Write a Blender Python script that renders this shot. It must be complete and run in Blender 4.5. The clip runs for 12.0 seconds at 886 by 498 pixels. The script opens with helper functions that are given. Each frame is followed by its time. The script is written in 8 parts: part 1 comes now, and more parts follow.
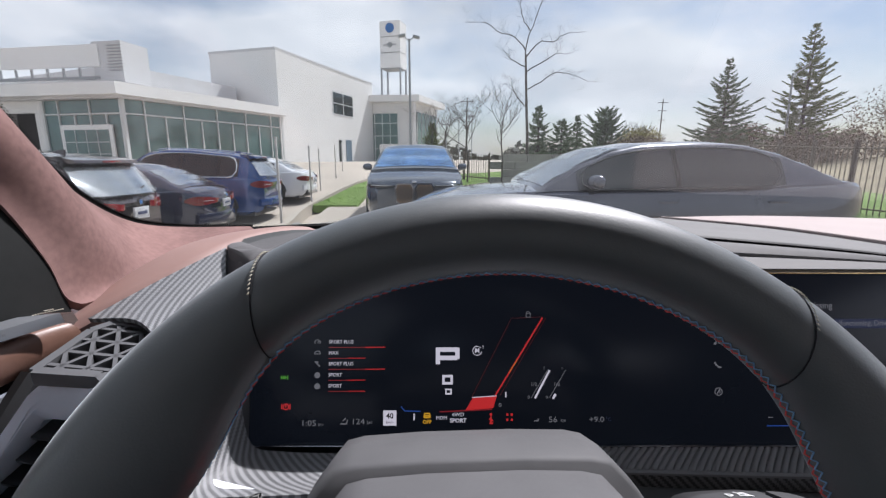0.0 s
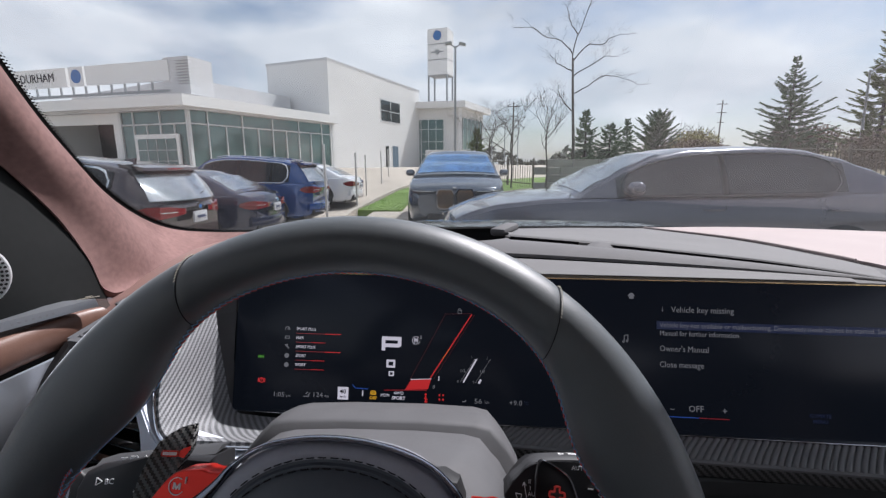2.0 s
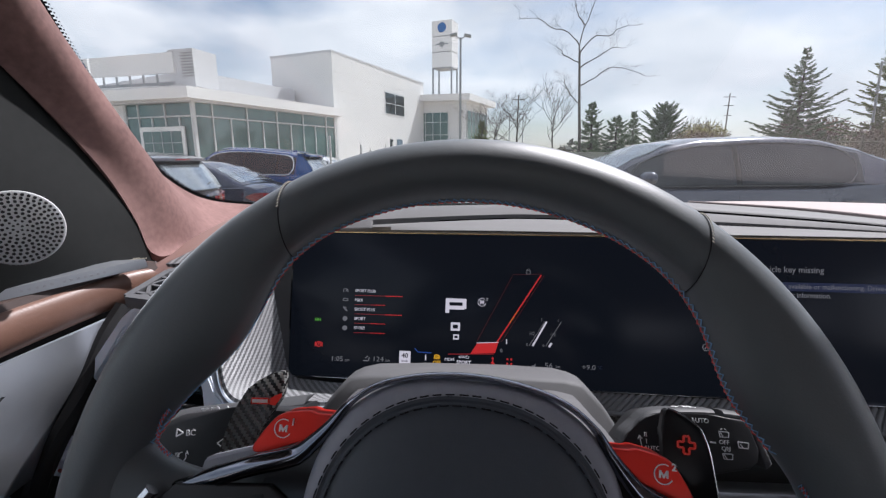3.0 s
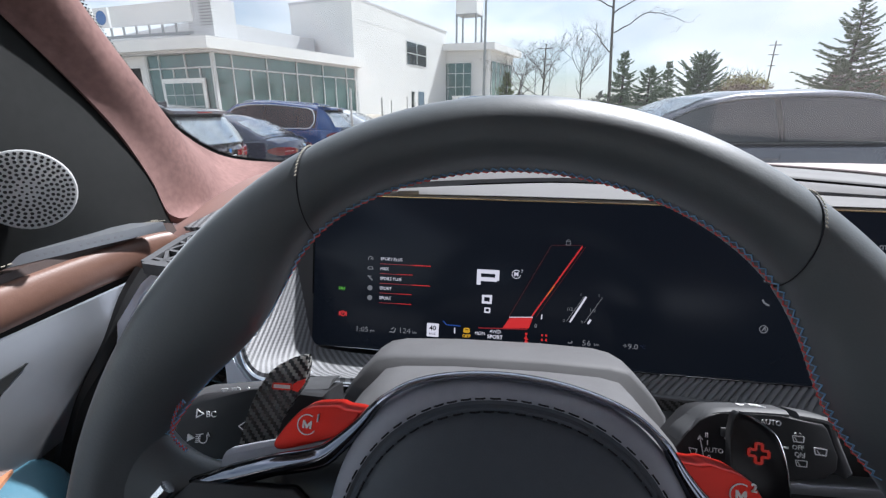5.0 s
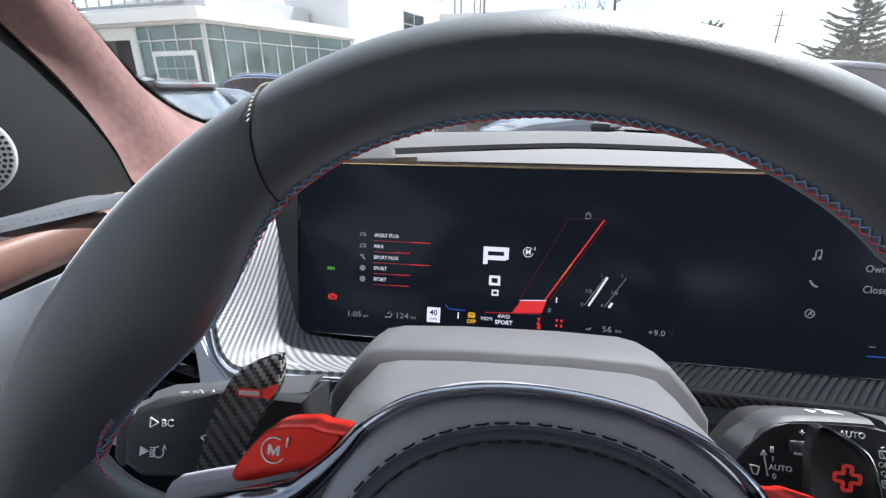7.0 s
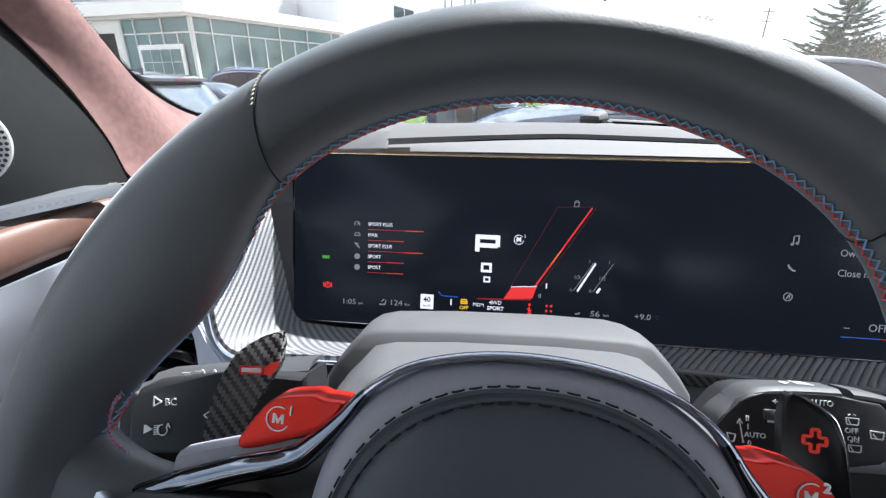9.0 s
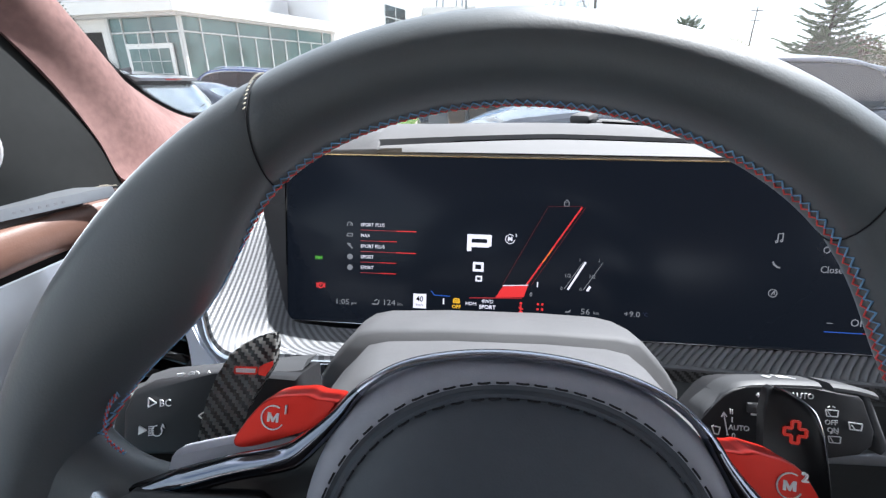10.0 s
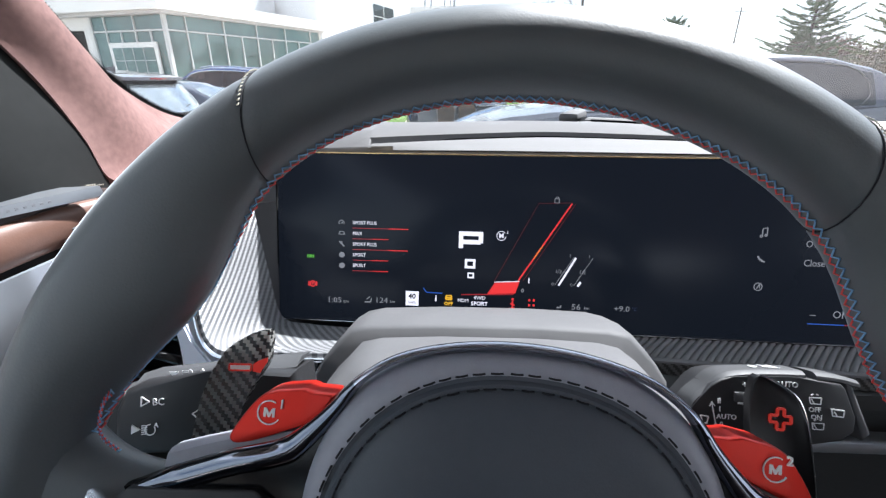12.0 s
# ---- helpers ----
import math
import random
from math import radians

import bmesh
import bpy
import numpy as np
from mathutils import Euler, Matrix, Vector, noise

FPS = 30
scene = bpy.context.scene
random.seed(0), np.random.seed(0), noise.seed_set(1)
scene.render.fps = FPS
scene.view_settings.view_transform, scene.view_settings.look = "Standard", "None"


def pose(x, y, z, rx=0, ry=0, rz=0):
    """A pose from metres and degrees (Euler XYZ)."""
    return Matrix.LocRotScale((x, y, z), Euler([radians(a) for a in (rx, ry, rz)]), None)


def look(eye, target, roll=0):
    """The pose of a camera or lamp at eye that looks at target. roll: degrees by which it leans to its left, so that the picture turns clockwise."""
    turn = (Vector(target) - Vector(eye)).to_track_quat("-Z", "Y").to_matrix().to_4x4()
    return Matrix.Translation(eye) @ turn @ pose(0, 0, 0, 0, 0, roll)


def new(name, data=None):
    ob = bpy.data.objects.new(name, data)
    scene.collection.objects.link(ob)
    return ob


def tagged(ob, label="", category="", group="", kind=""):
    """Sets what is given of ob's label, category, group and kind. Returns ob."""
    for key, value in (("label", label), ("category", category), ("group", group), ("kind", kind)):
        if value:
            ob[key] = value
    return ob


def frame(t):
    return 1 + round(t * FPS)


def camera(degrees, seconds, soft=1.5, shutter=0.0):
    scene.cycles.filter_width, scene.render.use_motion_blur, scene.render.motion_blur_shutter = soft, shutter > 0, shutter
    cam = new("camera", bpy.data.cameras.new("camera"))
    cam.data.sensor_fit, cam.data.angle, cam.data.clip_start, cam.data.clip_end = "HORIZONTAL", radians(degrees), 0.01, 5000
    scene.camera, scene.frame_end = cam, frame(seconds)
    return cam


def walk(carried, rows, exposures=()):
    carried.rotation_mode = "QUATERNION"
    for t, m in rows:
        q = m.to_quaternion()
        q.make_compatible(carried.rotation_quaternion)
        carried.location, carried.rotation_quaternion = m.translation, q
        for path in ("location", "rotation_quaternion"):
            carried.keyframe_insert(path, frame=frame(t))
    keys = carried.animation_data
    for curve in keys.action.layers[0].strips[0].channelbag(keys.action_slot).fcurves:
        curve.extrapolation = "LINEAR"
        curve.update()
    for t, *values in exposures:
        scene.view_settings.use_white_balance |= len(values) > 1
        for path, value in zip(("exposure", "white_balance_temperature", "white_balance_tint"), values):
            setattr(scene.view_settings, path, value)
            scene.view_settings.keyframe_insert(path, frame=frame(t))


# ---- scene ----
cam = camera(90.582, 12.0, soft=1.3)
PATH = [
    (0, (-0.03579, -0.12818, 1.37434), (0.06573, 1.82839, 0.97246), 0.033),
    (0.3, (-0.07137, -0.10225, 1.38998), (0.12213, 1.84878, 0.99498), -0.172),
    (0.5, (-0.05316, -0.12337, 1.39531), (0.13473, 1.82993, 1.00889), -0.037),
    (1, (0.04059, -0.19846, 1.40699), (0.10324, 1.76476, 1.03034), -0.333),
    (1.5, (0.08197, -0.18620, 1.40028), (0.03616, 1.77745, 1.02349), -0.301),
    (2, (0.05853, -0.19746, 1.38934), (-0.04276, 1.76367, 1.01025), -0.186),
    (2.5, (-0.01717, -0.21211, 1.38026), (-0.09181, 1.74952, 0.99757), -0.053),
    (3, (-0.00268, -0.18649, 1.35153), (-0.11979, 1.76830, 0.94525), -0.143),
    (3.3, (-0.00531, -0.19000, 1.34458), (-0.15112, 1.75741, 0.91290), -0.091),
    (3.5, (-0.00577, -0.19209, 1.34303), (-0.16557, 1.75102, 0.89717), -0.087),
    (3.7, (-0.01135, -0.18821, 1.34009), (-0.18347, 1.75066, 0.88055), -0.022),
    (5.5, (-0.01656, -0.15065, 1.35755), (-0.22229, 1.73034, 0.70983), -0.041),
    (6, (-0.01919, -0.15409, 1.35488), (-0.22151, 1.71629, 0.67611), -0.014),
    (6.5, (-0.01766, -0.14689, 1.35159), (-0.21627, 1.71867, 0.65860), -0.020),
    (7, (-0.02221, -0.11134, 1.33900), (-0.21745, 1.75204, 0.63923), -0.073),
    (7.5, (-0.02233, -0.12195, 1.33994), (-0.21423, 1.74013, 0.63577), -0.060),
    (7.7, (-0.02249, -0.12081, 1.33580), (-0.21386, 1.74104, 0.63088), -0.010),
    (9.5, (-0.02213, -0.12200, 1.33686), (-0.16201, 1.73807, 0.61534), 0.030),
    (10, (-0.02124, -0.12420, 1.33786), (-0.14664, 1.73679, 0.61606), -0.009),
    (10.5, (-0.02109, -0.12665, 1.33873), (-0.12462, 1.73536, 0.61610), 0.028),
    (11, (-0.02139, -0.12791, 1.33925), (-0.11319, 1.73479, 0.61682), 0.003),
    (11.5, (-0.02134, -0.12755, 1.33881), (-0.10817, 1.73535, 0.61628), -0.005),
    (12, (-0.02245, -0.12676, 1.33680), (-0.10356, 1.73598, 0.61318), -0.003),
]
walk(cam, [(t, look(eye, target, roll)) for t, eye, target, roll in PATH],
     exposures=[(0, 0.74, 6050, 16), (0.5, 0.52, 6050, 16), (1.0, 0.42, 6050, 16), (1.5, 0.52, 6050, 16), (2.0, 0.68, 6050, 16), (2.5, 0.78, 6050, 16), (3.7, 0.96, 6000, 15), (5.5, 1.22, 5880, 11), (7.5, 1.63, 5880, 10), (9.5, 1.81, 5880, 10), (12, 1.83, 5880, 10)])

# ---- light ----
SUN_DIR = Vector((0.42, 0.42, 0.80)).normalized()
world = bpy.data.worlds.new("sky")
scene.world = world
world.use_nodes = True
wn, wl = world.node_tree.nodes, world.node_tree.links
wn.clear()
sky = wn.new("ShaderNodeTexSky")
sky.sky_type, sky.sun_disc = "NISHITA", False
sky.sun_elevation = math.asin(SUN_DIR.z)
sky.sun_rotation = math.atan2(SUN_DIR.x, SUN_DIR.y)
sky.air_density, sky.dust_density = 1.0, 1.5
w_coord = wn.new("ShaderNodeTexCoord")
w_map = wn.new("ShaderNodeMapping")
w_map.inputs["Scale"].default_value = (1.0, 1.0, 2.6)
w_noise = wn.new("ShaderNodeTexNoise")
w_noise.inputs["Scale"].default_value = 1.9
w_noise.inputs["Detail"].default_value = 9
w_noise.inputs["Roughness"].default_value = 0.55
w_ramp = wn.new("ShaderNodeValToRGB")
w_ramp.color_ramp.elements[0].position, w_ramp.color_ramp.elements[1].position = 0.36, 0.57
w_shade = wn.new("ShaderNodeTexNoise")
w_shade.inputs["Scale"].default_value = 3.2
w_shade.inputs["Detail"].default_value = 6
w_cloud = wn.new("ShaderNodeValToRGB")
w_cloud.color_ramp.elements[0].color = (6.9, 7.15, 7.6, 1)
w_cloud.color_ramp.elements[1].color = (10.4, 10.4, 10.5, 1)
w_cloud.color_ramp.elements[0].position, w_cloud.color_ramp.elements[1].position = 0.35, 0.7
w_mix = wn.new("ShaderNodeMixRGB")
w_bg = wn.new("ShaderNodeBackground")
w_bg.inputs["Strength"].default_value = 0.09
w_out = wn.new("ShaderNodeOutputWorld")
wl.new(w_coord.outputs["Generated"], w_map.inputs["Vector"])
wl.new(w_map.outputs["Vector"], w_noise.inputs["Vector"])
wl.new(w_map.outputs["Vector"], w_shade.inputs["Vector"])
wl.new(w_noise.outputs["Fac"], w_ramp.inputs["Fac"])
wl.new(w_shade.outputs["Fac"], w_cloud.inputs["Fac"])
wl.new(w_ramp.outputs["Color"], w_mix.inputs["Fac"])
wl.new(sky.outputs["Color"], w_mix.inputs["Color1"])
wl.new(w_cloud.outputs["Color"], w_mix.inputs["Color2"])
wl.new(w_mix.outputs["Color"], w_bg.inputs["Color"])
wl.new(w_bg.outputs["Background"], w_out.inputs["Surface"])

sun_data = bpy.data.lights.new("sun", "SUN")
sun_data.energy, sun_data.angle, sun_data.color = 4.4, radians(1.5), (1.0, 0.96, 0.9)
sun = new("sun", sun_data)
sun.matrix_world = look((0, 0, 60), Vector((0, 0, 60)) - SUN_DIR)

# ---- materials ----
def material(name, color, rough=0.5, metal=0.0, var=0.12, scale=8.0, bump=0.0, bump_scale=200.0, coat=0.0,
             spec=0.5, coord="Object", rand=0.0):
    """A surface with colour variation at two scales and fine relief."""
    m = bpy.data.materials.new(name)
    m.use_nodes = True
    n, l = m.node_tree.nodes, m.node_tree.links
    b = n["Principled BSDF"]
    b.inputs["Roughness"].default_value = rough
    b.inputs["Metallic"].default_value = metal
    b.inputs["Specular IOR Level"].default_value = spec
    b.inputs["Coat Weight"].default_value = coat
    b.inputs["Coat Roughness"].default_value = 0.03
    tc = n.new("ShaderNodeTexCoord")
    big, small = n.new("ShaderNodeTexNoise"), n.new("ShaderNodeTexNoise")
    big.inputs["Scale"].default_value, small.inputs["Scale"].default_value = scale, scale * 14
    big.inputs["Detail"].default_value = small.inputs["Detail"].default_value = 5
    add = n.new("ShaderNodeMath")
    add.operation = "MULTIPLY_ADD"
    add.inputs[1].default_value = 0.5
    ramp = n.new("ShaderNodeValToRGB")
    c = Vector(color[:3])
    ramp.color_ramp.elements[0].color = (*(c * (1 - var)), 1)
    ramp.color_ramp.elements[1].color = (*(c * (1 + var)), 1)
    ramp.color_ramp.elements[0].position, ramp.color_ramp.elements[1].position = 0.5, 1.0
    for t in (big, small):
        l.new(tc.outputs[coord], t.inputs["Vector"])
    l.new(small.outputs["Fac"], add.inputs[0])
    l.new(big.outputs["Fac"], add.inputs[2])
    l.new(add.outputs[0], ramp.inputs["Fac"])
    last = ramp.outputs["Color"]
    if rand:
        info = n.new("ShaderNodeObjectInfo")
        hue = n.new("ShaderNodeHueSaturation")
        mr = n.new("ShaderNodeMapRange")
        mr.inputs["To Min"].default_value, mr.inputs["To Max"].default_value = 1 - rand, 1 + rand
        l.new(info.outputs["Random"], mr.inputs["Value"])
        l.new(mr.outputs["Result"], hue.inputs["Value"])
        l.new(last, hue.inputs["Color"])
        last = hue.outputs["Color"]
    l.new(last, b.inputs["Base Color"])
    rr = n.new("ShaderNodeMapRange")
    rr.inputs["To Min"].default_value, rr.inputs["To Max"].default_value = max(0.02, rough * 0.85), min(1, rough * 1.15)
    l.new(small.outputs["Fac"], rr.inputs["Value"])
    l.new(rr.outputs["Result"], b.inputs["Roughness"])
    if bump:
        tex = n.new("ShaderNodeTexNoise")
        tex.inputs["Scale"].default_value = bump_scale
        tex.inputs["Detail"].default_value = 4
        bp = n.new("ShaderNodeBump")
        bp.inputs["Strength"].default_value = bump
        bp.inputs["Distance"].default_value = 0.3 / bump_scale
        l.new(tc.outputs[coord], tex.inputs["Vector"])
        l.new(tex.outputs["Fac"], bp.inputs["Height"])
        l.new(bp.outputs["Normal"], b.inputs["Normal"])
    return m


def glowing(name, color, strength=1.0):
    m = bpy.data.materials.new(name)
    m.use_nodes = True
    b = m.node_tree.nodes["Principled BSDF"]
    b.inputs["Base Color"].default_value = (0.01, 0.01, 0.01, 1)
    b.inputs["Roughness"].default_value = 0.4
    b.inputs["Emission Color"].default_value = (*color, 1)
    b.inputs["Emission Strength"].default_value = strength
    return m


def pane(name, tint=(0.93, 0.96, 0.95), ior=1.5, rough=0.0, veil=0.0):
    """Thin glass: clear, with a Fresnel gloss and a translucent film that imitates a veil of haze."""
    m = bpy.data.materials.new(name)
    m.use_nodes = True
    n, l = m.node_tree.nodes, m.node_tree.links
    n.remove(n["Principled BSDF"])
    clear, gloss, mix, layer = (n.new("ShaderNode" + k) for k in ("BsdfTransparent", "BsdfGlossy", "MixShader", "LayerWeight"))
    clear.inputs["Color"].default_value = (*tint, 1)
    gloss.inputs["Roughness"].default_value = rough
    layer.inputs["Blend"].default_value = 0.5
    power, scale_ = n.new("ShaderNodeMath"), n.new("ShaderNodeMath")
    power.operation, scale_.operation = "POWER", "MULTIPLY_ADD"
    power.inputs[1].default_value = 5.0
    r0 = ((ior - 1) / (ior + 1)) ** 2
    scale_.inputs[1].default_value, scale_.inputs[2].default_value = 1 - r0, r0
    l.new(layer.outputs["Facing"], power.inputs[0])
    l.new(power.outputs[0], scale_.inputs[0])
    l.new(scale_.outputs[0], mix.inputs["Fac"])
    last = clear.outputs["BSDF"]
    if veil:
        film_, both = n.new("ShaderNodeBsdfTranslucent"), n.new("ShaderNodeMixShader")
        veil_noise = n.new("ShaderNodeTexNoise")
        veil_noise.inputs["Scale"].default_value, veil_noise.inputs["Detail"].default_value = 5.0, 8.0
        much = n.new("ShaderNodeMapRange")
        much.inputs["To Min"].default_value, much.inputs["To Max"].default_value = veil * 0.4, veil * 1.6
        l.new(veil_noise.outputs["Fac"], much.inputs["Value"])
        l.new(much.outputs["Result"], both.inputs["Fac"])
        l.new(last, both.inputs[1])
        l.new(film_.outputs["BSDF"], both.inputs[2])
        last = both.outputs["Shader"]
    l.new(last, mix.inputs[1])
    l.new(gloss.outputs["BSDF"], mix.inputs[2])
    l.new(mix.outputs["Shader"], n["Material Output"].inputs["Surface"])
    return m


def carbon(name, cell, c0, c1, rough=0.28):
    """Twill weave: two sets of strands, crossing in diagonal steps."""
    m = bpy.data.materials.new(name)
    m.use_nodes = True
    n, l = m.node_tree.nodes, m.node_tree.links
    b = n["Principled BSDF"]
    b.inputs["Roughness"].default_value = rough
    b.inputs["Coat Weight"].default_value = 0.25
    b.inputs["Coat Roughness"].default_value = 0.22
    uv = n.new("ShaderNodeUVMap")
    sep = n.new("ShaderNodeSeparateXYZ")
    l.new(uv.outputs["UV"], sep.inputs[0])

    def math_node(op, a, bb):
        k = n.new("ShaderNodeMath")
        k.operation = op
        for i, v in enumerate((a, bb)):
            if isinstance(v, (int, float)):
                k.inputs[i].default_value = v
            else:
                l.new(v, k.inputs[i])
        return k.outputs[0]
    s = 1.0 / cell
    fx = math_node("FLOOR", math_node("MULTIPLY", sep.outputs[0], s), 0)
    fy = math_node("FLOOR", math_node("MULTIPLY", sep.outputs[1], s), 0)
    ph = math_node("PINGPONG", math_node("ADD", fx, fy), 2.0)
    step = math_node("GREATER_THAN", math_node("MODULO", math_node("ADD", math_node("ADD", fx, fy), 4000), 4.0), 1.5)
    wx = math_node("SINE", math_node("MULTIPLY", sep.outputs[0], s * math.pi * 8), 0)
    wy = math_node("SINE", math_node("MULTIPLY", sep.outputs[1], s * math.pi * 8), 0)
    mix = n.new("ShaderNodeMixRGB")
    mix.inputs["Color1"].default_value, mix.inputs["Color2"].default_value = (*c0, 1), (*c1, 1)
    l.new(step, mix.inputs["Fac"])
    l.new(mix.outputs["Color"], b.inputs["Base Color"])
    h = n.new("ShaderNodeMixRGB")
    l.new(step, h.inputs["Fac"])
    l.new(wx, h.inputs["Color1"])
    l.new(wy, h.inputs["Color2"])
    bp = n.new("ShaderNodeBump")
    bp.inputs["Strength"].default_value = 0.35
    bp.inputs["Distance"].default_value = cell * 0.15
    l.new(h.outputs["Color"], bp.inputs["Height"])
    l.new(bp.outputs["Normal"], b.inputs["Normal"])
    return m


M = {}
M["leather"] = material("black_leather", (0.052, 0.062, 0.068), 0.50, var=0.1, scale=20, bump=0.25, bump_scale=1100, spec=1.0)
for k_, v_ in (("Sheen Weight", 0.30), ("Sheen Roughness", 0.35), ("Sheen Tint", (0.86, 0.93, 1.0, 1))):
    M["leather"].node_tree.nodes["Principled BSDF"].inputs[k_].default_value = v_
M["hub_leather"] = material("dark_hub_leather", (0.060, 0.070, 0.086), 0.5, var=0.1, scale=20, bump=0.3, bump_scale=1300)
M["hub_grey"] = material("grey_hub_leather", (0.31, 0.317, 0.36), 0.43, var=0.08, scale=20, bump=0.3, bump_scale=1300)
M["shroud"] = material("grey_shroud_plastic", (0.100, 0.100, 0.104), 0.64, var=0.06, scale=30, bump=0.35, bump_scale=1500, spec=0.25)
M["dash"] = material("dark_dash_leather", (0.118, 0.116, 0.118), 0.72, var=0.08, scale=15, bump=0.35, bump_scale=900, spec=0.2)
M["dash_light"] = material("ash_dash_leather", (0.152, 0.150, 0.150), 0.72, var=0.08, scale=15, bump=0.35, bump_scale=900, spec=0.2)
M["dash_plate"] = material("grey_plate_plastic", (0.088, 0.086, 0.088), 0.7, var=0.08, scale=20, bump=0.3, bump_scale=900, spec=0.2)
M["dash_dark"] = material("dark_plate_plastic", (0.055, 0.055, 0.058), 0.6, var=0.08, scale=20, bump=0.3, bump_scale=900)
M["white_leather"] = material("pale_dash_leather", (0.33, 0.275, 0.265), 0.65, var=0.05, scale=10, bump=0.3, bump_scale=900, spec=0.25)
M["pink"] = material("rosy_suede", (0.185, 0.112, 0.103), 0.95, var=0.34, scale=11, bump=0.3, bump_scale=1500, spec=0.15)
M["pink_leather"] = material("rosy_brown_leather", (0.26, 0.158, 0.137), 0.6, var=0.08, scale=12, bump=0.3, bump_scale=900)
M["copper"] = material("copper_brown_leather", (0.165, 0.088, 0.064), 0.42, var=0.12, scale=12, bump=0.25, bump_scale=700)
M["badge_blue"] = material("badge_blue_enamel", (0.02, 0.16, 0.50), 0.25, var=0.04, coat=0.5)
M["tan"] = material("tan_plastic", (0.42, 0.19, 0.10), 0.4, var=0.06)
M["blue_leather"] = material("petrol_blue_leather", (0.055, 0.14, 0.19), 0.45, var=0.1, scale=14, bump=0.3, bump_scale=800)
M["black_plastic"] = material("black_plastic", (0.015, 0.015, 0.016), 0.5, var=0.12, scale=30, bump=0.2, bump_scale=1500)
M["black_soft"] = material("matt_black_plastic", (0.028, 0.03, 0.03), 0.7, var=0.12, scale=30, bump=0.2, bump_scale=1500)
M["spoke_black"] = material("spoke_black_lacquer", (0.005, 0.005, 0.006), 0.14, var=0.05, spec=0.25)
M["paddle_black"] = material("smoked_paddle_plastic", (0.012, 0.012, 0.013), 0.30, var=0.08, scale=40, spec=0.3)
M["gloss_black"] = material("piano_black", (0.006, 0.006, 0.007), 0.06, var=0.1, coat=0.6)
M["glass_black"] = material("screen_glass", (0.004, 0.005, 0.008), 0.22, var=0.05, spec=0.18)
# brighter copy of the hub edge metal, with reflected sky in its colour
M["sky_lit_edge"] = material("sky_lit_edge_chrome", (0.42, 0.43, 0.49), 0.22, metal=0.9, var=0.05)
M["black_chrome"] = material("black_chrome", (0.16, 0.17, 0.20), 0.07, metal=1.0, var=0.05)
for k_, v_ in (("Emission Color", (0.36, 0.47, 0.70, 1)), ("Emission Strength", 0.0052)):
    M["glass_black"].node_tree.nodes["Principled BSDF"].inputs[k_].default_value = v_
M["chrome"] = material("satin_chrome", (0.72, 0.73, 0.75), 0.16, metal=1.0, var=0.04)
M["alu"] = material("brushed_aluminium", (0.38, 0.40, 0.43), 0.32, metal=0.75, var=0.05, scale=6)
M["alu_dark"] = material("engraved_aluminium", (0.36, 0.37, 0.39), 0.5, metal=0.5, var=0.05)
# pale bluish base stands in for sky reflected by the aluminium vent frame
M["silver"] = material("sky_lit_silver", (0.76, 0.80, 0.90), 0.42, metal=0.10, var=0.04)
M["gold"] = material("gold_trim", (0.75, 0.55, 0.28), 0.25, metal=1.0, var=0.04)
M["red"] = material("red_anodised", (0.64, 0.026, 0.014), 0.34, metal=0.7, var=0.05, coat=0.08)
# weak glow put into the red print of the plus sign
M["red_line"] = glowing("self_lit_red_outline", (0.9, 0.05, 0.03), 0.10)
M["stitch_dark"] = material("black_thread", (0.008, 0.008, 0.012), 0.8)
M["stitch_blue"] = material("blue_thread", (0.17, 0.33, 0.52), 0.7)
M["stitch_red"] = material("red_thread", (0.65, 0.07, 0.06), 0.7)
M["stitch_pale"] = material("pale_thread", (0.45, 0.42, 0.34), 0.7)
M["stalk_black"] = material("stalk_black_plastic", (0.018, 0.018, 0.020), 0.5, var=0.1, scale=30, bump=0.15, bump_scale=1500)
M["lever_grey"] = material("grey_lever_plastic", (0.055, 0.056, 0.059), 0.55, var=0.06, scale=30, spec=0.3)
M["ledge_dark"] = material("dark_ribbed_plastic", (0.125, 0.126, 0.13), 0.45, var=0.08, scale=20)
M["deep_black"] = material("deep_black_border", (0.006, 0.006, 0.006), 0.9, spec=0.08, var=0.1, scale=20)
M["print"] = material("white_print", (0.88, 0.88, 0.88), 0.5, var=0.03)
M["carbon_panel"] = carbon("grey_carbon_weave", 0.0018, (0.105, 0.108, 0.114), (0.275, 0.28, 0.29), 0.42)
M["carbon_lip"] = carbon("coarse_carbon_weave", 0.0017, (0.012, 0.012, 0.012), (0.10, 0.10, 0.10), 0.35)
M["carbon_dark"] = carbon("dark_carbon_weave", 0.0015, (0.008, 0.008, 0.008), (0.20, 0.20, 0.19), 0.24)
M["grille_grey"] = material("grey_grille_plastic", (0.10, 0.102, 0.108), 0.5, var=0.06)
M["tweeter"] = material("silver_speaker_mesh", (0.60, 0.61, 0.62), 0.4, metal=0.4, var=0.05)
# the weak veil imitates haze and glare lying over the view outside
M["windscreen"] = pane("windscreen_glass", (0.775, 0.795, 0.785), 1.52, veil=0.007)
M["side_glass"] = pane("clear_side_glass", (0.80, 0.82, 0.81), 1.5)
M["hood_paint"] = material("car_blue_black_paint", (0.03, 0.045, 0.055), 0.18, metal=0.5, var=0.1, coat=1.0)
M["lining"] = material("headliner_fabric", (0.25, 0.21, 0.20), 0.95, var=0.1)
M["seat_brown"] = material("dark_brown_seat_leather", (0.05, 0.035, 0.03), 0.55, var=0.1, bump=0.3, bump_scale=700)
W1 = glowing("screen_white", (0.75, 0.72, 0.78), 0.40)
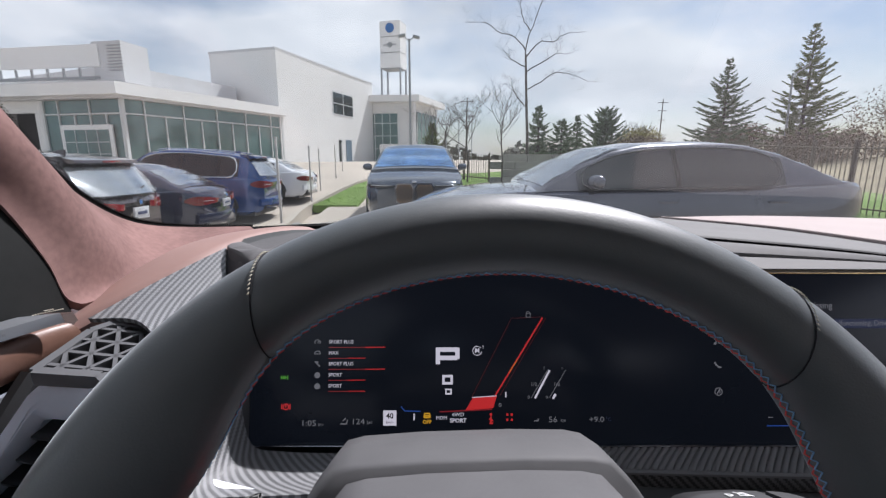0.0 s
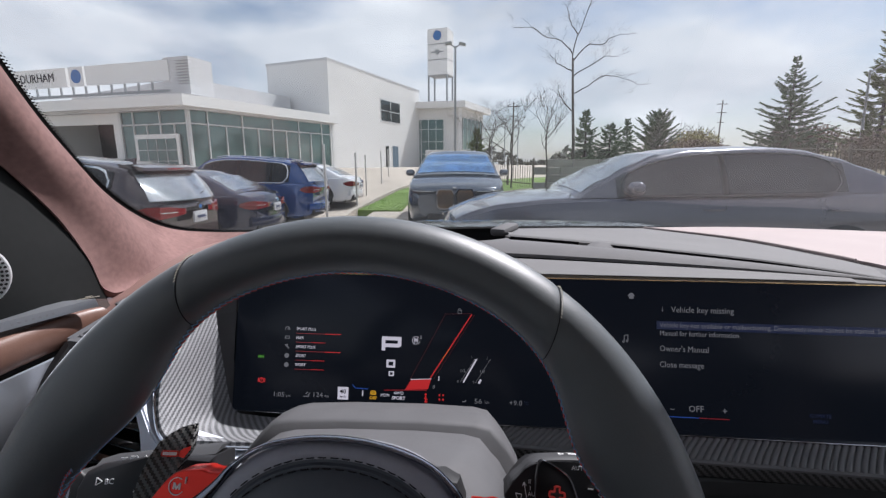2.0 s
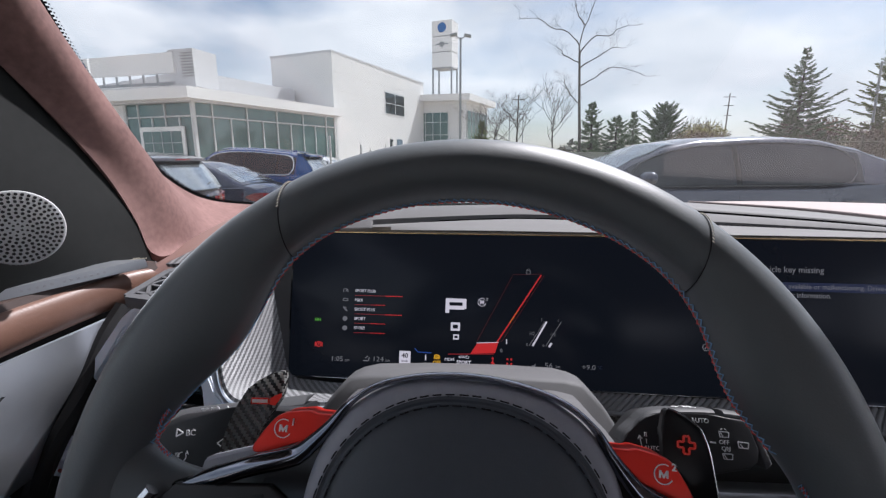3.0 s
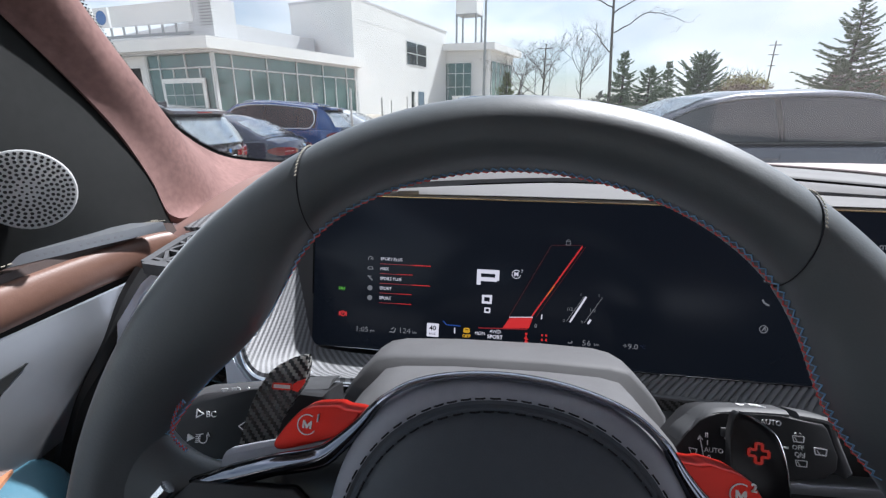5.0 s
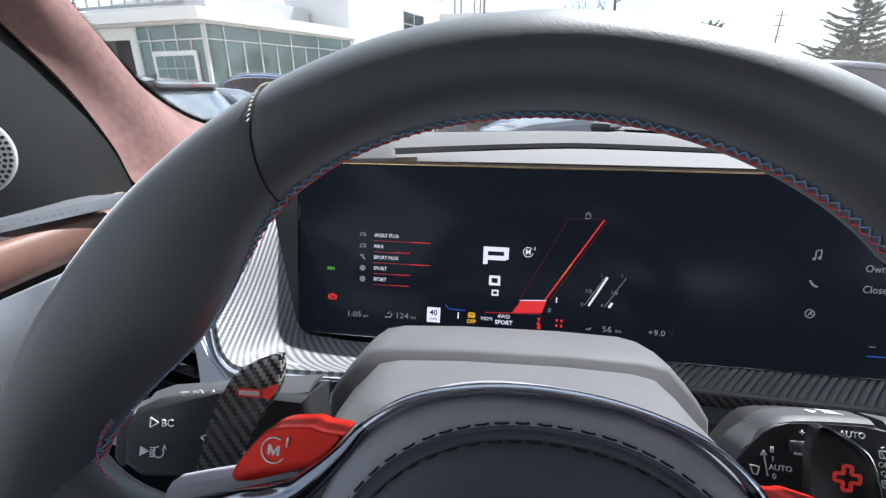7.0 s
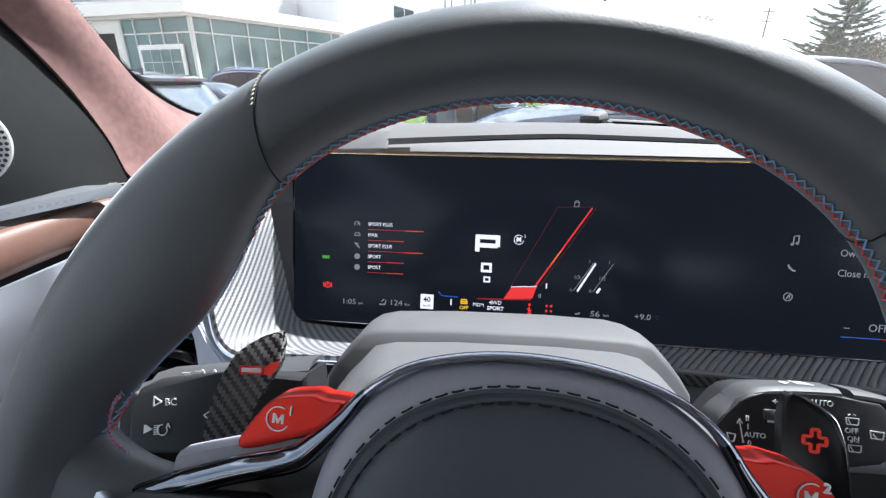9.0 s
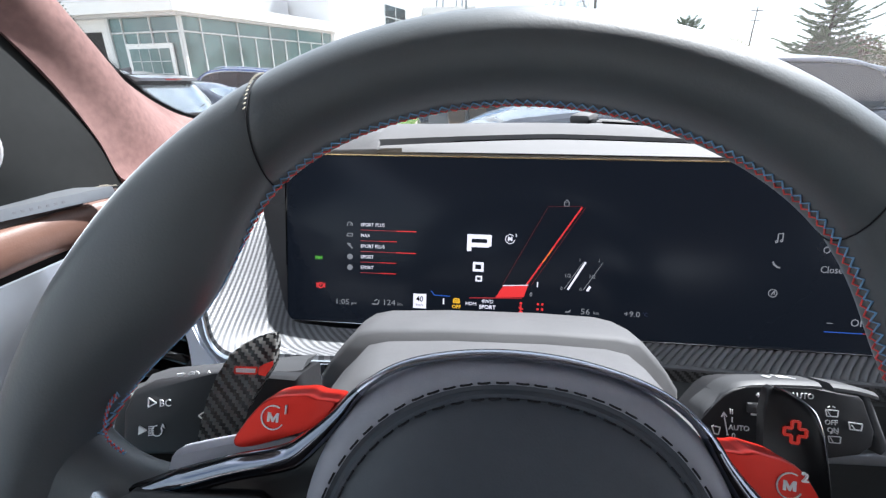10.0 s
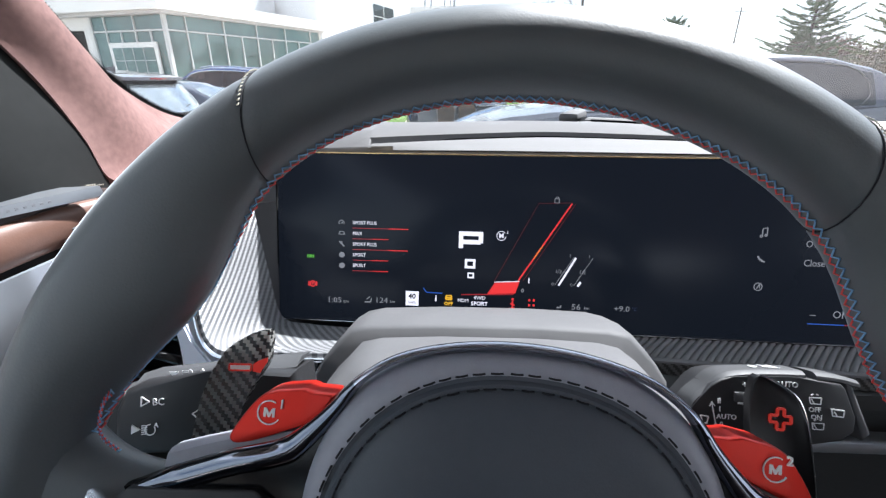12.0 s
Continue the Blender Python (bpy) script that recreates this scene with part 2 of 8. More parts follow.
W2 = glowing("screen_grey", (0.45, 0.45, 0.48), 0.15)
WR = glowing("screen_red", (0.75, 0.03, 0.03), 0.34)
WRD = glowing("screen_dim_red", (0.5, 0.02, 0.03), 0.18)
WRF = glowing("screen_faint_red", (0.5, 0.02, 0.03), 0.055)
WB = glowing("screen_blue", (0.03, 0.12, 0.55), 0.22)
WY = glowing("screen_amber", (0.85, 0.45, 0.02), 0.32)
WG = glowing("screen_green", (0.15, 0.6, 0.05), 0.22)
WBG = glowing("screen_navy", (0.01, 0.02, 0.07), 0.25)

# ---- mesh helpers ----
def root_matrix(ob):
    m = ob.matrix_basis.copy()
    while ob.parent:
        ob = ob.parent
        m = ob.matrix_basis @ m
    return m


def thing(name, label, category, m=None, group="", kind=""):
    ob = new(name)
    ob.empty_display_size = 0.05
    ob.matrix_basis = m if m is not None else Matrix()
    return tagged(ob, label, category, group, kind)


def part(name, bm, mat, parent=None, label="", smooth=True, world_space=False, angle=40):
    """Links a bmesh as one mesh object under a thing or a part."""
    if world_space and parent is not None:
        bm.transform(root_matrix(parent).inverted())
    bmesh.ops.recalc_face_normals(bm, faces=bm.faces)
    me = bpy.data.meshes.new(name)
    if smooth:
        for f in bm.faces:
            f.smooth = True
        for e in bm.edges:
            if len(e.link_faces) == 2 and e.calc_face_angle(0) > radians(angle):
                e.smooth = False
    bm.to_mesh(me)
    bm.free()
    me.materials.append(mat)
    ob = new(name, me)
    if parent is not None:
        ob.parent = parent
    if label:
        tagged(ob, label)
    return ob


def whole(name, bm, mat, label, category, kind="", group="", smooth=True, angle=40):
    return tagged(part(name, bm, mat, None, "", smooth, False, angle), label, category, group, kind)


def box(bm, c, size, bev=0.0, rot=None, seg=2):
    r = bmesh.ops.create_cube(bm, size=1.0)
    vs = r["verts"]
    m = Matrix.Translation(c) @ (rot.to_4x4() if rot else Matrix()) @ Matrix.Diagonal((*size, 1))
    bmesh.ops.transform(bm, matrix=m, verts=vs)
    if bev:
        es = list({e for v in vs for e in v.link_edges})
        bmesh.ops.bevel(bm, geom=es, offset=bev, segments=seg, affect="EDGES", profile=0.5)
    return bm


def boxed(c, size, bev=0.0, rot=None):
    return box(bmesh.new(), c, size, bev, rot)


def prism(poly, z0, z1, bev=0.0, bm=None, taper=1.0):
    """A flat outline (x, y) given thickness from z0 to z1."""
    bm = bm or bmesh.new()
    cx, cy = sum(p[0] for p in poly) / len(poly), sum(p[1] for p in poly) / len(poly)
    a = [bm.verts.new((p[0], p[1], z0)) for p in poly]
    b = [bm.verts.new((cx + (p[0] - cx) * taper, cy + (p[1] - cy) * taper, z1)) for p in poly]
    bm.faces.new(a[::-1])
    top = bm.faces.new(b)
    n = len(poly)
    for i in range(n):
        bm.faces.new((a[i], a[(i + 1) % n], b[(i + 1) % n], b[i]))
    if bev:
        bmesh.ops.bevel(bm, geom=list(top.edges), offset=bev, segments=3, affect="EDGES", profile=0.5)
    return bm


def loft(sections, closed=True, caps=True, bm=None):
    """Skins rows of points; closed: each row is a ring."""
    bm = bm or bmesh.new()
    rows = [[bm.verts.new(p) for p in s] for s in sections]
    n = len(rows[0])
    for r0, r1 in zip(rows, rows[1:]):
        for i in range(n if closed else n - 1):
            j = (i + 1) % n
            bm.faces.new((r0[i], r0[j], r1[j], r1[i]))
    if closed and caps:
        bm.faces.new(rows[0][::-1])
        bm.faces.new(rows[-1])
    return bm


def tube(pts, radius, seg=8, bm=None, closed=False, r2=None):
    bm = bm or bmesh.new()
    pts = [Vector(p) for p in pts]
    rings, n = [], len(pts)
    up = Vector((0.31, 0.17, 0.93))
    for i, p in enumerate(pts):
        a = pts[(i - 1) % n] if (closed or i) else p
        b = pts[(i + 1) % n] if (closed or i < n - 1) else p
        d = (b - a).normalized()
        s = d.cross(up)
        if s.length < 1e-4:
            s = d.cross(Vector((1, 0, 0)))
        s.normalize()
        q = s.cross(d)
        rad = radius if r2 is None else radius + (r2 - radius) * i / max(1, n - 1)
        rings.append([bm.verts.new(p + rad * (math.cos(k) * s + math.sin(k) * q)) for k in
                      (2 * math.pi * j / seg for j in range(seg))])
    pairs = list(zip(rings, rings[1:])) + ([(rings[-1], rings[0])] if closed else [])
    for r0, r1 in pairs:
        for j in range(seg):
            bm.faces.new((r0[j], r0[(j + 1) % seg], r1[(j + 1) % seg], r1[j]))
    if not closed:
        bm.faces.new(rings[0][::-1])
        bm.faces.new(rings[-1])
    return bm


def offset_ring(poly, d):
    """The outline moved inwards by d."""
    area = sum(a[0] * b[1] - b[0] * a[1] for a, b in zip(poly, poly[1:] + poly[:1]))
    out = []
    for i, p in enumerate(poly):
        a, b, c = Vector(poly[i - 1]), Vector(p), Vector(poly[(i + 1) % len(poly)])
        e1, e2 = (b - a).normalized(), (c - b).normalized()
        n1, n2 = Vector((-e1.y, e1.x)), Vector((-e2.y, e2.x))
        m_ = (n1 + n2).normalized()
        out.append(b + m_ * (d / max(0.5, m_.dot(n1))) * (1 if area > 0 else -1))
    return out


def smooth_row(ctrl, n):
    """Catmull-Rom through control points, n points in all."""
    c = [Vector(p) for p in ctrl]
    c = [2 * c[0] - c[1]] + c + [2 * c[-1] - c[-2]]
    out = []
    for k in range(n):
        u = k / (n - 1) * (len(c) - 3)
        i = min(int(u), len(c) - 4)
        t = u - i
        p0, p1, p2, p3 = c[i:i + 4]
        out.append(0.5 * ((2 * p1) + (p2 - p0) * t + (2 * p0 - 5 * p1 + 4 * p2 - p3) * t * t + (3 * p1 - p0 - 3 * p2 + p3) * t ** 3))
    return out


def patch(rows, nu, nv, thick=0.0, uv=False):
    """A smooth sheet through rows of control points, with thickness."""
    fine = [smooth_row(r, nu) for r in rows]
    cols = [smooth_row([r[i] for r in fine], nv) for i in range(nu)]
    bm = bmesh.new()
    layer = bm.loops.layers.uv.new("UVMap") if uv else None
    g = [[bm.verts.new(p) for p in c] for c in cols]
    dist_u, dist_v = [0.0], [0.0]
    mid_v, mid_u = nv // 2, nu // 2
    for i in range(1, nu):
        dist_u.append(dist_u[-1] + (cols[i][mid_v] - cols[i - 1][mid_v]).length)
    for j in range(1, nv):
        dist_v.append(dist_v[-1] + (cols[mid_u][j] - cols[mid_u][j - 1]).length)
    for i in range(nu - 1):
        for j in range(nv - 1):
            f = bm.faces.new((g[i][j], g[i + 1][j], g[i + 1][j + 1], g[i][j + 1]))
            if uv:
                for lp, (a, b) in zip(f.loops, ((i, j), (i + 1, j), (i + 1, j + 1), (i, j + 1))):
                    lp[layer].uv = (dist_u[a], dist_v[b])
    if thick:
        bm.normal_update()
        bmesh.ops.solidify(bm, geom=list(bm.faces), thickness=thick)
    return bm


def laid(rows, nu, nv, thick):
    """A sheet whose thickness lies under the given surface."""
    bm = patch(rows, nu, nv)
    bm.normal_update()
    if sum(f.normal.z for f in bm.faces) < 0:
        bmesh.ops.reverse_faces(bm, faces=bm.faces)
    ext = bmesh.ops.extrude_face_region(bm, geom=list(bm.faces))
    for v in [g for g in ext["geom"] if isinstance(g, bmesh.types.BMVert)]:
        v.co.z -= thick
    return bm


def box_uv(bm):
    """Texture coordinates in metres from the two widest axes of each face."""
    layer = bm.loops.layers.uv.verify()
    bm.normal_update()
    for f in bm.faces:
        ax = max(range(3), key=lambda k: abs(f.normal[k]))
        i, j = [k for k in range(3) if k != ax]
        for lp in f.loops:
            lp[layer].uv = (lp.vert.co[i], lp.vert.co[j])
    return bm


def lettering(name, words, size, mat, parent, m, align="CENTER", bold=0.0, squash=1.0, depth=0.0002):
    """Words in the built-in font as one mesh, lying in the plane of m."""
    cu = bpy.data.curves.new(name, "FONT")
    cu.body, cu.size, cu.align_x, cu.align_y = words, size, align, "CENTER"
    cu.offset, cu.extrude, cu.resolution_u = bold * size, depth, 2
    tmp = bpy.data.objects.new(name, cu)
    scene.collection.objects.link(tmp)
    me = bpy.data.meshes.new_from_object(tmp.evaluated_get(bpy.context.evaluated_depsgraph_get()))
    bpy.data.objects.remove(tmp)
    bpy.data.curves.remove(cu)
    me.transform(m @ Matrix.Diagonal((squash, 1, 1, 1)))
    me.materials.clear()
    me.materials.append(mat)
    ob = new(name, me)
    ob.parent = parent
    return ob


def at(x, y, z=0.0):
    return Matrix.Translation((x, y, z))


def bar2(bm, a, b, w, z=0.0, h=0.0003):
    """A thin flat stroke from a to b in the xy plane."""
    a, b = Vector((*a, 0)), Vector((*b, 0))
    d = (b - a).normalized()
    s = Vector((-d.y, d.x, 0)) * w / 2
    lo = [bm.verts.new(p + Vector((0, 0, z))) for p in (a - s, b - s, b + s, a + s)]
    hi = [bm.verts.new(v.co + Vector((0, 0, h))) for v in lo]
    bm.faces.new(hi)
    bm.faces.new(lo[::-1])
    for i in range(4):
        bm.faces.new((lo[i], lo[(i + 1) % 4], hi[(i + 1) % 4], hi[i]))
    return bm


def arc2(c, r, a0, a1, n=24):
    return [(c[0] + r * math.cos(radians(a0 + (a1 - a0) * k / n)), c[1] + r * math.sin(radians(a0 + (a1 - a0) * k / n))) for k in range(n + 1)]


def ring2(bm, c, r, w, z=0.0, a0=0, a1=360, n=28):
    pts = arc2(c, r, a0, a1, n)
    for p, q in zip(pts, pts[1:]):
        bar2(bm, p, q, w, z)
    return bm

# ---- steering wheel ----
TILT, TURN = 0.4172, radians(-4.5)
WHEEL = Matrix(((1, 0, 0, -0.005), (0, math.sin(TILT), -math.cos(TILT), -0.0227),
                (0, math.cos(TILT), math.sin(TILT), 1.1912), (0, 0, 0, 1)))
COLUMN = WHEEL.copy()
WHEEL = WHEEL @ Matrix.Rotation(TURN, 4, "Z")
wheel = thing("steering_wheel", "black leather sports steering wheel with red and blue stitching", "steering wheel", WHEEL)
RIM_R, RIM_A, RIM_B = 0.168, 0.0160, 0.0172


def rim_point(a, k, grow=0.0):
    """Place on the rim: a round the wheel, k round the tube (0 outside, 90 towards the driver, 180 inside), in degrees."""
    ca, sa = math.cos(radians(a)), math.sin(radians(a))
    a = a % 360
    thumb = 0.0175 * (math.exp(-((a - 150) / 15.8) ** 2) + math.exp(-((a - 30) / 15.8) ** 2))
    ck = math.cos(radians(k))
    r = RIM_R + (RIM_A + grow) * ck - thumb * max(0.0, -ck) ** 1.3
    return Vector((r * ca, r * sa, (RIM_B + grow) * math.sin(radians(k))))


SEAM_L, SEAM_R = 123.5, 56.5


def seam_angle(s, k):
    """The seams run slanting across the rim: further from the top on its inner side."""
    lean = 6.5 * (1 - math.cos(radians(k))) / 2
    return s + (lean if 90 < s < 270 else -lean)


def rim_piece(s0, s1, gap, n, grow=0.0):
    rows = []
    for i in range(n + 1):
        end = min(i, n - i)
        g = grow - (0.0004 if end == 0 else 0.0)
        row = []
        for j in range(28):
            k = 360 * j / 28
            a0, a1 = seam_angle(s0, k) + gap, seam_angle(s1, k) - gap
            if s1 > 360:
                a1 = 360 + seam_angle(s1 - 360, k) - gap
            row.append(rim_point(a0 + (a1 - a0) * i / n, k, g))
        rows.append(row)
    return loft(rows)


part("rim", rim_piece(SEAM_R, SEAM_L, 0.08, 70), M["leather"], wheel, "smooth black leather rim top")
part("lower_rim", rim_piece(SEAM_L, 360 + SEAM_R, 0.08, 150), M["leather"], wheel, "black leather lower rim")
for s in (SEAM_L, SEAM_R):
    bm = bmesh.new()
    tube([rim_point(seam_angle(s, k), k, -0.0001) for k in range(0, 360, 12)], 0.00024, 6, bm, closed=True)
    part("seam_groove", bm, M["stitch_dark"], wheel)
    bm = bmesh.new()
    for k in range(-70, 90, 5):
        side = 0.32 if s > 90 else -0.32
        tube([rim_point(seam_angle(s, k) + side * 0.2, k, 0.0003), rim_point(seam_angle(s, k) + side * 0.8, k + 2, 0.0007), rim_point(seam_angle(s, k) + side * 1.3, k + 1, 0.0003)], 0.00024, 5, bm)
    part("seam_stitch", bm, M["stitch_pale"], wheel, "pale cross thread on the seam")
for mat, k0, k1, nm, ph in (("stitch_blue", 171, 178, "blue_stitching", 0.0), ("stitch_red", 179, 185, "red_stitching", 0.5)):
    bm = bmesh.new()
    for i in range(113):
        a = 19.5 + 1.40 * i
        off = 24 * math.exp(-((a - 152) / 16) ** 4)
        tube([rim_point(a + ph, k0 + off, 0.0002), rim_point(a + ph + 0.45, k1 + off + 1.0, 0.0006)], 0.00027, 5, bm)
        tube([rim_point(a + ph + 0.45, k1 + off + 1.0, 0.0006), rim_point(a + ph + 1.36, k0 + 1.0 + off, 0.0003)], 0.00031, 5, bm)
    part(nm, bm, M[mat], wheel, nm.split("_")[0] + " zigzag thread along the inner edge")


def spoke_stub(side):
    """Leather web from the rim to the spoke."""
    rows = []
    for i in range(13):
        t = i / 12
        x = -(0.160 - 0.040 * t) * side
        half = 0.0125 + 0.020 * (1 - t) ** 3
        zc, hz = -0.001 - 0.002 * t, 0.0125 - 0.003 * t
        yc = 0.0015 - 0.004 * t
        rows.append([(x, yc + half * math.cos(q) * (1 + 0.0), zc + hz * math.sin(q)) for q in (2 * math.pi * j / 20 for j in range(20))])
    return loft(rows)


for side in (1, -1):
    part("spoke_web", spoke_stub(side), M["leather"], wheel)
    spoke = [(-0.1325 * side, 0.0060), (-0.1110 * side, 0.0135), (-0.0950 * side, 0.0195), (-0.0780 * side, 0.0255), (-0.0690 * side, 0.0320), (-0.0600 * side, 0.0400),
             (-0.04 * side, -0.03), (-0.07 * side, -0.045), (-0.10 * side, -0.034), (-0.128 * side, -0.026)]
    part("spoke", prism(spoke if side < 0 else spoke[::-1], -0.006, 0.0065, 0.002), M["spoke_black"], wheel, "gloss black spoke trim")
    # soft grey back of the spoke that shows above the bright edge
    back_ = smooth_row([(-0.1225 * side, 0.0090, 0.0), (-0.1110 * side, 0.0143, 0.0), (-0.0955 * side, 0.0203, 0.0), (-0.0850 * side, 0.0235, 0.0), (-0.0780 * side, 0.0262, 0.0)], 16)
    part("spoke_back", loft([[p + Vector((0, 0.0062 * (1 - i / 17), -0.010)), p + Vector((0, 0.0062 * (1 - i / 17), -0.0040)), p + Vector((0, 0.0048 * (1 - i / 17), -0.0020)), p + Vector((0, -0.0030, 0.0)), p + Vector((0, -0.0030, -0.010))] for i, p in enumerate(back_)]), M["hub_grey"], wheel, "grey leather back of the spoke")
    tip = smooth_row([(-0.1365 * side, 0.004, 0.011), (-0.1425 * side, -0.006, 0.0115), (-0.1455 * side, -0.018, 0.011), (-0.146 * side, -0.03, 0.010)], 14)
    part("spoke_chrome", tube(tip, 0.0032, 8), M["chrome"], wheel, "satin chrome strip at the spoke end")

# cross-threads that close the leather round the web
for side in (1, -1):
    line_ = smooth_row([(-0.1394 * side, 0.0365, 0), (-0.1422 * side, 0.0328, 0), (-0.1431 * side, 0.0280, 0), (-0.1430 * side, 0.0238, 0), (-0.1414 * side, 0.0206, 0), (-0.1382 * side, 0.0183, 0), (-0.1341 * side, 0.0164, 0)], 27)
    for mat, k_ in (("stitch_blue", 0), ("stitch_red", 1)):
        bm = bmesh.new()
        for i in range(k_, 25, 2):
            a, b = line_[i], line_[i + 2]
            d = (b - a).normalized()
            nrm = Vector((-d.y, d.x, 0)) * side
            tube([a + nrm * 0.0012 + Vector((0, 0, 0.0065)), a.lerp(b, 0.5) - nrm * 0.0012 + Vector((0, 0, 0.0048)), b + nrm * 0.0012 + Vector((0, 0, 0.0065))], 0.00026, 5, bm)
        part("web_stitching", bm, M[mat], wheel, mat.split("_")[1] + " cross-thread round the spoke web")


def hub_ring(r, n=72, k=2.0, cy=-0.006, sx=1.0, sy=1.0):
    out = []
    for i in range(n):
        q = 2 * math.pi * i / n
        c, s = math.cos(q), math.sin(q)
        out.append((sx * r * math.copysign(abs(c) ** (2 / k), c), cy + sy * r * math.copysign(abs(s) ** (2 / k), s)))
    return out


def hub_row(half, top, k, z, n=96):
    """One outline of the hub: a rounded square, half wide and reaching up to top."""
    return [(x, y, z) for x, y in hub_ring(1.0, n, k, -0.005, half, top + 0.005)]


# hub: grey leather shoulder, dark cushion inside
part("hub_shoulder", loft([hub_row(half, top, k, z) for half, top, k, z in ((0.0700, 0.0630, 2.5, -0.014), (0.0712, 0.0642, 2.5, 0.000), (0.0708, 0.0640, 2.5, 0.0050), (0.0695, 0.0626, 2.45, 0.0088),
                                                                         (0.0678, 0.0610, 2.4, 0.0112), (0.0655, 0.0588, 2.3, 0.0126), (0.0642, 0.0575, 2.2, 0.0128))], caps=False), M["hub_grey"], wheel, "grey leather hub shoulder")
part("airbag_cushion", loft([hub_row(half, top, k, z) for half, top, k, z in ((0.0644, 0.0577, 2.2, 0.0124), (0.0636, 0.0569, 2.2, 0.0116), (0.0628, 0.0561, 2.2, 0.0124), (0.0617, 0.0550, 2.2, 0.0140), (0.0606, 0.0540, 2.2, 0.0141),
                                                                            (0.0600, 0.0534, 2.2, 0.0133), (0.0590, 0.0524, 2.2, 0.0138), (0.0570, 0.0505, 2.2, 0.0152), (0.050, 0.044, 2.15, 0.0172), (0.040, 0.034, 2.1, 0.0186),
                                                                            (0.028, 0.0225, 2.0, 0.0195), (0.0175, 0.0125, 2.0, 0.0198), (0.0172, 0.0120, 2.0, 0.0188), (0.004, -0.001, 2.0, 0.0188))]), M["hub_leather"], wheel, "dark leather airbag cushion")
for half, top, z in ((0.0648, 0.0581, 0.0130), (0.0602, 0.0536, 0.0146)):
    bm = bmesh.new()
    ring = [Vector(p) for p in hub_row(half, top, 2.2, z, 300)]
    gone = 0.0
    for i in range(300):
        gone += (ring[i] - ring[i - 1]).length
        if gone > 0.0052:
            gone = 0.0
            a, b, c = ring[i], ring[(i + 1) % 300], ring[(i + 2) % 300]
            d = (c - a).normalized()
            tube([b - d * 0.0019 + Vector((0, 0, -0.0002)), b - d * 0.0008 + Vector((0, 0, 0.0004)), b + d * 0.0008 + Vector((0, 0, 0.0004)), b + d * 0.0019 + Vector((0, 0, -0.0002))], 0.00036, 5, bm)
    part("hub_stitching", bm, M["stitch_dark"], wheel, "dark stitching round the cushion")
# polished edge that runs from one spoke over the hub to the other;
# its middle is coloured paler to stand for the sky it reflects
EDGE = [(-0.1350, 0.0050), (-0.1110, 0.0143), (-0.0955, 0.0203), (-0.0790, 0.0257), (-0.0700, 0.0315), (-0.0618, 0.0392), (-0.0545, 0.0483), (-0.0430, 0.0567), (-0.0280, 0.0618), (-0.0100, 0.0646)]
EDGE = EDGE + [(-x, y) for x, y in EDGE[::-1]]
line_ = smooth_row([(x, y, 0.0) for x, y in EDGE], 110)
rows = []
for i, p in enumerate(line_):
    d = (line_[min(i + 1, 109)] - line_[max(i - 1, 0)]).normalized()
    nrm = Vector((-d.y, d.x, 0))
    far = min(1.0, max(0.0, (abs(p.x) - 0.052) / 0.025))
    w = 0.0015 + 0.0030 * far
    end = min(1.0, min(i, 109 - i) / 5.0) * 0.85 + 0.15
    zc = 0.0064 - 0.0006 * far
    rows.append([p + nrm * (0.0008 - w * 0.86 * far + w * end * math.cos(q)) + Vector((0, 0, zc + (0.0030 + 0.0006 * far) * end * math.sin(q))) for q in (math.tau * j / 12 for j in range(12))])
for lo_, hi_, mt in ((0, 35, "black_chrome"), (34, 76, "sky_lit_edge"), (75, 110, "black_chrome")):
    part("hub_edge", loft(rows[lo_:hi_]), M[mt], wheel, "polished edge round the hub")
# round badge, plain fields
BADGE_Y = -0.0075


def badge_row(r, z):
    return [(r * math.cos(q), BADGE_Y + r * math.sin(q), z) for q in (math.tau * i / 64 for i in range(64))]


badge = part("badge", loft([badge_row(r, z) for r, z in ((0.0240, 0.0186), (0.0240, 0.0210), (0.0232, 0.0219), (0.0224, 0.0220), (0.0220, 0.0214))]), M["chrome"], wheel, "round badge with chrome ring")
part("badge_field", prism([p[:2] for p in badge_row(0.0219, 0)], 0.0205, 0.0216), M["gloss_black"], badge)
part("badge_ring", loft([badge_row(r, z) for r, z in ((0.0140, 0.0214), (0.0140, 0.0221), (0.0131, 0.0221), (0.0131, 0.0214))]), M["chrome"], badge)
for q in range(4):
    poly = [(0, BADGE_Y)] + [(0.0130 * math.cos(radians(q * 90 + d)), BADGE_Y + 0.0130 * math.sin(radians(q * 90 + d))) for d in range(0, 91, 9)]
    part("badge_quarter", prism(poly, 0.0212, 0.0218), M["print"] if q % 2 == 0 else M["badge_blue"], badge)
for a in (90, 140, 40):
    part("plain_bar", boxed((0.0180 * math.cos(radians(a)), BADGE_Y + 0.0180 * math.sin(radians(a)), 0.0217), (0.0052, 0.0042, 0.0004), 0.0, Euler((0, 0, radians(a - 90))).to_matrix()), M["print"], badge)
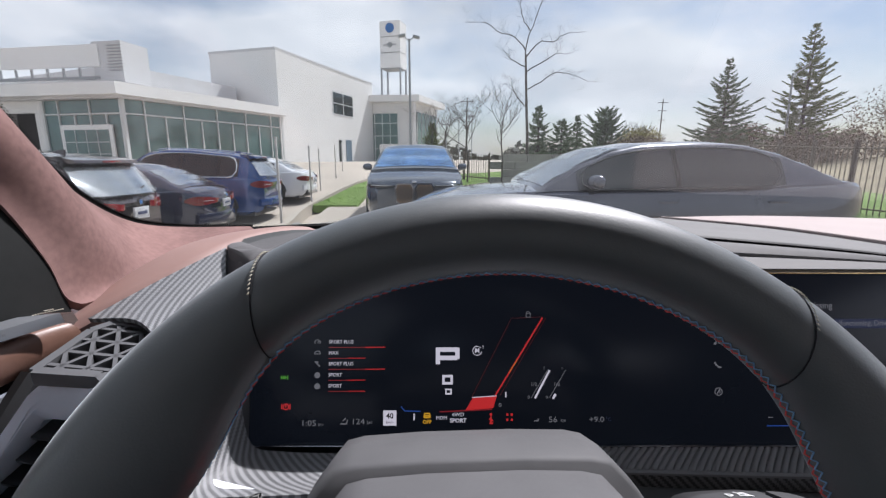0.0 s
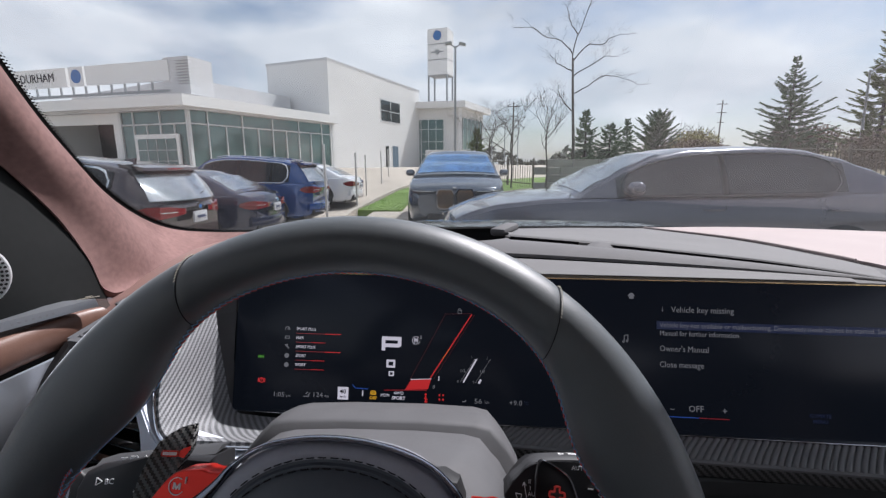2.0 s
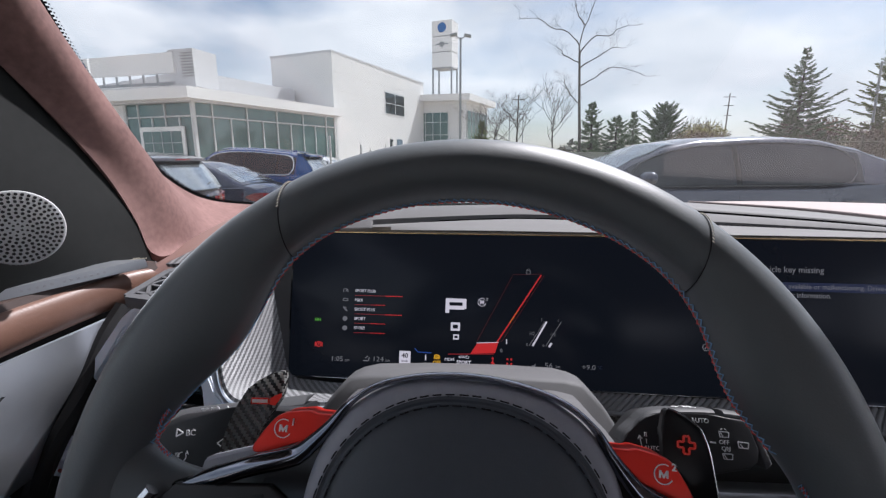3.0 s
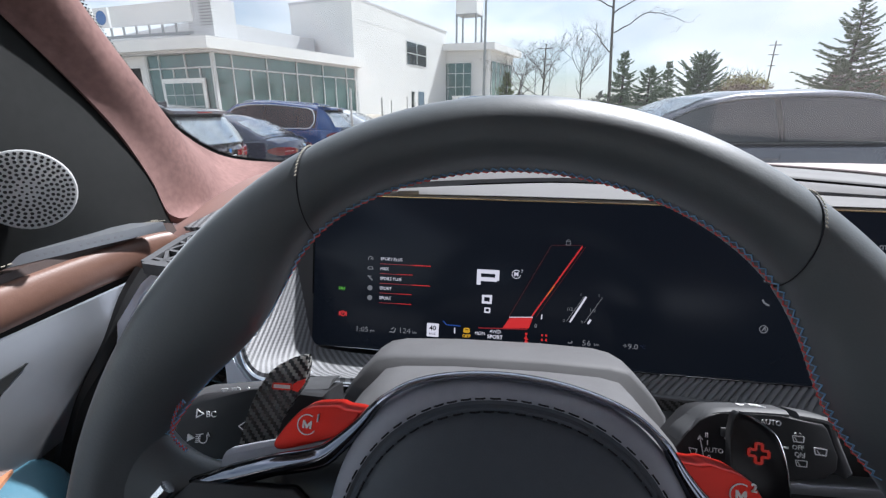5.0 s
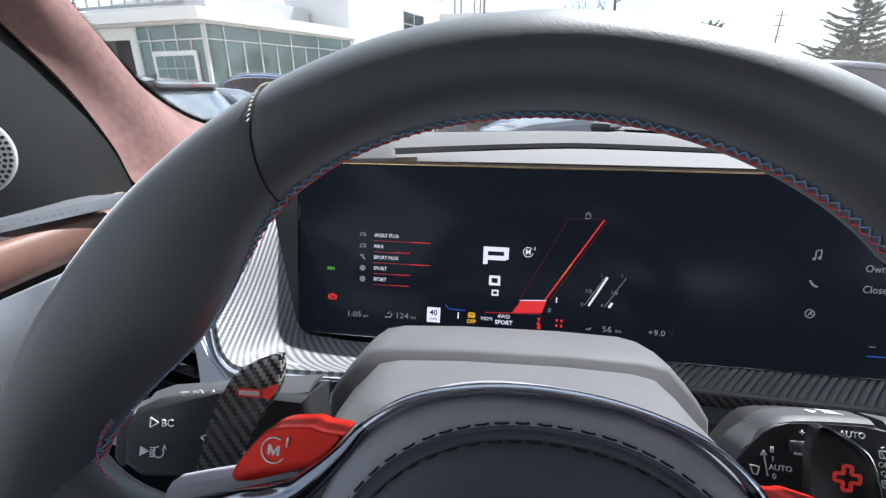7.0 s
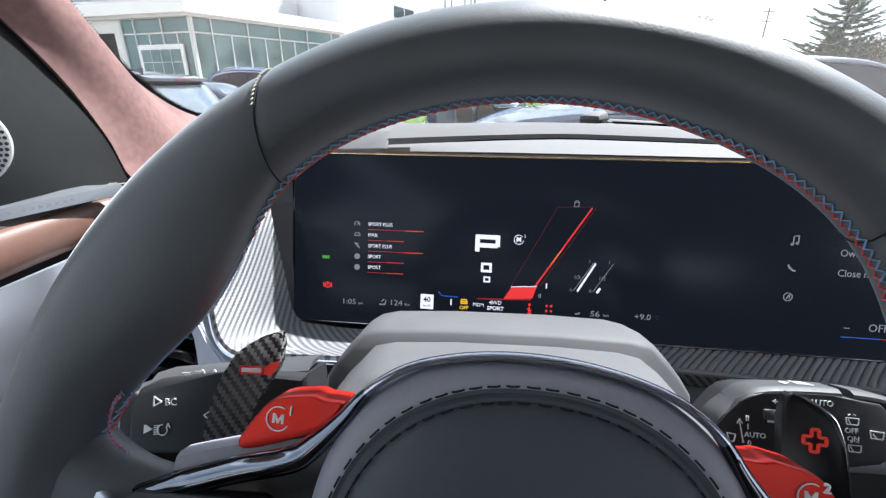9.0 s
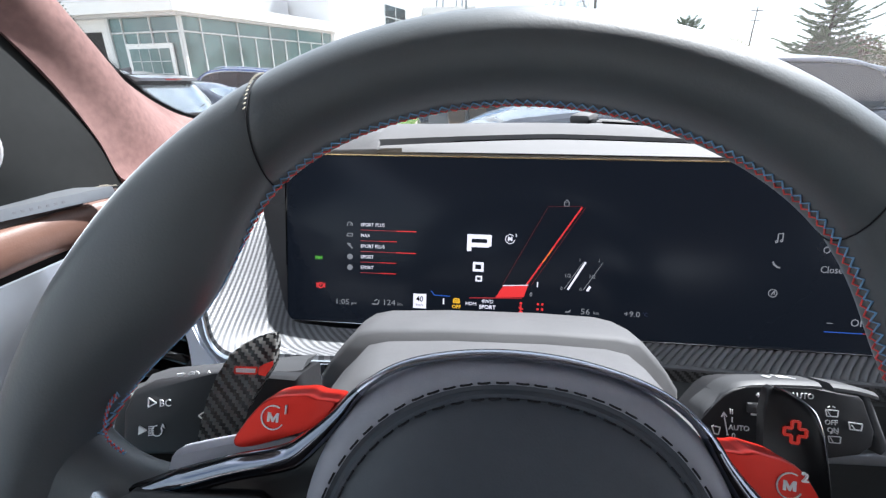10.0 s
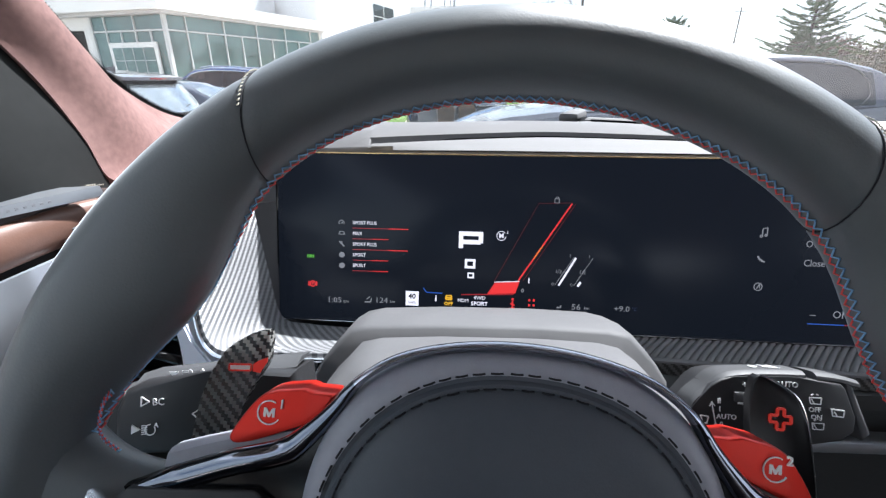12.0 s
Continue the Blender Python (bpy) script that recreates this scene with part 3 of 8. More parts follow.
# red buttons
BTN = [(-0.1010, 0.0225), (-0.0985, 0.0278), (-0.0948, 0.0335), (-0.0911, 0.0378), (-0.0862, 0.0402), (-0.0810, 0.0412), (-0.0757, 0.0420), (-0.0722, 0.0412), (-0.0683, 0.0412), (-0.0645, 0.0408),
       (-0.0662, 0.0375), (-0.0690, 0.0338), (-0.0742, 0.0294), (-0.0790, 0.0272), (-0.0840, 0.0250), (-0.0890, 0.0230), (-0.0940, 0.0212), (-0.0992, 0.0203)]
for side, num in ((1, "1"), (-1, "2")):
    poly = [(x * side, y) for x, y in BTN]
    loop_ = [Vector((x, y, 0)) for x, y in poly + poly[:3]]
    poly = [(p.x, p.y) for p in smooth_row(loop_, 81)[4:76]]
    mid_ = (-0.0835 * side, 0.0318)
    b = part("mode_button", loft([[(mid_[0] + (p[0] - mid_[0]) * k_, mid_[1] + (p[1] - mid_[1]) * k_, z) for p in poly] for k_, z in ((1.0, -0.0140), (1.0, -0.0034), (0.985, -0.0021), (0.955, -0.0013), (0.925, -0.0010))]), M["red"], wheel, "red metal mode button marked M" + num, angle=26)
    c = (-0.0870 * side, 0.0327)
    bm = bmesh.new()
    ring2(bm, c, 0.0041, 0.00045, -0.0008, 60, 330)
    part("button_ring", bm, M["print"], b)
    h_, w_, t_ = 0.0016, 0.0020, 0.00085
    letter = [(-w_, -h_), (-w_, h_), (-w_ + t_, h_), (0, -h_ * 0.15), (w_ - t_, h_), (w_, h_), (w_, -h_), (w_ - t_, -h_), (w_ - t_, h_ * 0.2), (0.0003, -h_), (-0.0003, -h_), (-w_ + t_, h_ * 0.2), (-w_ + t_, -h_)]
    part("button_letter", prism([(c[0] + x, c[1] + y) for x, y in letter][::-1], -0.0010, -0.0006), M["print"], b, smooth=False)
    lettering("button_number", num, 0.0044, M["print"], b, at(c[0] + 0.0044, c[1] + 0.0032, -0.0005), depth=0.0004, bold=0.01)
# shift paddles
PAD = {1: [(-0.1058, 0.0551), (-0.1082, 0.0548), (-0.1130, 0.0528), (-0.1200, 0.0485), (-0.1256, 0.0430), (-0.1296, 0.0340), (-0.1330, 0.0222), (-0.1344, 0.0110), (-0.1364, -0.0010), (-0.1166, 0.002), (-0.1174, 0.0110), (-0.1158, 0.0183),
           (-0.1108, 0.0289), (-0.1056, 0.0392), (-0.1046, 0.0425), (-0.1046, 0.0515)],
       -1: [(0.1030, 0.0560), (0.1046, 0.0572), (0.1090, 0.0563), (0.1158, 0.0530), (0.1208, 0.0493), (0.1235, 0.0446), (0.1260, 0.0370), (0.1282, 0.0243), (0.1300, 0.0130), (0.1315, -0.002), (0.1090, -0.002), (0.1024, 0.030), (0.1018, 0.0408), (0.1015, 0.0471), (0.1024, 0.0531)]}
for side in (1, -1):
    bm = box_uv(prism(PAD[side], -0.042, -0.0375, 0.0012))
    pad = part("shift_paddle", bm, M["carbon_dark"] if side > 0 else M["paddle_black"], wheel, "carbon fibre shift paddle" if side > 0 else "gloss black shift paddle")
    bm = bmesh.new()
    if side > 0:
        ring = [(-0.1214, 0.0384), (-0.1118, 0.0392), (-0.1118, 0.0366), (-0.1214, 0.0358)]
        for p, q in zip(ring, ring[1:] + ring[:1]):
            bar2(bm, p, q, 0.0008, -0.0374, 0.0008)
        part("minus_sign", bm, M["red"], pad, "red outlined minus sign")
        part("minus_core", boxed((-0.1166, 0.0375, -0.0369), (0.0088, 0.0018, 0.0008), 0.0, Euler((0, 0, 0.08)).to_matrix()), M["print"], pad)
        bm = bmesh.new()
        prism([(-0.1052, 0.0428), (-0.1050, 0.0410), (-0.1078, 0.0358), (-0.1112, 0.0362), (-0.1112, 0.0394), (-0.1088, 0.0412)], -0.0377, -0.0373, 0, bm)
        part("red_field", bm, M["red"], pad)
    else:
        part("paddle_edge", tube(smooth_row([(x, y, -0.0378) for x, y in PAD[-1][1:10]], 40), 0.0005, 6), M["chrome"], pad, "thin bright edge of the paddle")
        cx, cy, a, b2 = 0.1138, 0.0402, 0.0043, 0.0014
        ring = [(cx - b2, cy + a), (cx + b2, cy + a), (cx + b2, cy + b2), (cx + a, cy + b2), (cx + a, cy - b2), (cx + b2, cy - b2),
                (cx + b2, cy - a), (cx - b2, cy - a), (cx - b2, cy - b2), (cx - a, cy - b2), (cx - a, cy + b2), (cx - b2, cy + b2)]
        for p, q in zip(ring, ring[1:] + ring[:1]):
            bar2(bm, p, q, 0.0010, -0.0374, 0.0008)
        part("plus_sign", bm, M["red_line"], pad, "red outlined plus sign")
# multifunction keys on the spoke
keys = part("key_panel", prism([(-0.137, -0.002), (-0.128, 0.0065), (-0.085, 0.0105), (-0.075, 0.004), (-0.075, -0.03), (-0.128, -0.03)], 0.006, 0.0092, 0.0008), M["stalk_black"], wheel, "black key panel")
for c, w, h, word in (((-0.1203, -0.0064), 0.0228, 0.0120, "RESUME"), ((-0.0971, -0.0009), 0.0228, 0.0120, "CANCEL"), ((-0.107, -0.0162), 0.046, 0.010, "")):
    k = part("key", boxed((c[0], c[1], 0.0083), (w, h, 0.0026), 0.0004, Euler((0, 0, radians(12))).to_matrix()), M["stalk_black"], keys)
    if word:
        lettering("key_word", word, 0.0044, M["print"], k, at(c[0], c[1], 0.0098) @ Matrix.Rotation(radians(12), 4, "Z"))

# ---- steering column ----
shroud = thing("column_shroud", "grey grained plastic steering column shroud", "column cover", COLUMN)


def shroud_row(n, half, top, drop, round_=0.02):
    pts = []
    for x, y in ((-half, top - drop - 0.06), (-half, top - drop), (-half + 0.006, top - drop + 0.010), (-half + 0.012, top - 0.012), (-half + 0.020, top - 0.003),
                 (-half + 0.032, top - 0.0004), (-half * 0.3, top + 0.0012), (half * 0.3, top + 0.0012), (half - 0.032, top - 0.0004), (half - 0.020, top - 0.003),
                 (half - 0.012, top - 0.012), (half - 0.006, top - drop + 0.010), (half, top - drop), (half, top - drop - 0.06)):
        pts.append((x, y, n))
    return pts


part("upper_shell", loft([shroud_row(-0.168, 0.101, 0.0600, 0.030), shroud_row(-0.165, 0.1035, 0.0628, 0.030), shroud_row(-0.135, 0.1045, 0.0610, 0.030), shroud_row(-0.112, 0.1045, 0.0572, 0.030),
                          shroud_row(-0.108, 0.1015, 0.0545, 0.028)]), M["shroud"], shroud, angle=80)
part("inner_shell", loft([shroud_row(-0.112, 0.0955, 0.0502, 0.028), shroud_row(-0.075, 0.0920, 0.0492, 0.028), shroud_row(-0.040, 0.0860, 0.0480, 0.026), shroud_row(-0.018, 0.070, 0.0400, 0.02)]),
     M["shroud"], shroud, "grey plastic inner cover", angle=80)
# black strip stands for the shaded slit between the two shells
part("gap_seal", loft([shroud_row(-0.1125, 0.0975, 0.0520, 0.028), shroud_row(-0.1095, 0.0972, 0.0518, 0.028)]), M["black_plastic"], shroud)

# ---- stalks ----
turn_stalk = thing("indicator_stalk", "black plastic indicator stalk with white printed symbols on the column", "control stalk", COLUMN)
S = [(-0.1830, 0.0045), (-0.1835, 0.020), (-0.1790, 0.0300), (-0.1700, 0.0345), (-0.1380, 0.0400), (-0.095, 0.0420), (-0.090, 0.006), (-0.1445, 0.0020), (-0.1740, -0.0010)]
body = part("lever_body", prism(S, -0.080, -0.0545, 0.0035), M["stalk_black"], turn_stalk)
part("lever_cap", prism([(-0.190, 0.006), (-0.190, 0.024), (-0.1850, 0.030), (-0.1800, 0.026), (-0.1800, 0.004), (-0.186, 0.001)], -0.078, -0.057, 0.002), M["black_plastic"], turn_stalk)
part("lever_top", loft([[(-0.176, 0.0320, -0.058), (-0.176, 0.036, -0.0640), (-0.176, 0.036, -0.078)], [(-0.096, 0.0425, -0.058), (-0.096, 0.0465, -0.0640), (-0.096, 0.0465, -0.078)]], closed=True), M["lever_grey"], turn_stalk, "grey upper face of the lever")
ROT = Matrix.Rotation(radians(4), 4, "Z")
lettering("lever_word", "BC", 0.0048, M["print"], body, at(-0.1612, 0.0250, -0.0538) @ ROT)
bm = bmesh.new()
for p, q in (((-0.1696, 0.0272), (-0.1696, 0.0228)), ((-0.1696, 0.0272), (-0.1656, 0.0251)), ((-0.1696, 0.0228), (-0.1656, 0.0251))):
    bar2(bm, p, q, 0.0006, -0.0538)
part("lever_arrow", bm, M["print"], body)
bm = bmesh.new()
prism([(-0.1738, 0.0136), (-0.1698, 0.0116), (-0.1738, 0.0094)], -0.0545, -0.0536, 0, bm)
for i in range(5):
    bar2(bm, (-0.1688, 0.0096 + i * 0.0010), (-0.1660, 0.0099 + i * 0.0010), 0.0004, -0.0538)
ring2(bm, (-0.1645, 0.0119), 0.0025, 0.0005, -0.0538, -270, 30, 14)
part("beam_symbol", bm, M["print"], body)
lettering("beam_letter", "A", 0.0034, M["print"], body, at(-0.1618, 0.0140, -0.0538) @ ROT)
bm = bmesh.new()
for p, q in (((-0.1442, 0.0200), (-0.1405, 0.0226)), ((-0.1442, 0.0200), (-0.1405, 0.0174)), ((-0.1405, 0.0226), (-0.1405, 0.0174))):
    bar2(bm, p, q, 0.0006, -0.0538)
part("turn_arrow", bm, M["print"], body)
bm = bmesh.new()
prism([(-0.1600, 0.0362), (-0.1555, 0.0366), (-0.1577, 0.0340)], -0.0605, -0.0600, 0, bm)
for i in range(4):
    bar2(bm, (-0.1535, 0.0346 + i * 0.0008), (-0.1505, 0.0349 + i * 0.0008), 0.0004, -0.0602)
ring2(bm, (-0.1500, 0.0362), 0.0016, 0.0005, -0.0602, -90, 90, 10)
prism([(-0.1455, 0.0358), (-0.1415, 0.0362), (-0.1435, 0.0384)], -0.0605, -0.0600, 0, bm)
bm.transform(Matrix(((1, 0, 0, 0), (0, 1, 0, 0.0018), (0, 0, 1, 0.0010), (0, 0, 0, 1))))
part("top_symbols", bm, M["print"], body)
wiper = thing("wiper_stalk", "black plastic wiper stalk with printed symbols on the column", "control stalk", COLUMN)
S = [(0.0860, 0.012), (0.0890, 0.0245), (0.0951, 0.0321), (0.1010, 0.0390), (0.1053, 0.0418), (0.1112, 0.0430), (0.1219, 0.0436), (0.1404, 0.0436), (0.1601, 0.0411), (0.1622, 0.0390), (0.1665, 0.0256), (0.1655, 0.0190), (0.1600, 0.0150), (0.12, 0.008)]
wb = part("lever_body", prism(S, -0.085, -0.0595, 0.0010), M["stalk_black"], wiper, "black lever face")
TOP = smooth_row([(0.0900, 0.0225, 0), (0.0930, 0.0318, 0), (0.0998, 0.0380, 0), (0.1060, 0.0432, 0), (0.1140, 0.0454, 0), (0.1300, 0.0462, 0), (0.1466, 0.0460, 0), (0.1600, 0.0447, 0), (0.1690, 0.0425, 0)], 50)
for lo_, hi_ in ((0, 37), (38, 50)):
    part("lever_top", loft([[p + Vector((0, -0.003, -0.0600)), p + Vector((0, -0.0016, -0.0602)), p + Vector((0, -0.0002, -0.0622)), p + Vector((0, 0, -0.0640)), p + Vector((0, -0.0002, -0.0745)), p + Vector((0, -0.006, -0.0755))] for p in TOP[lo_:hi_]]), M["lever_grey"], wiper, "grey upper edge of the lever")
part("lever_tip", prism([(0.1625, 0.0415), (0.1660, 0.0400), (0.1735, 0.0180), (0.1700, 0.0150)], -0.080, -0.0600, 0.0015), M["shroud"], wiper, "grey tip of the lever")
ROT = Matrix.Rotation(radians(-2), 4, "Z")
for word, x, y, s in (("AUTO", 0.1352, 0.0402, 0.0036), ("OFF", 0.1474, 0.0290, 0.0032), ("ON", 0.1481, 0.0256, 0.0032), ("AUTO", 0.1075, 0.0246, 0.0033), ("II", 0.1042, 0.0318, 0.0034), ("I", 0.1045, 0.0281, 0.0034), ("0", 0.1051, 0.0211, 0.0034), ("+", 0.1160, 0.0396, 0.0042), ("\u2013", 0.1190, 0.0187, 0.0042)):
    lettering("lever_word", word, s, M["print"], wb, at(x, y, -0.0588) @ ROT)


def symbol(strokes_, w=0.0005):
    bm_ = bmesh.new()
    for p_, q_ in strokes_:
        bar2(bm_, p_, q_, w, -0.0588)
    part("lever_symbol", bm_, M["print"], wb)


def outline(ring_):
    return list(zip(ring_, ring_[1:] + ring_[:1]))


symbol((((0.1008, 0.0308), (0.1024, 0.0215)), ((0.1008, 0.0315), (0.0998, 0.0294)), ((0.1008, 0.0315), (0.1021, 0.0296)), ((0.1019, 0.0215), (0.1029, 0.0215))))
for cx, cy in ((0.1477, 0.0334), (0.1486, 0.0218)):
    symbol(outline([(cx - 0.0027, cy + 0.0013), (cx + 0.0027, cy + 0.0011), (cx + 0.0023, cy - 0.0017), (cx - 0.0023, cy - 0.0015)]) + [((cx - 0.0006, cy - 0.0015), (cx - 0.0019, cy + 0.0008))]
           + [((cx - 0.0018, cy + 0.0024), (cx - 0.0008, cy + 0.0029)), ((cx + 0.0004, cy + 0.0029), (cx + 0.0014, cy + 0.0024))], 0.0004)
symbol(outline([(0.1548, 0.0296), (0.1606, 0.0290), (0.1600, 0.0261), (0.1552, 0.0265)]) + [((0.1574, 0.0264), (0.1560, 0.0284))])
symbol(outline([(0.0955, 0.0252), (0.0992, 0.0247), (0.0984, 0.0215), (0.0966, 0.0218)]))
symbol((((0.1395, 0.0290), (0.1428, 0.0286)),), 0.0009)
symbol((((0.1126, 0.0312), (0.1163, 0.0310)),), 0.0009)
part("roller", boxed((0.1142, 0.0340, -0.0590), (0.0062, 0.0045, 0.0016), 0.0006), M["shroud"], wb)
bm = bmesh.new()
for p, q in (((0.1245, -0.0660), (0.1245, -0.0700)), ((0.1245, -0.0660), (0.1275, -0.0680)), ((0.1245, -0.0700), (0.1275, -0.0680)), ((0.1305, -0.0665), (0.1355, -0.0660)), ((0.1315, -0.0705), (0.1345, -0.0705)), ((0.1305, -0.0665), (0.1315, -0.0705)), ((0.1355, -0.0660), (0.1345, -0.0705)), ((0.1300, -0.0720), (0.1365, -0.0650))):
    bar2(bm, p, (q[0], q[1]), 0.0006)
bm.transform(Matrix(((1, 0, 0, 0), (0, 0, 1, 0.0463), (0, 1, 0, 0), (0, 0, 0, 1))))
part("top_symbols", bm, M["print"], wb)
col = thing("steering_column", "dark steering column behind the wheel", "steering column", COLUMN)
part("column_core", boxed((0, -0.01, -0.095), (0.13, 0.11, 0.16), 0.012), M["black_plastic"], col)

# ---- curved display ----
dx = Vector((1, -0.05, 0)).normalized()
dy = Vector((0, 0.27, 1)).normalized()
dy = (dy - dx * dx.dot(dy)).normalized()
dz = dx.cross(dy)
DISP = Matrix(((dx.x, dy.x, dz.x, 0), (dx.y, dy.y, dz.y, 0.206), (dx.z, dy.z, dz.z, 1.2), (0, 0, 0, 1)))
display = thing("curved_display", "wide black glass dashboard display, switched on, with a gold top edge", "display", DISP)
DL, DR, DT, DB = -0.1785, 0.560, 0.0825, -0.0580
part("glass", boxed(((DL + DR) / 2, (DT + DB) / 2, -0.006), (DR - DL, DT - DB, 0.0105), 0.0012), M["glass_black"], display)
part("top_trim", boxed(((DL + DR) / 2, DT + 0.0006, -0.0045), (DR - DL, 0.0012, 0.008), 0.0004), M["gold"], display, "thin gold trim line")
part("bottom_trim", boxed(((DL + DR) / 2, DB - 0.0004, -0.0035), (DR - DL, 0.0008, 0.0095), 0.0003), M["chrome"], display, "thin bright lower trim line")
part("housing", boxed(((DL + DR) / 2, (DT + DB) / 2 - 0.004, -0.022), (DR - DL - 0.01, DT - DB - 0.01, 0.02), 0.004), M["black_plastic"], display)


def words(txt, size, mat, x, y, align="LEFT", squash=1.0, bold=0.0, rot=0.0, name="screen_text"):
    return lettering(name, txt, size, mat, display, at(x / 1000, y / 1000, -0.0005) @ Matrix.Rotation(radians(rot), 4, "Z"), align, bold, squash, 0.0001)


def strokes(name, mat, lines, w=0.7):
    bm = bmesh.new()
    for a, b in lines:
        bar2(bm, (a[0] / 1000, a[1] / 1000), (b[0] / 1000, b[1] / 1000), w / 1000, -0.0006, 0.0003)
    return part(name, bm, mat, display, smooth=False)


def filled(name, mat, poly, z=-0.0006):
    return part(name, prism([(x / 1000, y / 1000) for x, y in poly], z, z + 0.0003), mat, display, smooth=False)


def circle(c, r, a0=0, a1=360, n=16):
    p = arc2(c, r, a0, a1, n)
    return list(zip(p, p[1:]))


# instrument side
for k, (word, long_) in enumerate((("SPORT PLUS", 1), ("MAX", 0), ("SPORT PLUS", 1), ("SPORT", 0), ("SPORT", 0))):
    y = 25.8 - 9.0 * k
    words(word, 0.0041, W1, -113.5, y, squash=0.92)
    strokes("setting_bar", WRD, [((-113.5, y - 4.4), (-83, y - 4.3))], 0.5)
    strokes("setting_bar", WR, [((-83 if long_ else -97, y - 4.3), (-66.5 if long_ else -83, y - 4.2))], 0.7)
strokes("setting_icon", W2, circle((-123, 25.5), 2.2, -30, 210) + [((-123, 25), (-121.6, 26.6))])
strokes("setting_icon", W2, [((-125.5, 16), (-120.5, 16)), ((-125.5, 16), (-124.5, 18.2)), ((-124.5, 18.2), (-121, 18.2)), ((-121, 18.2), (-120.5, 16))])
strokes("setting_icon", W2, [((-125, 10), (-120.7, 5.8)), ((-124.4, 9.2), (-122, 9.4))], 1.1)
filled("setting_icon", W2, arc2((-122.7, -1.4), 2.4, 0, 360, 16)[:-1])
filled("setting_icon", W2, arc2((-122.6, -10.5), 2.4, 0, 360, 16)[:-1])
# gear letter, drawn in strokes of its own wide face
strokes("gear_letter", W1, [((-22.6, 7.6), (-22.6, 21.4)), ((-24.4, 19.6), (-6.2, 19.6)), ((-6.4, 21.2), (-6.4, 12.0)), ((-22.6, 12.8), (-6.4, 12.8))], 3.6)
strokes("speed_digit", W1, [((-18.6, -2.2), (-10.6, -2.2)), ((-18.6, -8.0), (-10.6, -8.0)), ((-18.0, -1.2), (-18.0, -9.0)), ((-11.2, -1.2), (-11.2, -9.0))], 2.0)
strokes("speed_unit_digit", W1, [((-16.2, -13.0), (-11.4, -13.0)), ((-16.2, -16.6), (-11.4, -16.6)), ((-15.9, -12.4), (-15.9, -17.2)), ((-11.7, -12.4), (-11.7, -17.2))], 1.2)
strokes("mode_ring", W1, circle((10.1, 18.6), 3.7, 40, 350, 20), 0.5)
words("M", 0.0052, W1, 10.1, 18.6, "CENTER", bold=0.03)
words("2", 0.0034, W1, 14.9, 21.6, "CENTER")
strokes("rev_line", WR, [((25.1, -17.7), (64.9, 45.9))], 1.15)
strokes("rev_line", WRF, [((5.6, -19.1), (38.4, 44.6)), ((38.4, 45.5), (64.9, 46.6)), ((29, -17.7), (67.5, 45.5))], 0.4)
strokes("rev_tick", WY, [((36.5, 0.5), (43.5, 11.5))], 0.6)
filled("rev_block", WR, [(0.3, -29.8), (6.2, -20.1), (26.1, -18.6), (23.2, -28.2)])
strokes("rev_block_edge", W1, [((5.8, -19.6), (26.3, -18.2))], 0.6)
strokes("rev_base", WRD, [((-21, -31.2), (22, -29.2))], 0.9)
strokes("rev_base_blue", WB, [((-50, -30.5), (-37, -30.8)), ((-50, -30.5), (-53, -27))], 0.8)
words("1", 0.0058, W1, 33.7, -17.6, "CENTER", bold=0.03)
words("0", 0.0048, W2, 28.9, -25.9, "CENTER", bold=0.02)
for x0 in (57.7, 72.7):
    strokes("small_gauge", W2, [((x0 - 3, -20), (x0 + 11, 3))], 0.4)
    words("1/2", 0.0042, W2, x0 - 0.7 + (0 if x0 < 60 else 4), -9.0, "CENTER")
    words("1", 0.0036, W2, x0 + 8, 4.0, "CENTER")
    words("0", 0.0036, W2, x0 - 5, -19.5, "CENTER")
strokes("small_gauge_fill", W1, [((57.7, -20.3), (70.3, 2.7))], 1.5)
strokes("small_gauge_fill", W1, [((72.7, -20.6), (75.0, -16.8))], 1.8)
words("1:05", 0.0066, W2, -129.2, -40.6, "CENTER", 1.15)
words("pm", 0.0036, W2, -119.0, -41.2, "CENTER")
words("124", 0.0066, W2, -88.5, -39.2, "CENTER", 1.15)
words("km", 0.0036, W2, -79.0, -39.8, "CENTER")
strokes("range_icon", W2, [((-103, -41), (-98, -41)), ((-98, -41), (-97, -37.5)), ((-101, -38.5), (-98.5, -36.5))], 0.9)
sign = filled("limit_sign", W1, [(-67.7, -42.3), (-56.8, -42.3), (-56.8, -30.1), (-67.7, -30.1)])
lettering("limit_number", "40", 0.0062, M["gloss_black"], sign, at(-0.06225, -0.0345, -0.0001), bold=0.02)
lettering("limit_unit", "km/h", 0.0030, M["gloss_black"], sign, at(-0.06225, -0.0395, -0.0001))
words("i", 0.0075, W1, -42.2, -35.4, "CENTER", bold=0.03)
strokes("amber_symbol", WY, [((-34, -35.8), (-29, -35.8)), ((-33.6, -32.6), (-29.4, -32.6)), ((-34, -35.8), (-33.6, -32.6)), ((-29, -35.8), (-29.4, -32.6)), ((-34, -34.4), (-29, -34.4))], 1.1)
words("OFF", 0.0042, WY, -31.5, -39.5, "CENTER", bold=0.03)
words("MDM", 0.0040, W1, -19.5, -36.2, "CENTER")
words("4WD", 0.0044, W1, -5.9, -33.6, "CENTER")
words("SPORT", 0.0046, W1, -5.9, -38.4, "CENTER", bold=0.02)
strokes("belt_symbol", WR, [((21.2, -40), (21.2, -35)), ((19.6, -37), (23, -38.4)), ((20, -40.5), (23, -40.5))], 1.2)
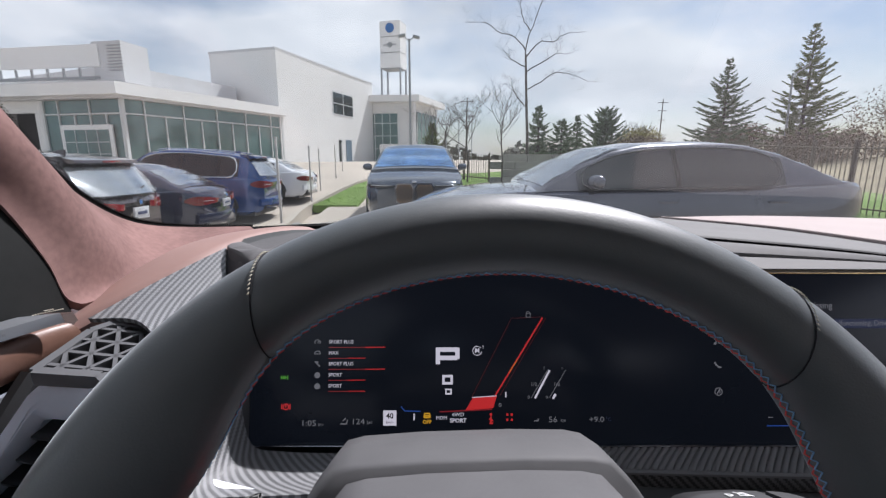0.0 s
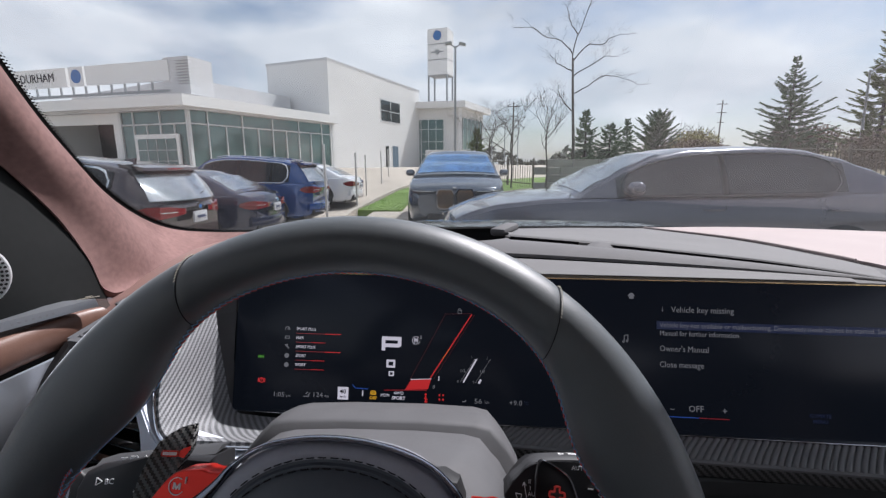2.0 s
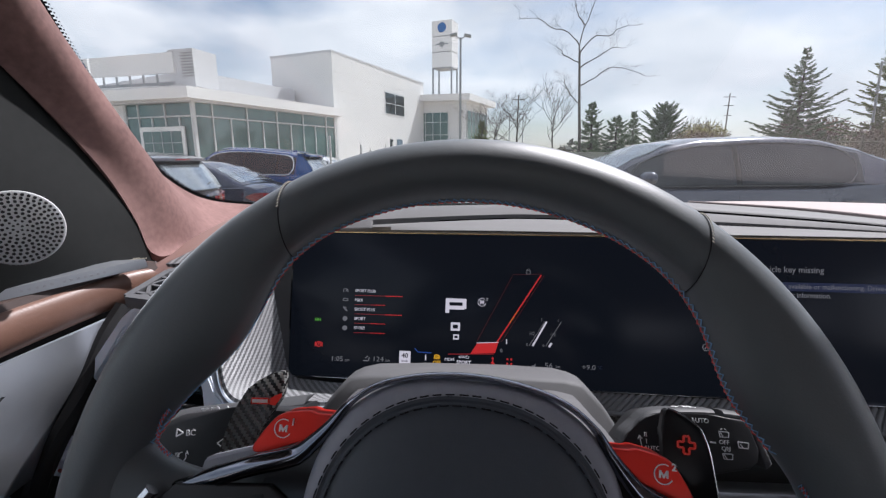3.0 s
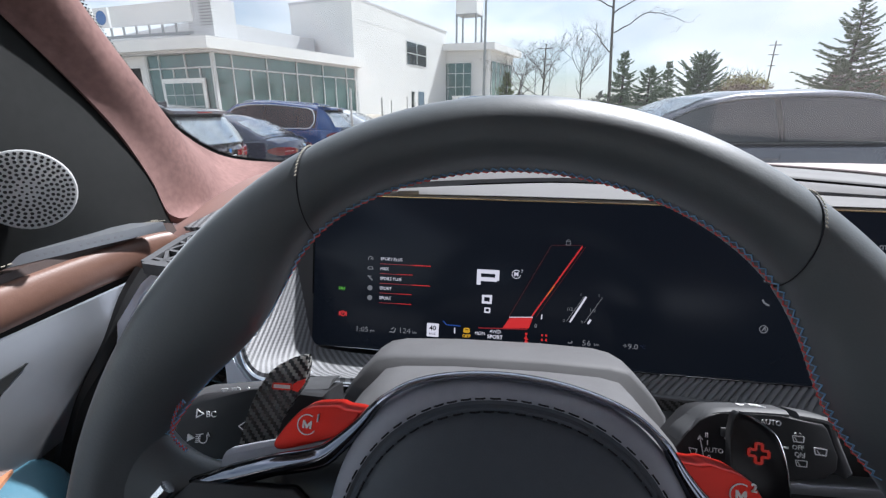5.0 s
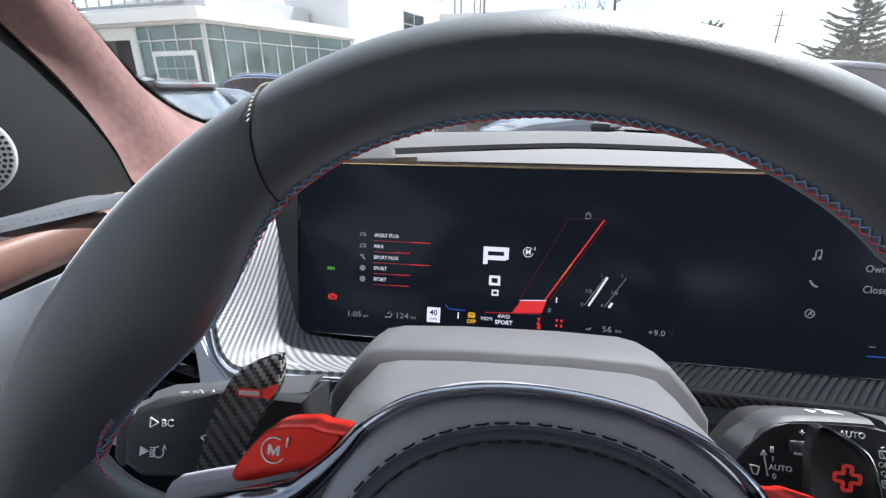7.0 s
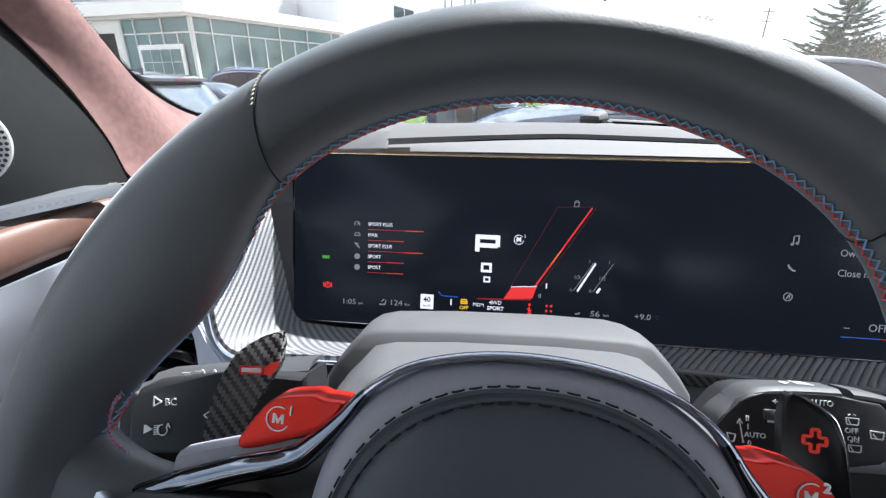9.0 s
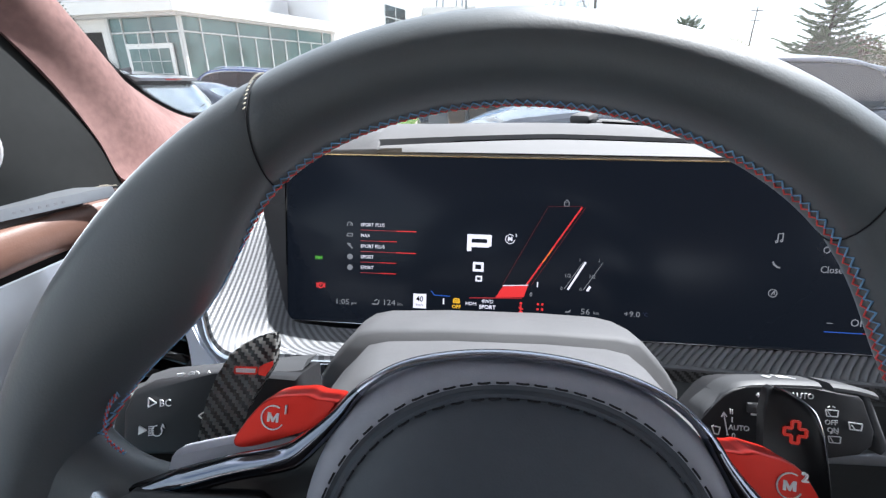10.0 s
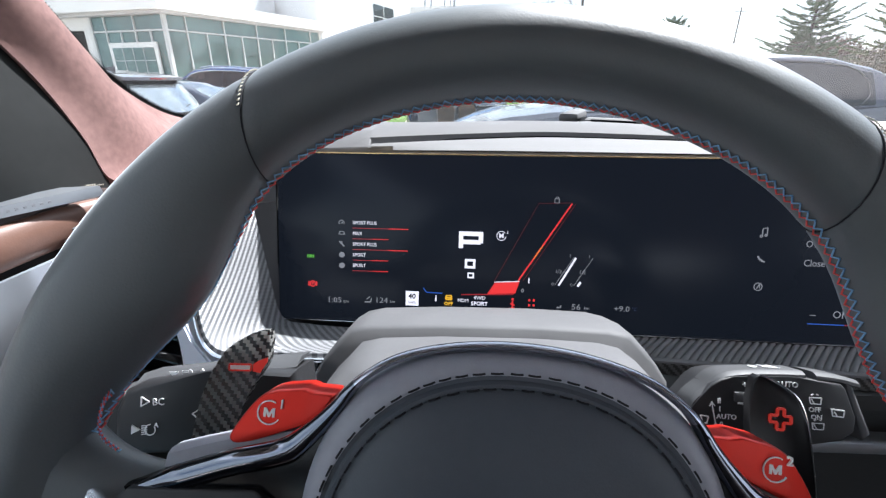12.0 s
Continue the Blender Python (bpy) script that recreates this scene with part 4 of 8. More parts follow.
filled("belt_head", WR, arc2((21.2, -33.4), 1.1, 0, 360, 10)[:-1])
strokes("seat_symbols", WR, [((34, -33.5), (35.6, -33.5)), ((37.6, -33.5), (39.2, -33.5)), ((34, -37.6), (35.6, -37.6)), ((37.6, -37.6), (39.2, -37.6))], 1.8)
words("56", 0.0066, W2, 72.5, -37.7, "CENTER", 1.15)
words("km", 0.0036, W2, 81.0, -38.2, "CENTER")
strokes("fuel_icon", W2, [((57, -38.5), (60, -38.5)), ((60, -38.5), (60.5, -36.8))], 0.9)
words("+9.0", 0.0064, W2, 108.5, -37.6, "CENTER", 1.1)
words("\u00b0C", 0.0040, WBG, 118.5, -37.4, "CENTER")
strokes("lock_symbol", W2, [((51, 46.4), (55, 46.4)), ((51, 49.6), (55, 49.6)), ((51.3, 46.4), (51.3, 49.6)), ((54.7, 46.4), (54.7, 49.6))] + circle((53, 49.8), 1.3, 0, 180, 8), 0.5)
strokes("lamp_symbol", WG, [((-152.5, -1.8), (-152.5, -4.8)), ((-147.3, -1.8), (-147.3, -4.8)), ((-152, -3.3), (-148, -3.3)), ((-151, -2), (-149, -4.6)), ((-149, -2), (-151, -4.6))], 0.7)
strokes("brake_symbol", WR, circle((-148.2, -27.1), 2.3) + [((-151.6, -25), (-151.6, -29.2)), ((-144.8, -25), (-144.8, -29.2))], 0.8)
words("P", 0.0034, WR, -148.2, -27.1, "CENTER", bold=0.02)
# message side
strokes("home_symbol", W2, [((213.6, 68), (216.4, 70.8)), ((216.4, 70.8), (219.2, 68))], 1.3)
filled("home_symbol", W2, [(214.4, 65.4), (218.4, 65.4), (218.4, 68.6), (216.4, 70.4), (214.4, 68.6)])
words("i", 0.0075, W2, 244.7, 56.2, "CENTER")
words("Vehicle key missing", 0.0078, W2, 252.5, 56.0, squash=0.92)
filled("message_band", WBG, [(239.3, 37.5), (540, 36.5), (540, 45), (239.3, 45)], -0.0008)
words("Vehicle key not available or malfunctioning. Drive-ready mode cannot be started. See", 0.0066, W2, 241.9, 41.4, squash=0.86)
words("Manual for further information.", 0.0066, W2, 241.9, 33.7, squash=0.86)
words("Owner's Manual", 0.0076, W2, 241.6, 19.4, squash=0.88)
words("Close message", 0.0076, W2, 241.4, 4.7, squash=0.88)
words("\u2013", 0.0080, W2, 252.4, -35.4, "CENTER")
words("OFF", 0.0082, W2, 273.5, -34.8, "CENTER", 0.95)
words("+", 0.0085, W2, 298.5, -35.6, "CENTER")
strokes("temperature_bar", WB, [((249.2, -42.6), (276, -42.6))], 0.7)
strokes("temperature_bar", WRD, [((276, -42.6), (302.3, -42.6))], 0.7)
words("CLIMATE", 0.0046, WBG, 379.8, -35.6, "CENTER")
words("MENU", 0.0046, WBG, 379.8, -40.6, "CENTER")
strokes("music_symbol", W2, [((209.6, 24.6), (209.6, 30.4)), ((213, 25.4), (213, 31.2)), ((209.6, 30.4), (213, 31.2))] + circle((208.8, 24.6), 0.8, n=8) + circle((212.2, 25.4), 0.8, n=8), 0.7)
strokes("phone_symbol", W2, smooth_row([(207.6, 9.4, 0), (209.0, 6.8, 0), (211.2, 5.0, 0), (213.2, 4.6, 0)], 8) and [((207.8, 9.2), (209.2, 6.8)), ((209.2, 6.8), (211.4, 5.2)), ((211.4, 5.2), (213.2, 4.8))], 1.3)
strokes("compass_symbol", W2, circle((210.2, -14.9), 3.0) + [((209, -16.6), (211.2, -12.8)), ((211.2, -12.8), (211.4, -16.2))], 0.6)

# ---- dashboard ----
dash = thing("dashboard", "dark leather dashboard with carbon and aluminium trim under the windscreen", "dashboard", Matrix.Translation((0.3, 0.3, 0.75)))


def dash_profile(x):
    """Cross-section of the pad above the display, front to back."""
    drop = -0.035 * max(0.0, -0.1 - x) ** 1.0
    pts = [(0.238, 1.2745), (0.240, 1.2805), (0.262, 1.2835), (0.292, 1.2855), (0.2955, 1.2815), (0.2995, 1.2815), (0.3025, 1.2905), (0.316, 1.2955), (0.338, 1.2975),
           (0.372, 1.2955), (0.392, 1.2945), (0.44, 1.2925), (0.485, 1.291), (0.50, 1.287), (0.507, 1.262), (0.52, 1.245)]
    # the strip over the display tapers to both ends
    shift = 0.059 * (max(0.0, 0.06 - x) / 0.176) ** 1.3
    # towards the passenger all edges run together in a point on the display's top edge
    near = max(0.0, 1 - (max(0.0, x - 0.04) / 0.43) ** 1.35)
    low = 0.238 - 0.05 * max(0.0, x)
    out = []
    for y0, z in pts:
        y = y0
        if 0.25 < y < 0.33:
            y = max(0.2385, y - shift * (0.45 if y < 0.27 else 1.0))
        elif y < 0.35 and y > 0.33:
            y -= 0.65 * shift
        out.append((x, low + (y - 0.238) * near * (1 + 0.06 * min(1.0, max(0.0, x / 0.1))), 1.2790 + (z - 1.2790) * near ** 0.6 + drop))
    return out


def front_half(x, last=11):
    p = dash_profile(x)[:last]
    if x < 0.115:
        # this stretch ends short of the windscreen, at a straight edge
        stop = 0.336 - 0.03 * max(0.0, x) + 0.056 * max(0.0, (x - 0.06) / 0.055) ** 2
        p = [(a, min(b, stop), c) for a, b, c in p]
    e = Vector(p[-1])
    return p + [tuple(e + Vector((0, 0.0015, -0.0006))), tuple(e + Vector((0, 0.0025, -0.004))), tuple(e + Vector((0, 0.003, -0.020)))]


part("upper_pad", loft([front_half(-0.1005 + 0.0196 * i) for i in range(12)], closed=False), M["dash"], dash, "dark grey leather pad")
part("upper_pad", loft([front_half(0.115 + 0.355 * (i / 30), 10) for i in range(31)], closed=False), M["dash"], dash, "dark grey leather pad that tapers to a point")
bm = loft([[(p[0], p[1] + 0.0, p[2] + 0.0012) for p in dash_profile(-0.098 + 0.018 * i)[1:4]] for i in range(30)], closed=False)
part("front_strip", bm, M["dash_light"], dash, "lighter leather strip over the display")
bm = loft([[Vector(dash_profile(x)[4]) + Vector((0, -0.004 * q, -0.0005)), Vector(dash_profile(x)[4]) + Vector((0, 0.0, 0.0004)), Vector(dash_profile(x)[5]) + Vector((0, -0.0004, 0.0004)), Vector(dash_profile(x)[5]).lerp(Vector(dash_profile(x)[6]), 0.6 * q) + Vector((0, -0.0008, 0.0))] for x, q in ((-0.098 + 0.0165 * i, min(1.0, i / 4, (31 - i) / 8)) for i in range(32))], closed=False)
part("strip_groove", bm, M["deep_black"], dash, "dark groove behind the strip")


def slot_edge(x, back_=0.0):
    """Far edge of the demister slot."""
    a, b = Vector(dash_profile(x)[9]), Vector(dash_profile(x)[10])
    return a + Vector((0, 0.003, 0)) + (b - a) * (0.95 - 0.55 * min(1.0, max(0.0, (x - 0.25) / 0.2))) + Vector((0, back_, 0.0022 * min(1.0, max(0.0, (0.47 - x) / 0.1))))


# demister slots, sunk between the pad and the field behind it
for x0, x1 in ((0.118, 0.200), (0.222, 0.448)):
    floor_ = []
    for i in range(17):
        x = x0 + (x1 - x0) * i / 16
        a, b = Vector(dash_profile(x)[9]), slot_edge(x)
        floor_.append([a + Vector((0, -0.001, -0.007)), b + Vector((0, -0.001, -0.007)), b + Vector((0, -0.001, -0.0004)), b + Vector((0, 0.002, -0.0016)), b + Vector((0, 0.003, -0.02)), a + Vector((0, 0, -0.02))])
    part("vent_slot", loft(floor_), M["deep_black"], dash, "black demister slot")
bridge = []
for x in (0.198, 0.203, 0.212, 0.221, 0.226):
    a, b = Vector(dash_profile(x)[9]), slot_edge(x)
    lift = 0.0012 if 0.199 < x < 0.225 else -0.003
    bridge.append([a + Vector((0, -0.006, -0.001 + lift)), a.lerp(b, 0.5) + Vector((0.010, 0, lift)), b + Vector((0.022, 0.006, lift - 0.0006)), b + Vector((0.022, 0.006, -0.012)), a + Vector((0, -0.006, -0.012))])
part("slot_bridge", loft(bridge), M["dash"], dash)
# corner of the pad: a beam with a side demister slot let into it, and a lower plate behind
FRAME = [(-0.2223, 0.2967), (-0.2214, 0.3039), (-0.2139, 0.3125), (-0.1972, 0.2939), (-0.1803, 0.2751), (-0.1692, 0.2765), (-0.1606, 0.2928), (-0.1467, 0.3293), (-0.1362, 0.3522), (-0.1460, 0.3728), (-0.1535, 0.3936),
         (-0.1429, 0.4130), (-0.1347, 0.4127), (-0.1178, 0.3645), (-0.1043, 0.3400), (-0.0995, 0.3395), (-0.0995, 0.3041), (-0.0995, 0.2639), (-0.0995, 0.2504), (-0.0995, 0.2400), (-0.0995, 0.2385), (-0.1200, 0.2385), (-0.1447, 0.2385), (-0.1680, 0.2385), (-0.1832, 0.2491), (-0.2147, 0.2830)]
PLATE = [(-0.2180, 0.2950), (-0.2145, 0.3240), (-0.2103, 0.3509), (-0.2024, 0.3745), (-0.1902, 0.3998), (-0.1693, 0.4110), (-0.1480, 0.4103), (-0.1330, 0.3735), (-0.1340, 0.3400), (-0.1650, 0.2690), (-0.1800, 0.2660)]
SLOT = [(-0.1631, 0.2567), (-0.1583, 0.2640), (-0.1443, 0.2898), (-0.1339, 0.3066), (-0.1304, 0.3103), (-0.1250, 0.2950), (-0.1402, 0.2696), (-0.1519, 0.2557), (-0.1572, 0.2539)]


def pad_height(x, y):
    tab = ((0.2385, 1.2795), (0.2400, 1.2840), (0.2504, 1.2902), (0.2639, 1.2953), (0.3041, 1.2973), (0.3720, 1.2953), (0.4400, 1.2933))
    z = tab[-1][1]
    for (y0, z0), (y1, z1) in zip(tab, tab[1:]):
        if y <= y1:
            z = z0 + (z1 - z0) * max(0.0, (y - y0) / (y1 - y0))
            break
    return z - 0.03 * max(0.0, -0.1 - x)


def eased(poly, ease=0.0018):
    """The outline with each corner cut twice."""
    out = []
    for i, p in enumerate(poly):
        a, b, c = Vector(poly[i - 1]), Vector(p), Vector(poly[(i + 1) % len(poly)])
        k1, k2 = min(ease, 0.4 * (a - b).length), min(ease, 0.4 * (c - b).length)
        q0, q1 = b + (a - b).normalized() * k1, b + (c - b).normalized() * k2
        out += [q0, q0 * 0.25 + b * 0.5 + q1 * 0.25, q1]
    return out


bm = bmesh.new()
for poly, sign in ((eased(FRAME), 1), (eased(SLOT, 0.001), -1)):
    rings = []
    for inset, low_ in ((0.0016, 0.0), (0.0005, 0.0005), (0.0, 0.0016), (0.0, 0.013)):
        rings.append([bm.verts.new((p[0], p[1], pad_height(p[0], p[1]) - low_)) for p in offset_ring(poly, inset * sign)])
    for r0, r1 in zip(rings, rings[1:]):
        for i in range(len(r0)):
            bm.faces.new((r0[i - 1], r0[i], r1[i], r1[i - 1]))
    if sign > 0:
        top_edges = []
    top_edges += [bm.edges.get((rings[0][i - 1], rings[0][i])) for i in range(len(rings[0]))]
top_faces = [f for f in bmesh.ops.triangle_fill(bm, use_beauty=True, edges=top_edges, normal=(0, 0, 1))["geom"] if isinstance(f, bmesh.types.BMFace)]
for y in (0.2405, 0.2440, 0.2504, 0.2570, 0.2639, 0.2760, 0.2900, 0.3041, 0.3300):
    geom_ = set(top_faces)
    for f in top_faces:
        geom_.update(f.edges)
        geom_.update(f.verts)
    done = bmesh.ops.bisect_plane(bm, geom=list(geom_), plane_co=(0, y, 0), plane_no=(0, 1, 0))
    top_faces = [f for f in done["geom"] if isinstance(f, bmesh.types.BMFace)]
for f in top_faces:
    for v in f.verts:
        v.co.z = pad_height(v.co.x, v.co.y)
part("corner_beam", bm, M["dash"], dash, "dark grey leather beam in the pad corner", angle=50)
for nm, poly, deep, mt, lb in (("corner_plate", PLATE, 0.0045, "dash_plate", "grey plate behind the corner beam"), ("corner_slot", offset_ring(SLOT, -0.002), 0.0085, "dash_dark", "dark side demister slot")):
    bm = prism([(x, y) for x, y in poly][::-1], 0.0, 0.008)
    for v in bm.verts:
        v.co.z += pad_height(v.co.x, v.co.y) - 0.008 - deep
    part(nm, bm, M[mt], dash, lb)
part("rib_right", boxed((0.118, 0.462, 1.293), (0.024, 0.075, 0.012), 0.005, Euler((0, 0, radians(-22))).to_matrix()), M["dash"], dash)
# end of the pad beside the display
bm = loft([[(-0.2236, 0.2990, 1.2890), (-0.2155, 0.2750, 1.2740), (-0.2080, 0.2515, 1.2600), (-0.1975, 0.2175, 1.2400), (-0.1870, 0.2005, 1.1900), (-0.1790, 0.1950, 1.1460)],
           [(-0.1800, 0.2405, 1.2800), (-0.1800, 0.2370, 1.2700), (-0.1795, 0.2330, 1.2600), (-0.1790, 0.2270, 1.2400), (-0.1790, 0.2130, 1.1900), (-0.1780, 0.2020, 1.1420)]], closed=False)
bm.normal_update()
bmesh.ops.solidify(bm, geom=list(bm.faces), thickness=0.003)
part("pad_end", bm, M["dash_dark"], dash, "dark end face of the pad beside the display")
# pale leather field in front of the passenger
FIELD = [[(0.383, 0.610, 1.2755), (0.60, 0.62, 1.275), (0.98, 0.57, 1.268)], [(0.462, 0.470, 1.280), (0.66, 0.46, 1.279), (0.98, 0.42, 1.262)], [(0.496, 0.306, 1.2825), (0.58, 0.262, 1.274), (0.98, 0.19, 1.255)]]
part("passenger_field", laid(FIELD, 16, 12, 0.008), M["white_leather"], dash, "pale rosy leather field")
part("field_edge", tube(smooth_row([FIELD[0][0], FIELD[1][0], (0.490, 0.345, 1.2822), FIELD[2][0]], 16), 0.0016, 8), M["white_leather"], dash)
part("field_foot", laid([[(0.493, 0.307, 1.2790), (0.58, 0.264, 1.2705), (0.98, 0.192, 1.251)], [(0.475, 0.250, 1.2795), (0.575, 0.232, 1.270), (0.98, 0.17, 1.248)], [(0.462, 0.214, 1.2785), (0.57, 0.205, 1.268), (0.98, 0.15, 1.245)]], 14, 8, 0.008), M["dash"], dash)
ends = (0.112, 0.16, 0.22, 0.29, 0.36, 0.42, 0.458)
part("field_blend", laid([[tuple(slot_edge(x) + Vector((0, 0, -0.0010))) for x in ends],
                           [tuple(slot_edge(x, 0.012) + Vector((0.006, 0, 0.0008))) for x in ends],
                           [(0.120, 0.470, 1.2880), (0.175, 0.45, 1.2880), (0.25, 0.425, 1.2875), (0.325, 0.395, 1.2860), (0.40, 0.365, 1.2830), (0.455, 0.335, 1.2815), (0.492, 0.306, 1.2800)],
                           [(0.128, 0.535, 1.2790), (0.18, 0.53, 1.2790), (0.24, 0.52, 1.2790), (0.30, 0.51, 1.2790), (0.36, 0.50, 1.2785), (0.42, 0.485, 1.2780), (0.462, 0.470, 1.2775)],
                           [(0.130, 0.600, 1.2720), (0.17, 0.605, 1.2725), (0.21, 0.610, 1.2730), (0.26, 0.612, 1.2735), (0.30, 0.612, 1.2740), (0.345, 0.612, 1.2740), (0.383, 0.610, 1.2740)]], 30, 24, 0.008), M["dash_light"], dash, "grey leather field behind the slots")
# both fields run on down to the windscreen foot
part("field_end", laid([[(0.383, 0.609, 1.2745), (0.60, 0.619, 1.2740), (0.98, 0.569, 1.2670)], [(0.385, 0.650, 1.2690), (0.60, 0.652, 1.2680), (0.98, 0.595, 1.2600)], [(0.388, 0.692, 1.2610), (0.60, 0.688, 1.2595), (0.98, 0.625, 1.2510)]], 14, 8, 0.006), M["white_leather"], dash, "pale rosy leather running to the windscreen foot")
part("field_end", laid([[(0.130, 0.599, 1.2715), (0.26, 0.611, 1.2730), (0.383, 0.609, 1.2735)], [(0.130, 0.645, 1.2670), (0.26, 0.652, 1.2685), (0.384, 0.650, 1.2680)], [(0.130, 0.684, 1.2600), (0.26, 0.691, 1.2610), (0.387, 0.692, 1.2605)]], 14, 8, 0.006), M["dash_light"], dash, "grey leather running to the windscreen foot")
# lower dashboard face
part("lower_face", loft([[(x, 0.185, 1.132), (x, 0.150, 1.118), (x, 0.149, 1.105), (x, 0.175, 1.095), (x, 0.180, 0.80), (x, 0.35, 0.80), (x, 0.35, 1.132)] for x in (-0.40, -0.1, 0.3, 1.12)]), M["black_soft"], dash)
part("silver_strip", boxed((0.46, 0.154, 1.070), (0.68, 0.016, 0.012), 0.004), M["alu"], dash, "aluminium strip")
# ribbed ledge under the display: slanting ribs, a smooth rounded edge and a carbon lip below it
def ledge_row(x, v):
    """A point of the ledge, v from its front edge (0) to its back (1)."""
    y = (0.1765 - 0.072 * x) * (1 - v) + (0.1903 - 0.05 * x) * v
    return Vector((x, y, 1.142 - 0.4925 * (0.1915 - 0.05 * x - y)))


ribs = []
for i in range(158 * 8):
    u = (i % 8) / 8
    hgt = 0.0016 * (1 - abs(2 * u - 1) ** 2.5)
    ribs.append([ledge_row(0.070 + 0.00075 * i + 0.019 * v ** 1.15, v) + Vector((0, 0, hgt * min(1.0, 12 * (v + 0.02)))) for v in (0.0, 0.05, 0.2, 0.4, 0.6, 0.8, 1.0)])
part("ribbed_ledge", loft(ribs, closed=False), M["ledge_dark"], dash, "dark ledge with slanting ribs", angle=75)
xs_ = [0.07 + 0.05 * i for i in range(20)]
part("ledge_edge", loft([[ledge_row(x, 0) + Vector((0, o[0], o[1])) for o in ((0.0014, -0.0002), (0.0008, 0.0012), (-0.0008, 0.0013), (-0.0022, 0.0004), (-0.0026, -0.0012), (0.0, -0.0030))] for x in xs_]), M["ledge_dark"], dash, "smooth rounded edge of the ledge")
part("carbon_lip", box_uv(loft([[ledge_row(x, 0) + Vector((0, o[0], o[1])) for o in ((-0.0018, -0.0006), (-0.0042, -0.0100), (-0.0034, -0.0118), (0.006, -0.0118), (0.006, -0.002))] for x in xs_])), M["carbon_lip"], dash, "carbon fibre lip")
part("ledge_recess", loft([[(x, 0.1898 - 0.05 * x, 1.1400), (x, 0.2000 - 0.05 * x, 1.1410), (x, 0.2000 - 0.05 * x, 1.1300), (x, 0.1898 - 0.05 * x, 1.1300)] for x in (0.07, 1.02)]), M["black_plastic"], dash, "dark recess under the display")
# carbon scoop beside the display
rows = [[(-0.2975, 0.2145, 1.2475), (-0.262, 0.257, 1.2680), (-0.2240, 0.300, 1.2870)],
        [(-0.250, 0.200, 1.2490), (-0.230, 0.222, 1.2535), (-0.207, 0.250, 1.2600)],
        [(-0.217, 0.165, 1.2310), (-0.208, 0.190, 1.2340), (-0.1965, 0.217, 1.2400)],
        [(-0.205, 0.132, 1.1850), (-0.196, 0.165, 1.1860), (-0.1850, 0.200, 1.1900)],
        [(-0.188, 0.117, 1.1640), (-0.184, 0.150, 1.1560), (-0.176, 0.194, 1.1460)],
        [(-0.156, 0.116, 1.1620), (-0.152, 0.150, 1.1470), (-0.146, 0.191, 1.1390)],
        [(-0.095, 0.116, 1.1620), (-0.095, 0.150, 1.1460), (-0.095, 0.189, 1.1370)]]
part("carbon_scoop", patch(rows, 22, 44, 0.004, uv=True), M["carbon_panel"], dash, "grey carbon weave panel")
edge = smooth_row([r[0] for r in rows[2:]], 40)
part("scoop_edge", tube([p + Vector((0, -0.001, 0.0)) for p in edge], 0.0016, 8), M["chrome"], dash, "thin chrome edge")
# leather roll along the foot of the pillar
roll = smooth_row([(-0.350, 0.236, 1.229), (-0.300, 0.275, 1.258), (-0.262, 0.33, 1.280), (-0.240, 0.40, 1.287), (-0.215, 0.455, 1.285), (-0.195, 0.490, 1.280), (-0.182, 0.515, 1.268)], 30)
rows = []
for i, p in enumerate(roll):
    d = (roll[min(i + 1, 29)] - roll[max(i - 1, 0)]).normalized()
    s = Vector((d.y, -d.x, 0)).normalized()
    w = 0.042 * (1 - 0.55 * i / 29)
    rows.append([p + s * 0.013 + Vector((0, 0, -0.006)), p + s * 0.008 + Vector((0, 0, -0.0005)), p + Vector((0, 0, 0.001)), p - s * w * 0.6 + Vector((0, 0, 0.0005)),
                 p - s * w * 1.5 + Vector((0, 0, -0.004)), p - s * w + Vector((0, 0, -0.04)), p + s * 0.013 + Vector((0, 0, -0.04))])
part("corner_roll", loft(rows), M["pink_leather"], dash, "rosy brown leather roll")
part("corner_infill", patch([[(-0.215, 0.31, 1.286), (-0.20, 0.36, 1.288), (-0.165, 0.41, 1.286)], [(-0.24, 0.40, 1.284), (-0.21, 0.44, 1.284), (-0.170, 0.46, 1.280)], [(-0.20, 0.50, 1.276), (-0.185, 0.505, 1.275), (-0.165, 0.510, 1.272)]], 8, 8, 0.02), M["black_soft"], dash)
# triangular lattice grille
g0, gx = Vector((-0.291, 0.166, 1.2430)), Vector((1.0, 0.0, -0.14)).normalized()
gy = Vector((0.05, 0.93, 0.20)).normalized()
gz = gx.cross(gy).normalized()
GR = Matrix(((gx.x, gy.x, gz.x, g0.x), (gx.y, gy.y, gz.y, g0.y), (gx.z, gy.z, gz.z, g0.z), (0, 0, 0, 1)))
grille = part("corner_grille", prism([(0.003, -0.0165), (0.006, 0.030), (0.014, 0.0415), (0.0422, 0.0425), (0.0825, 0.007), (0.082, -0.0131), (0.075, -0.0395), (0.0584, -0.0255), (0.043, -0.0145)], -0.012, -0.008), M["black_plastic"], dash)
grille.data.transform(GR)
bm = bmesh.new()
OUT = [(0.003, -0.0165), (0.006, 0.030), (0.014, 0.0415), (0.0422, 0.0425), (0.0825, 0.007), (0.082, -0.0131), (0.075, -0.0395), (0.0584, -0.0255), (0.043, -0.0145)]


def inside(p):
    hit = False
    for (x0, y0), (x1, y1) in zip(OUT, OUT[1:] + OUT[:1]):
        if (y0 > p[1]) != (y1 > p[1]) and p[0] < (x1 - x0) * (p[1] - y0) / (y1 - y0) + x0:
            hit = not hit
    return hit


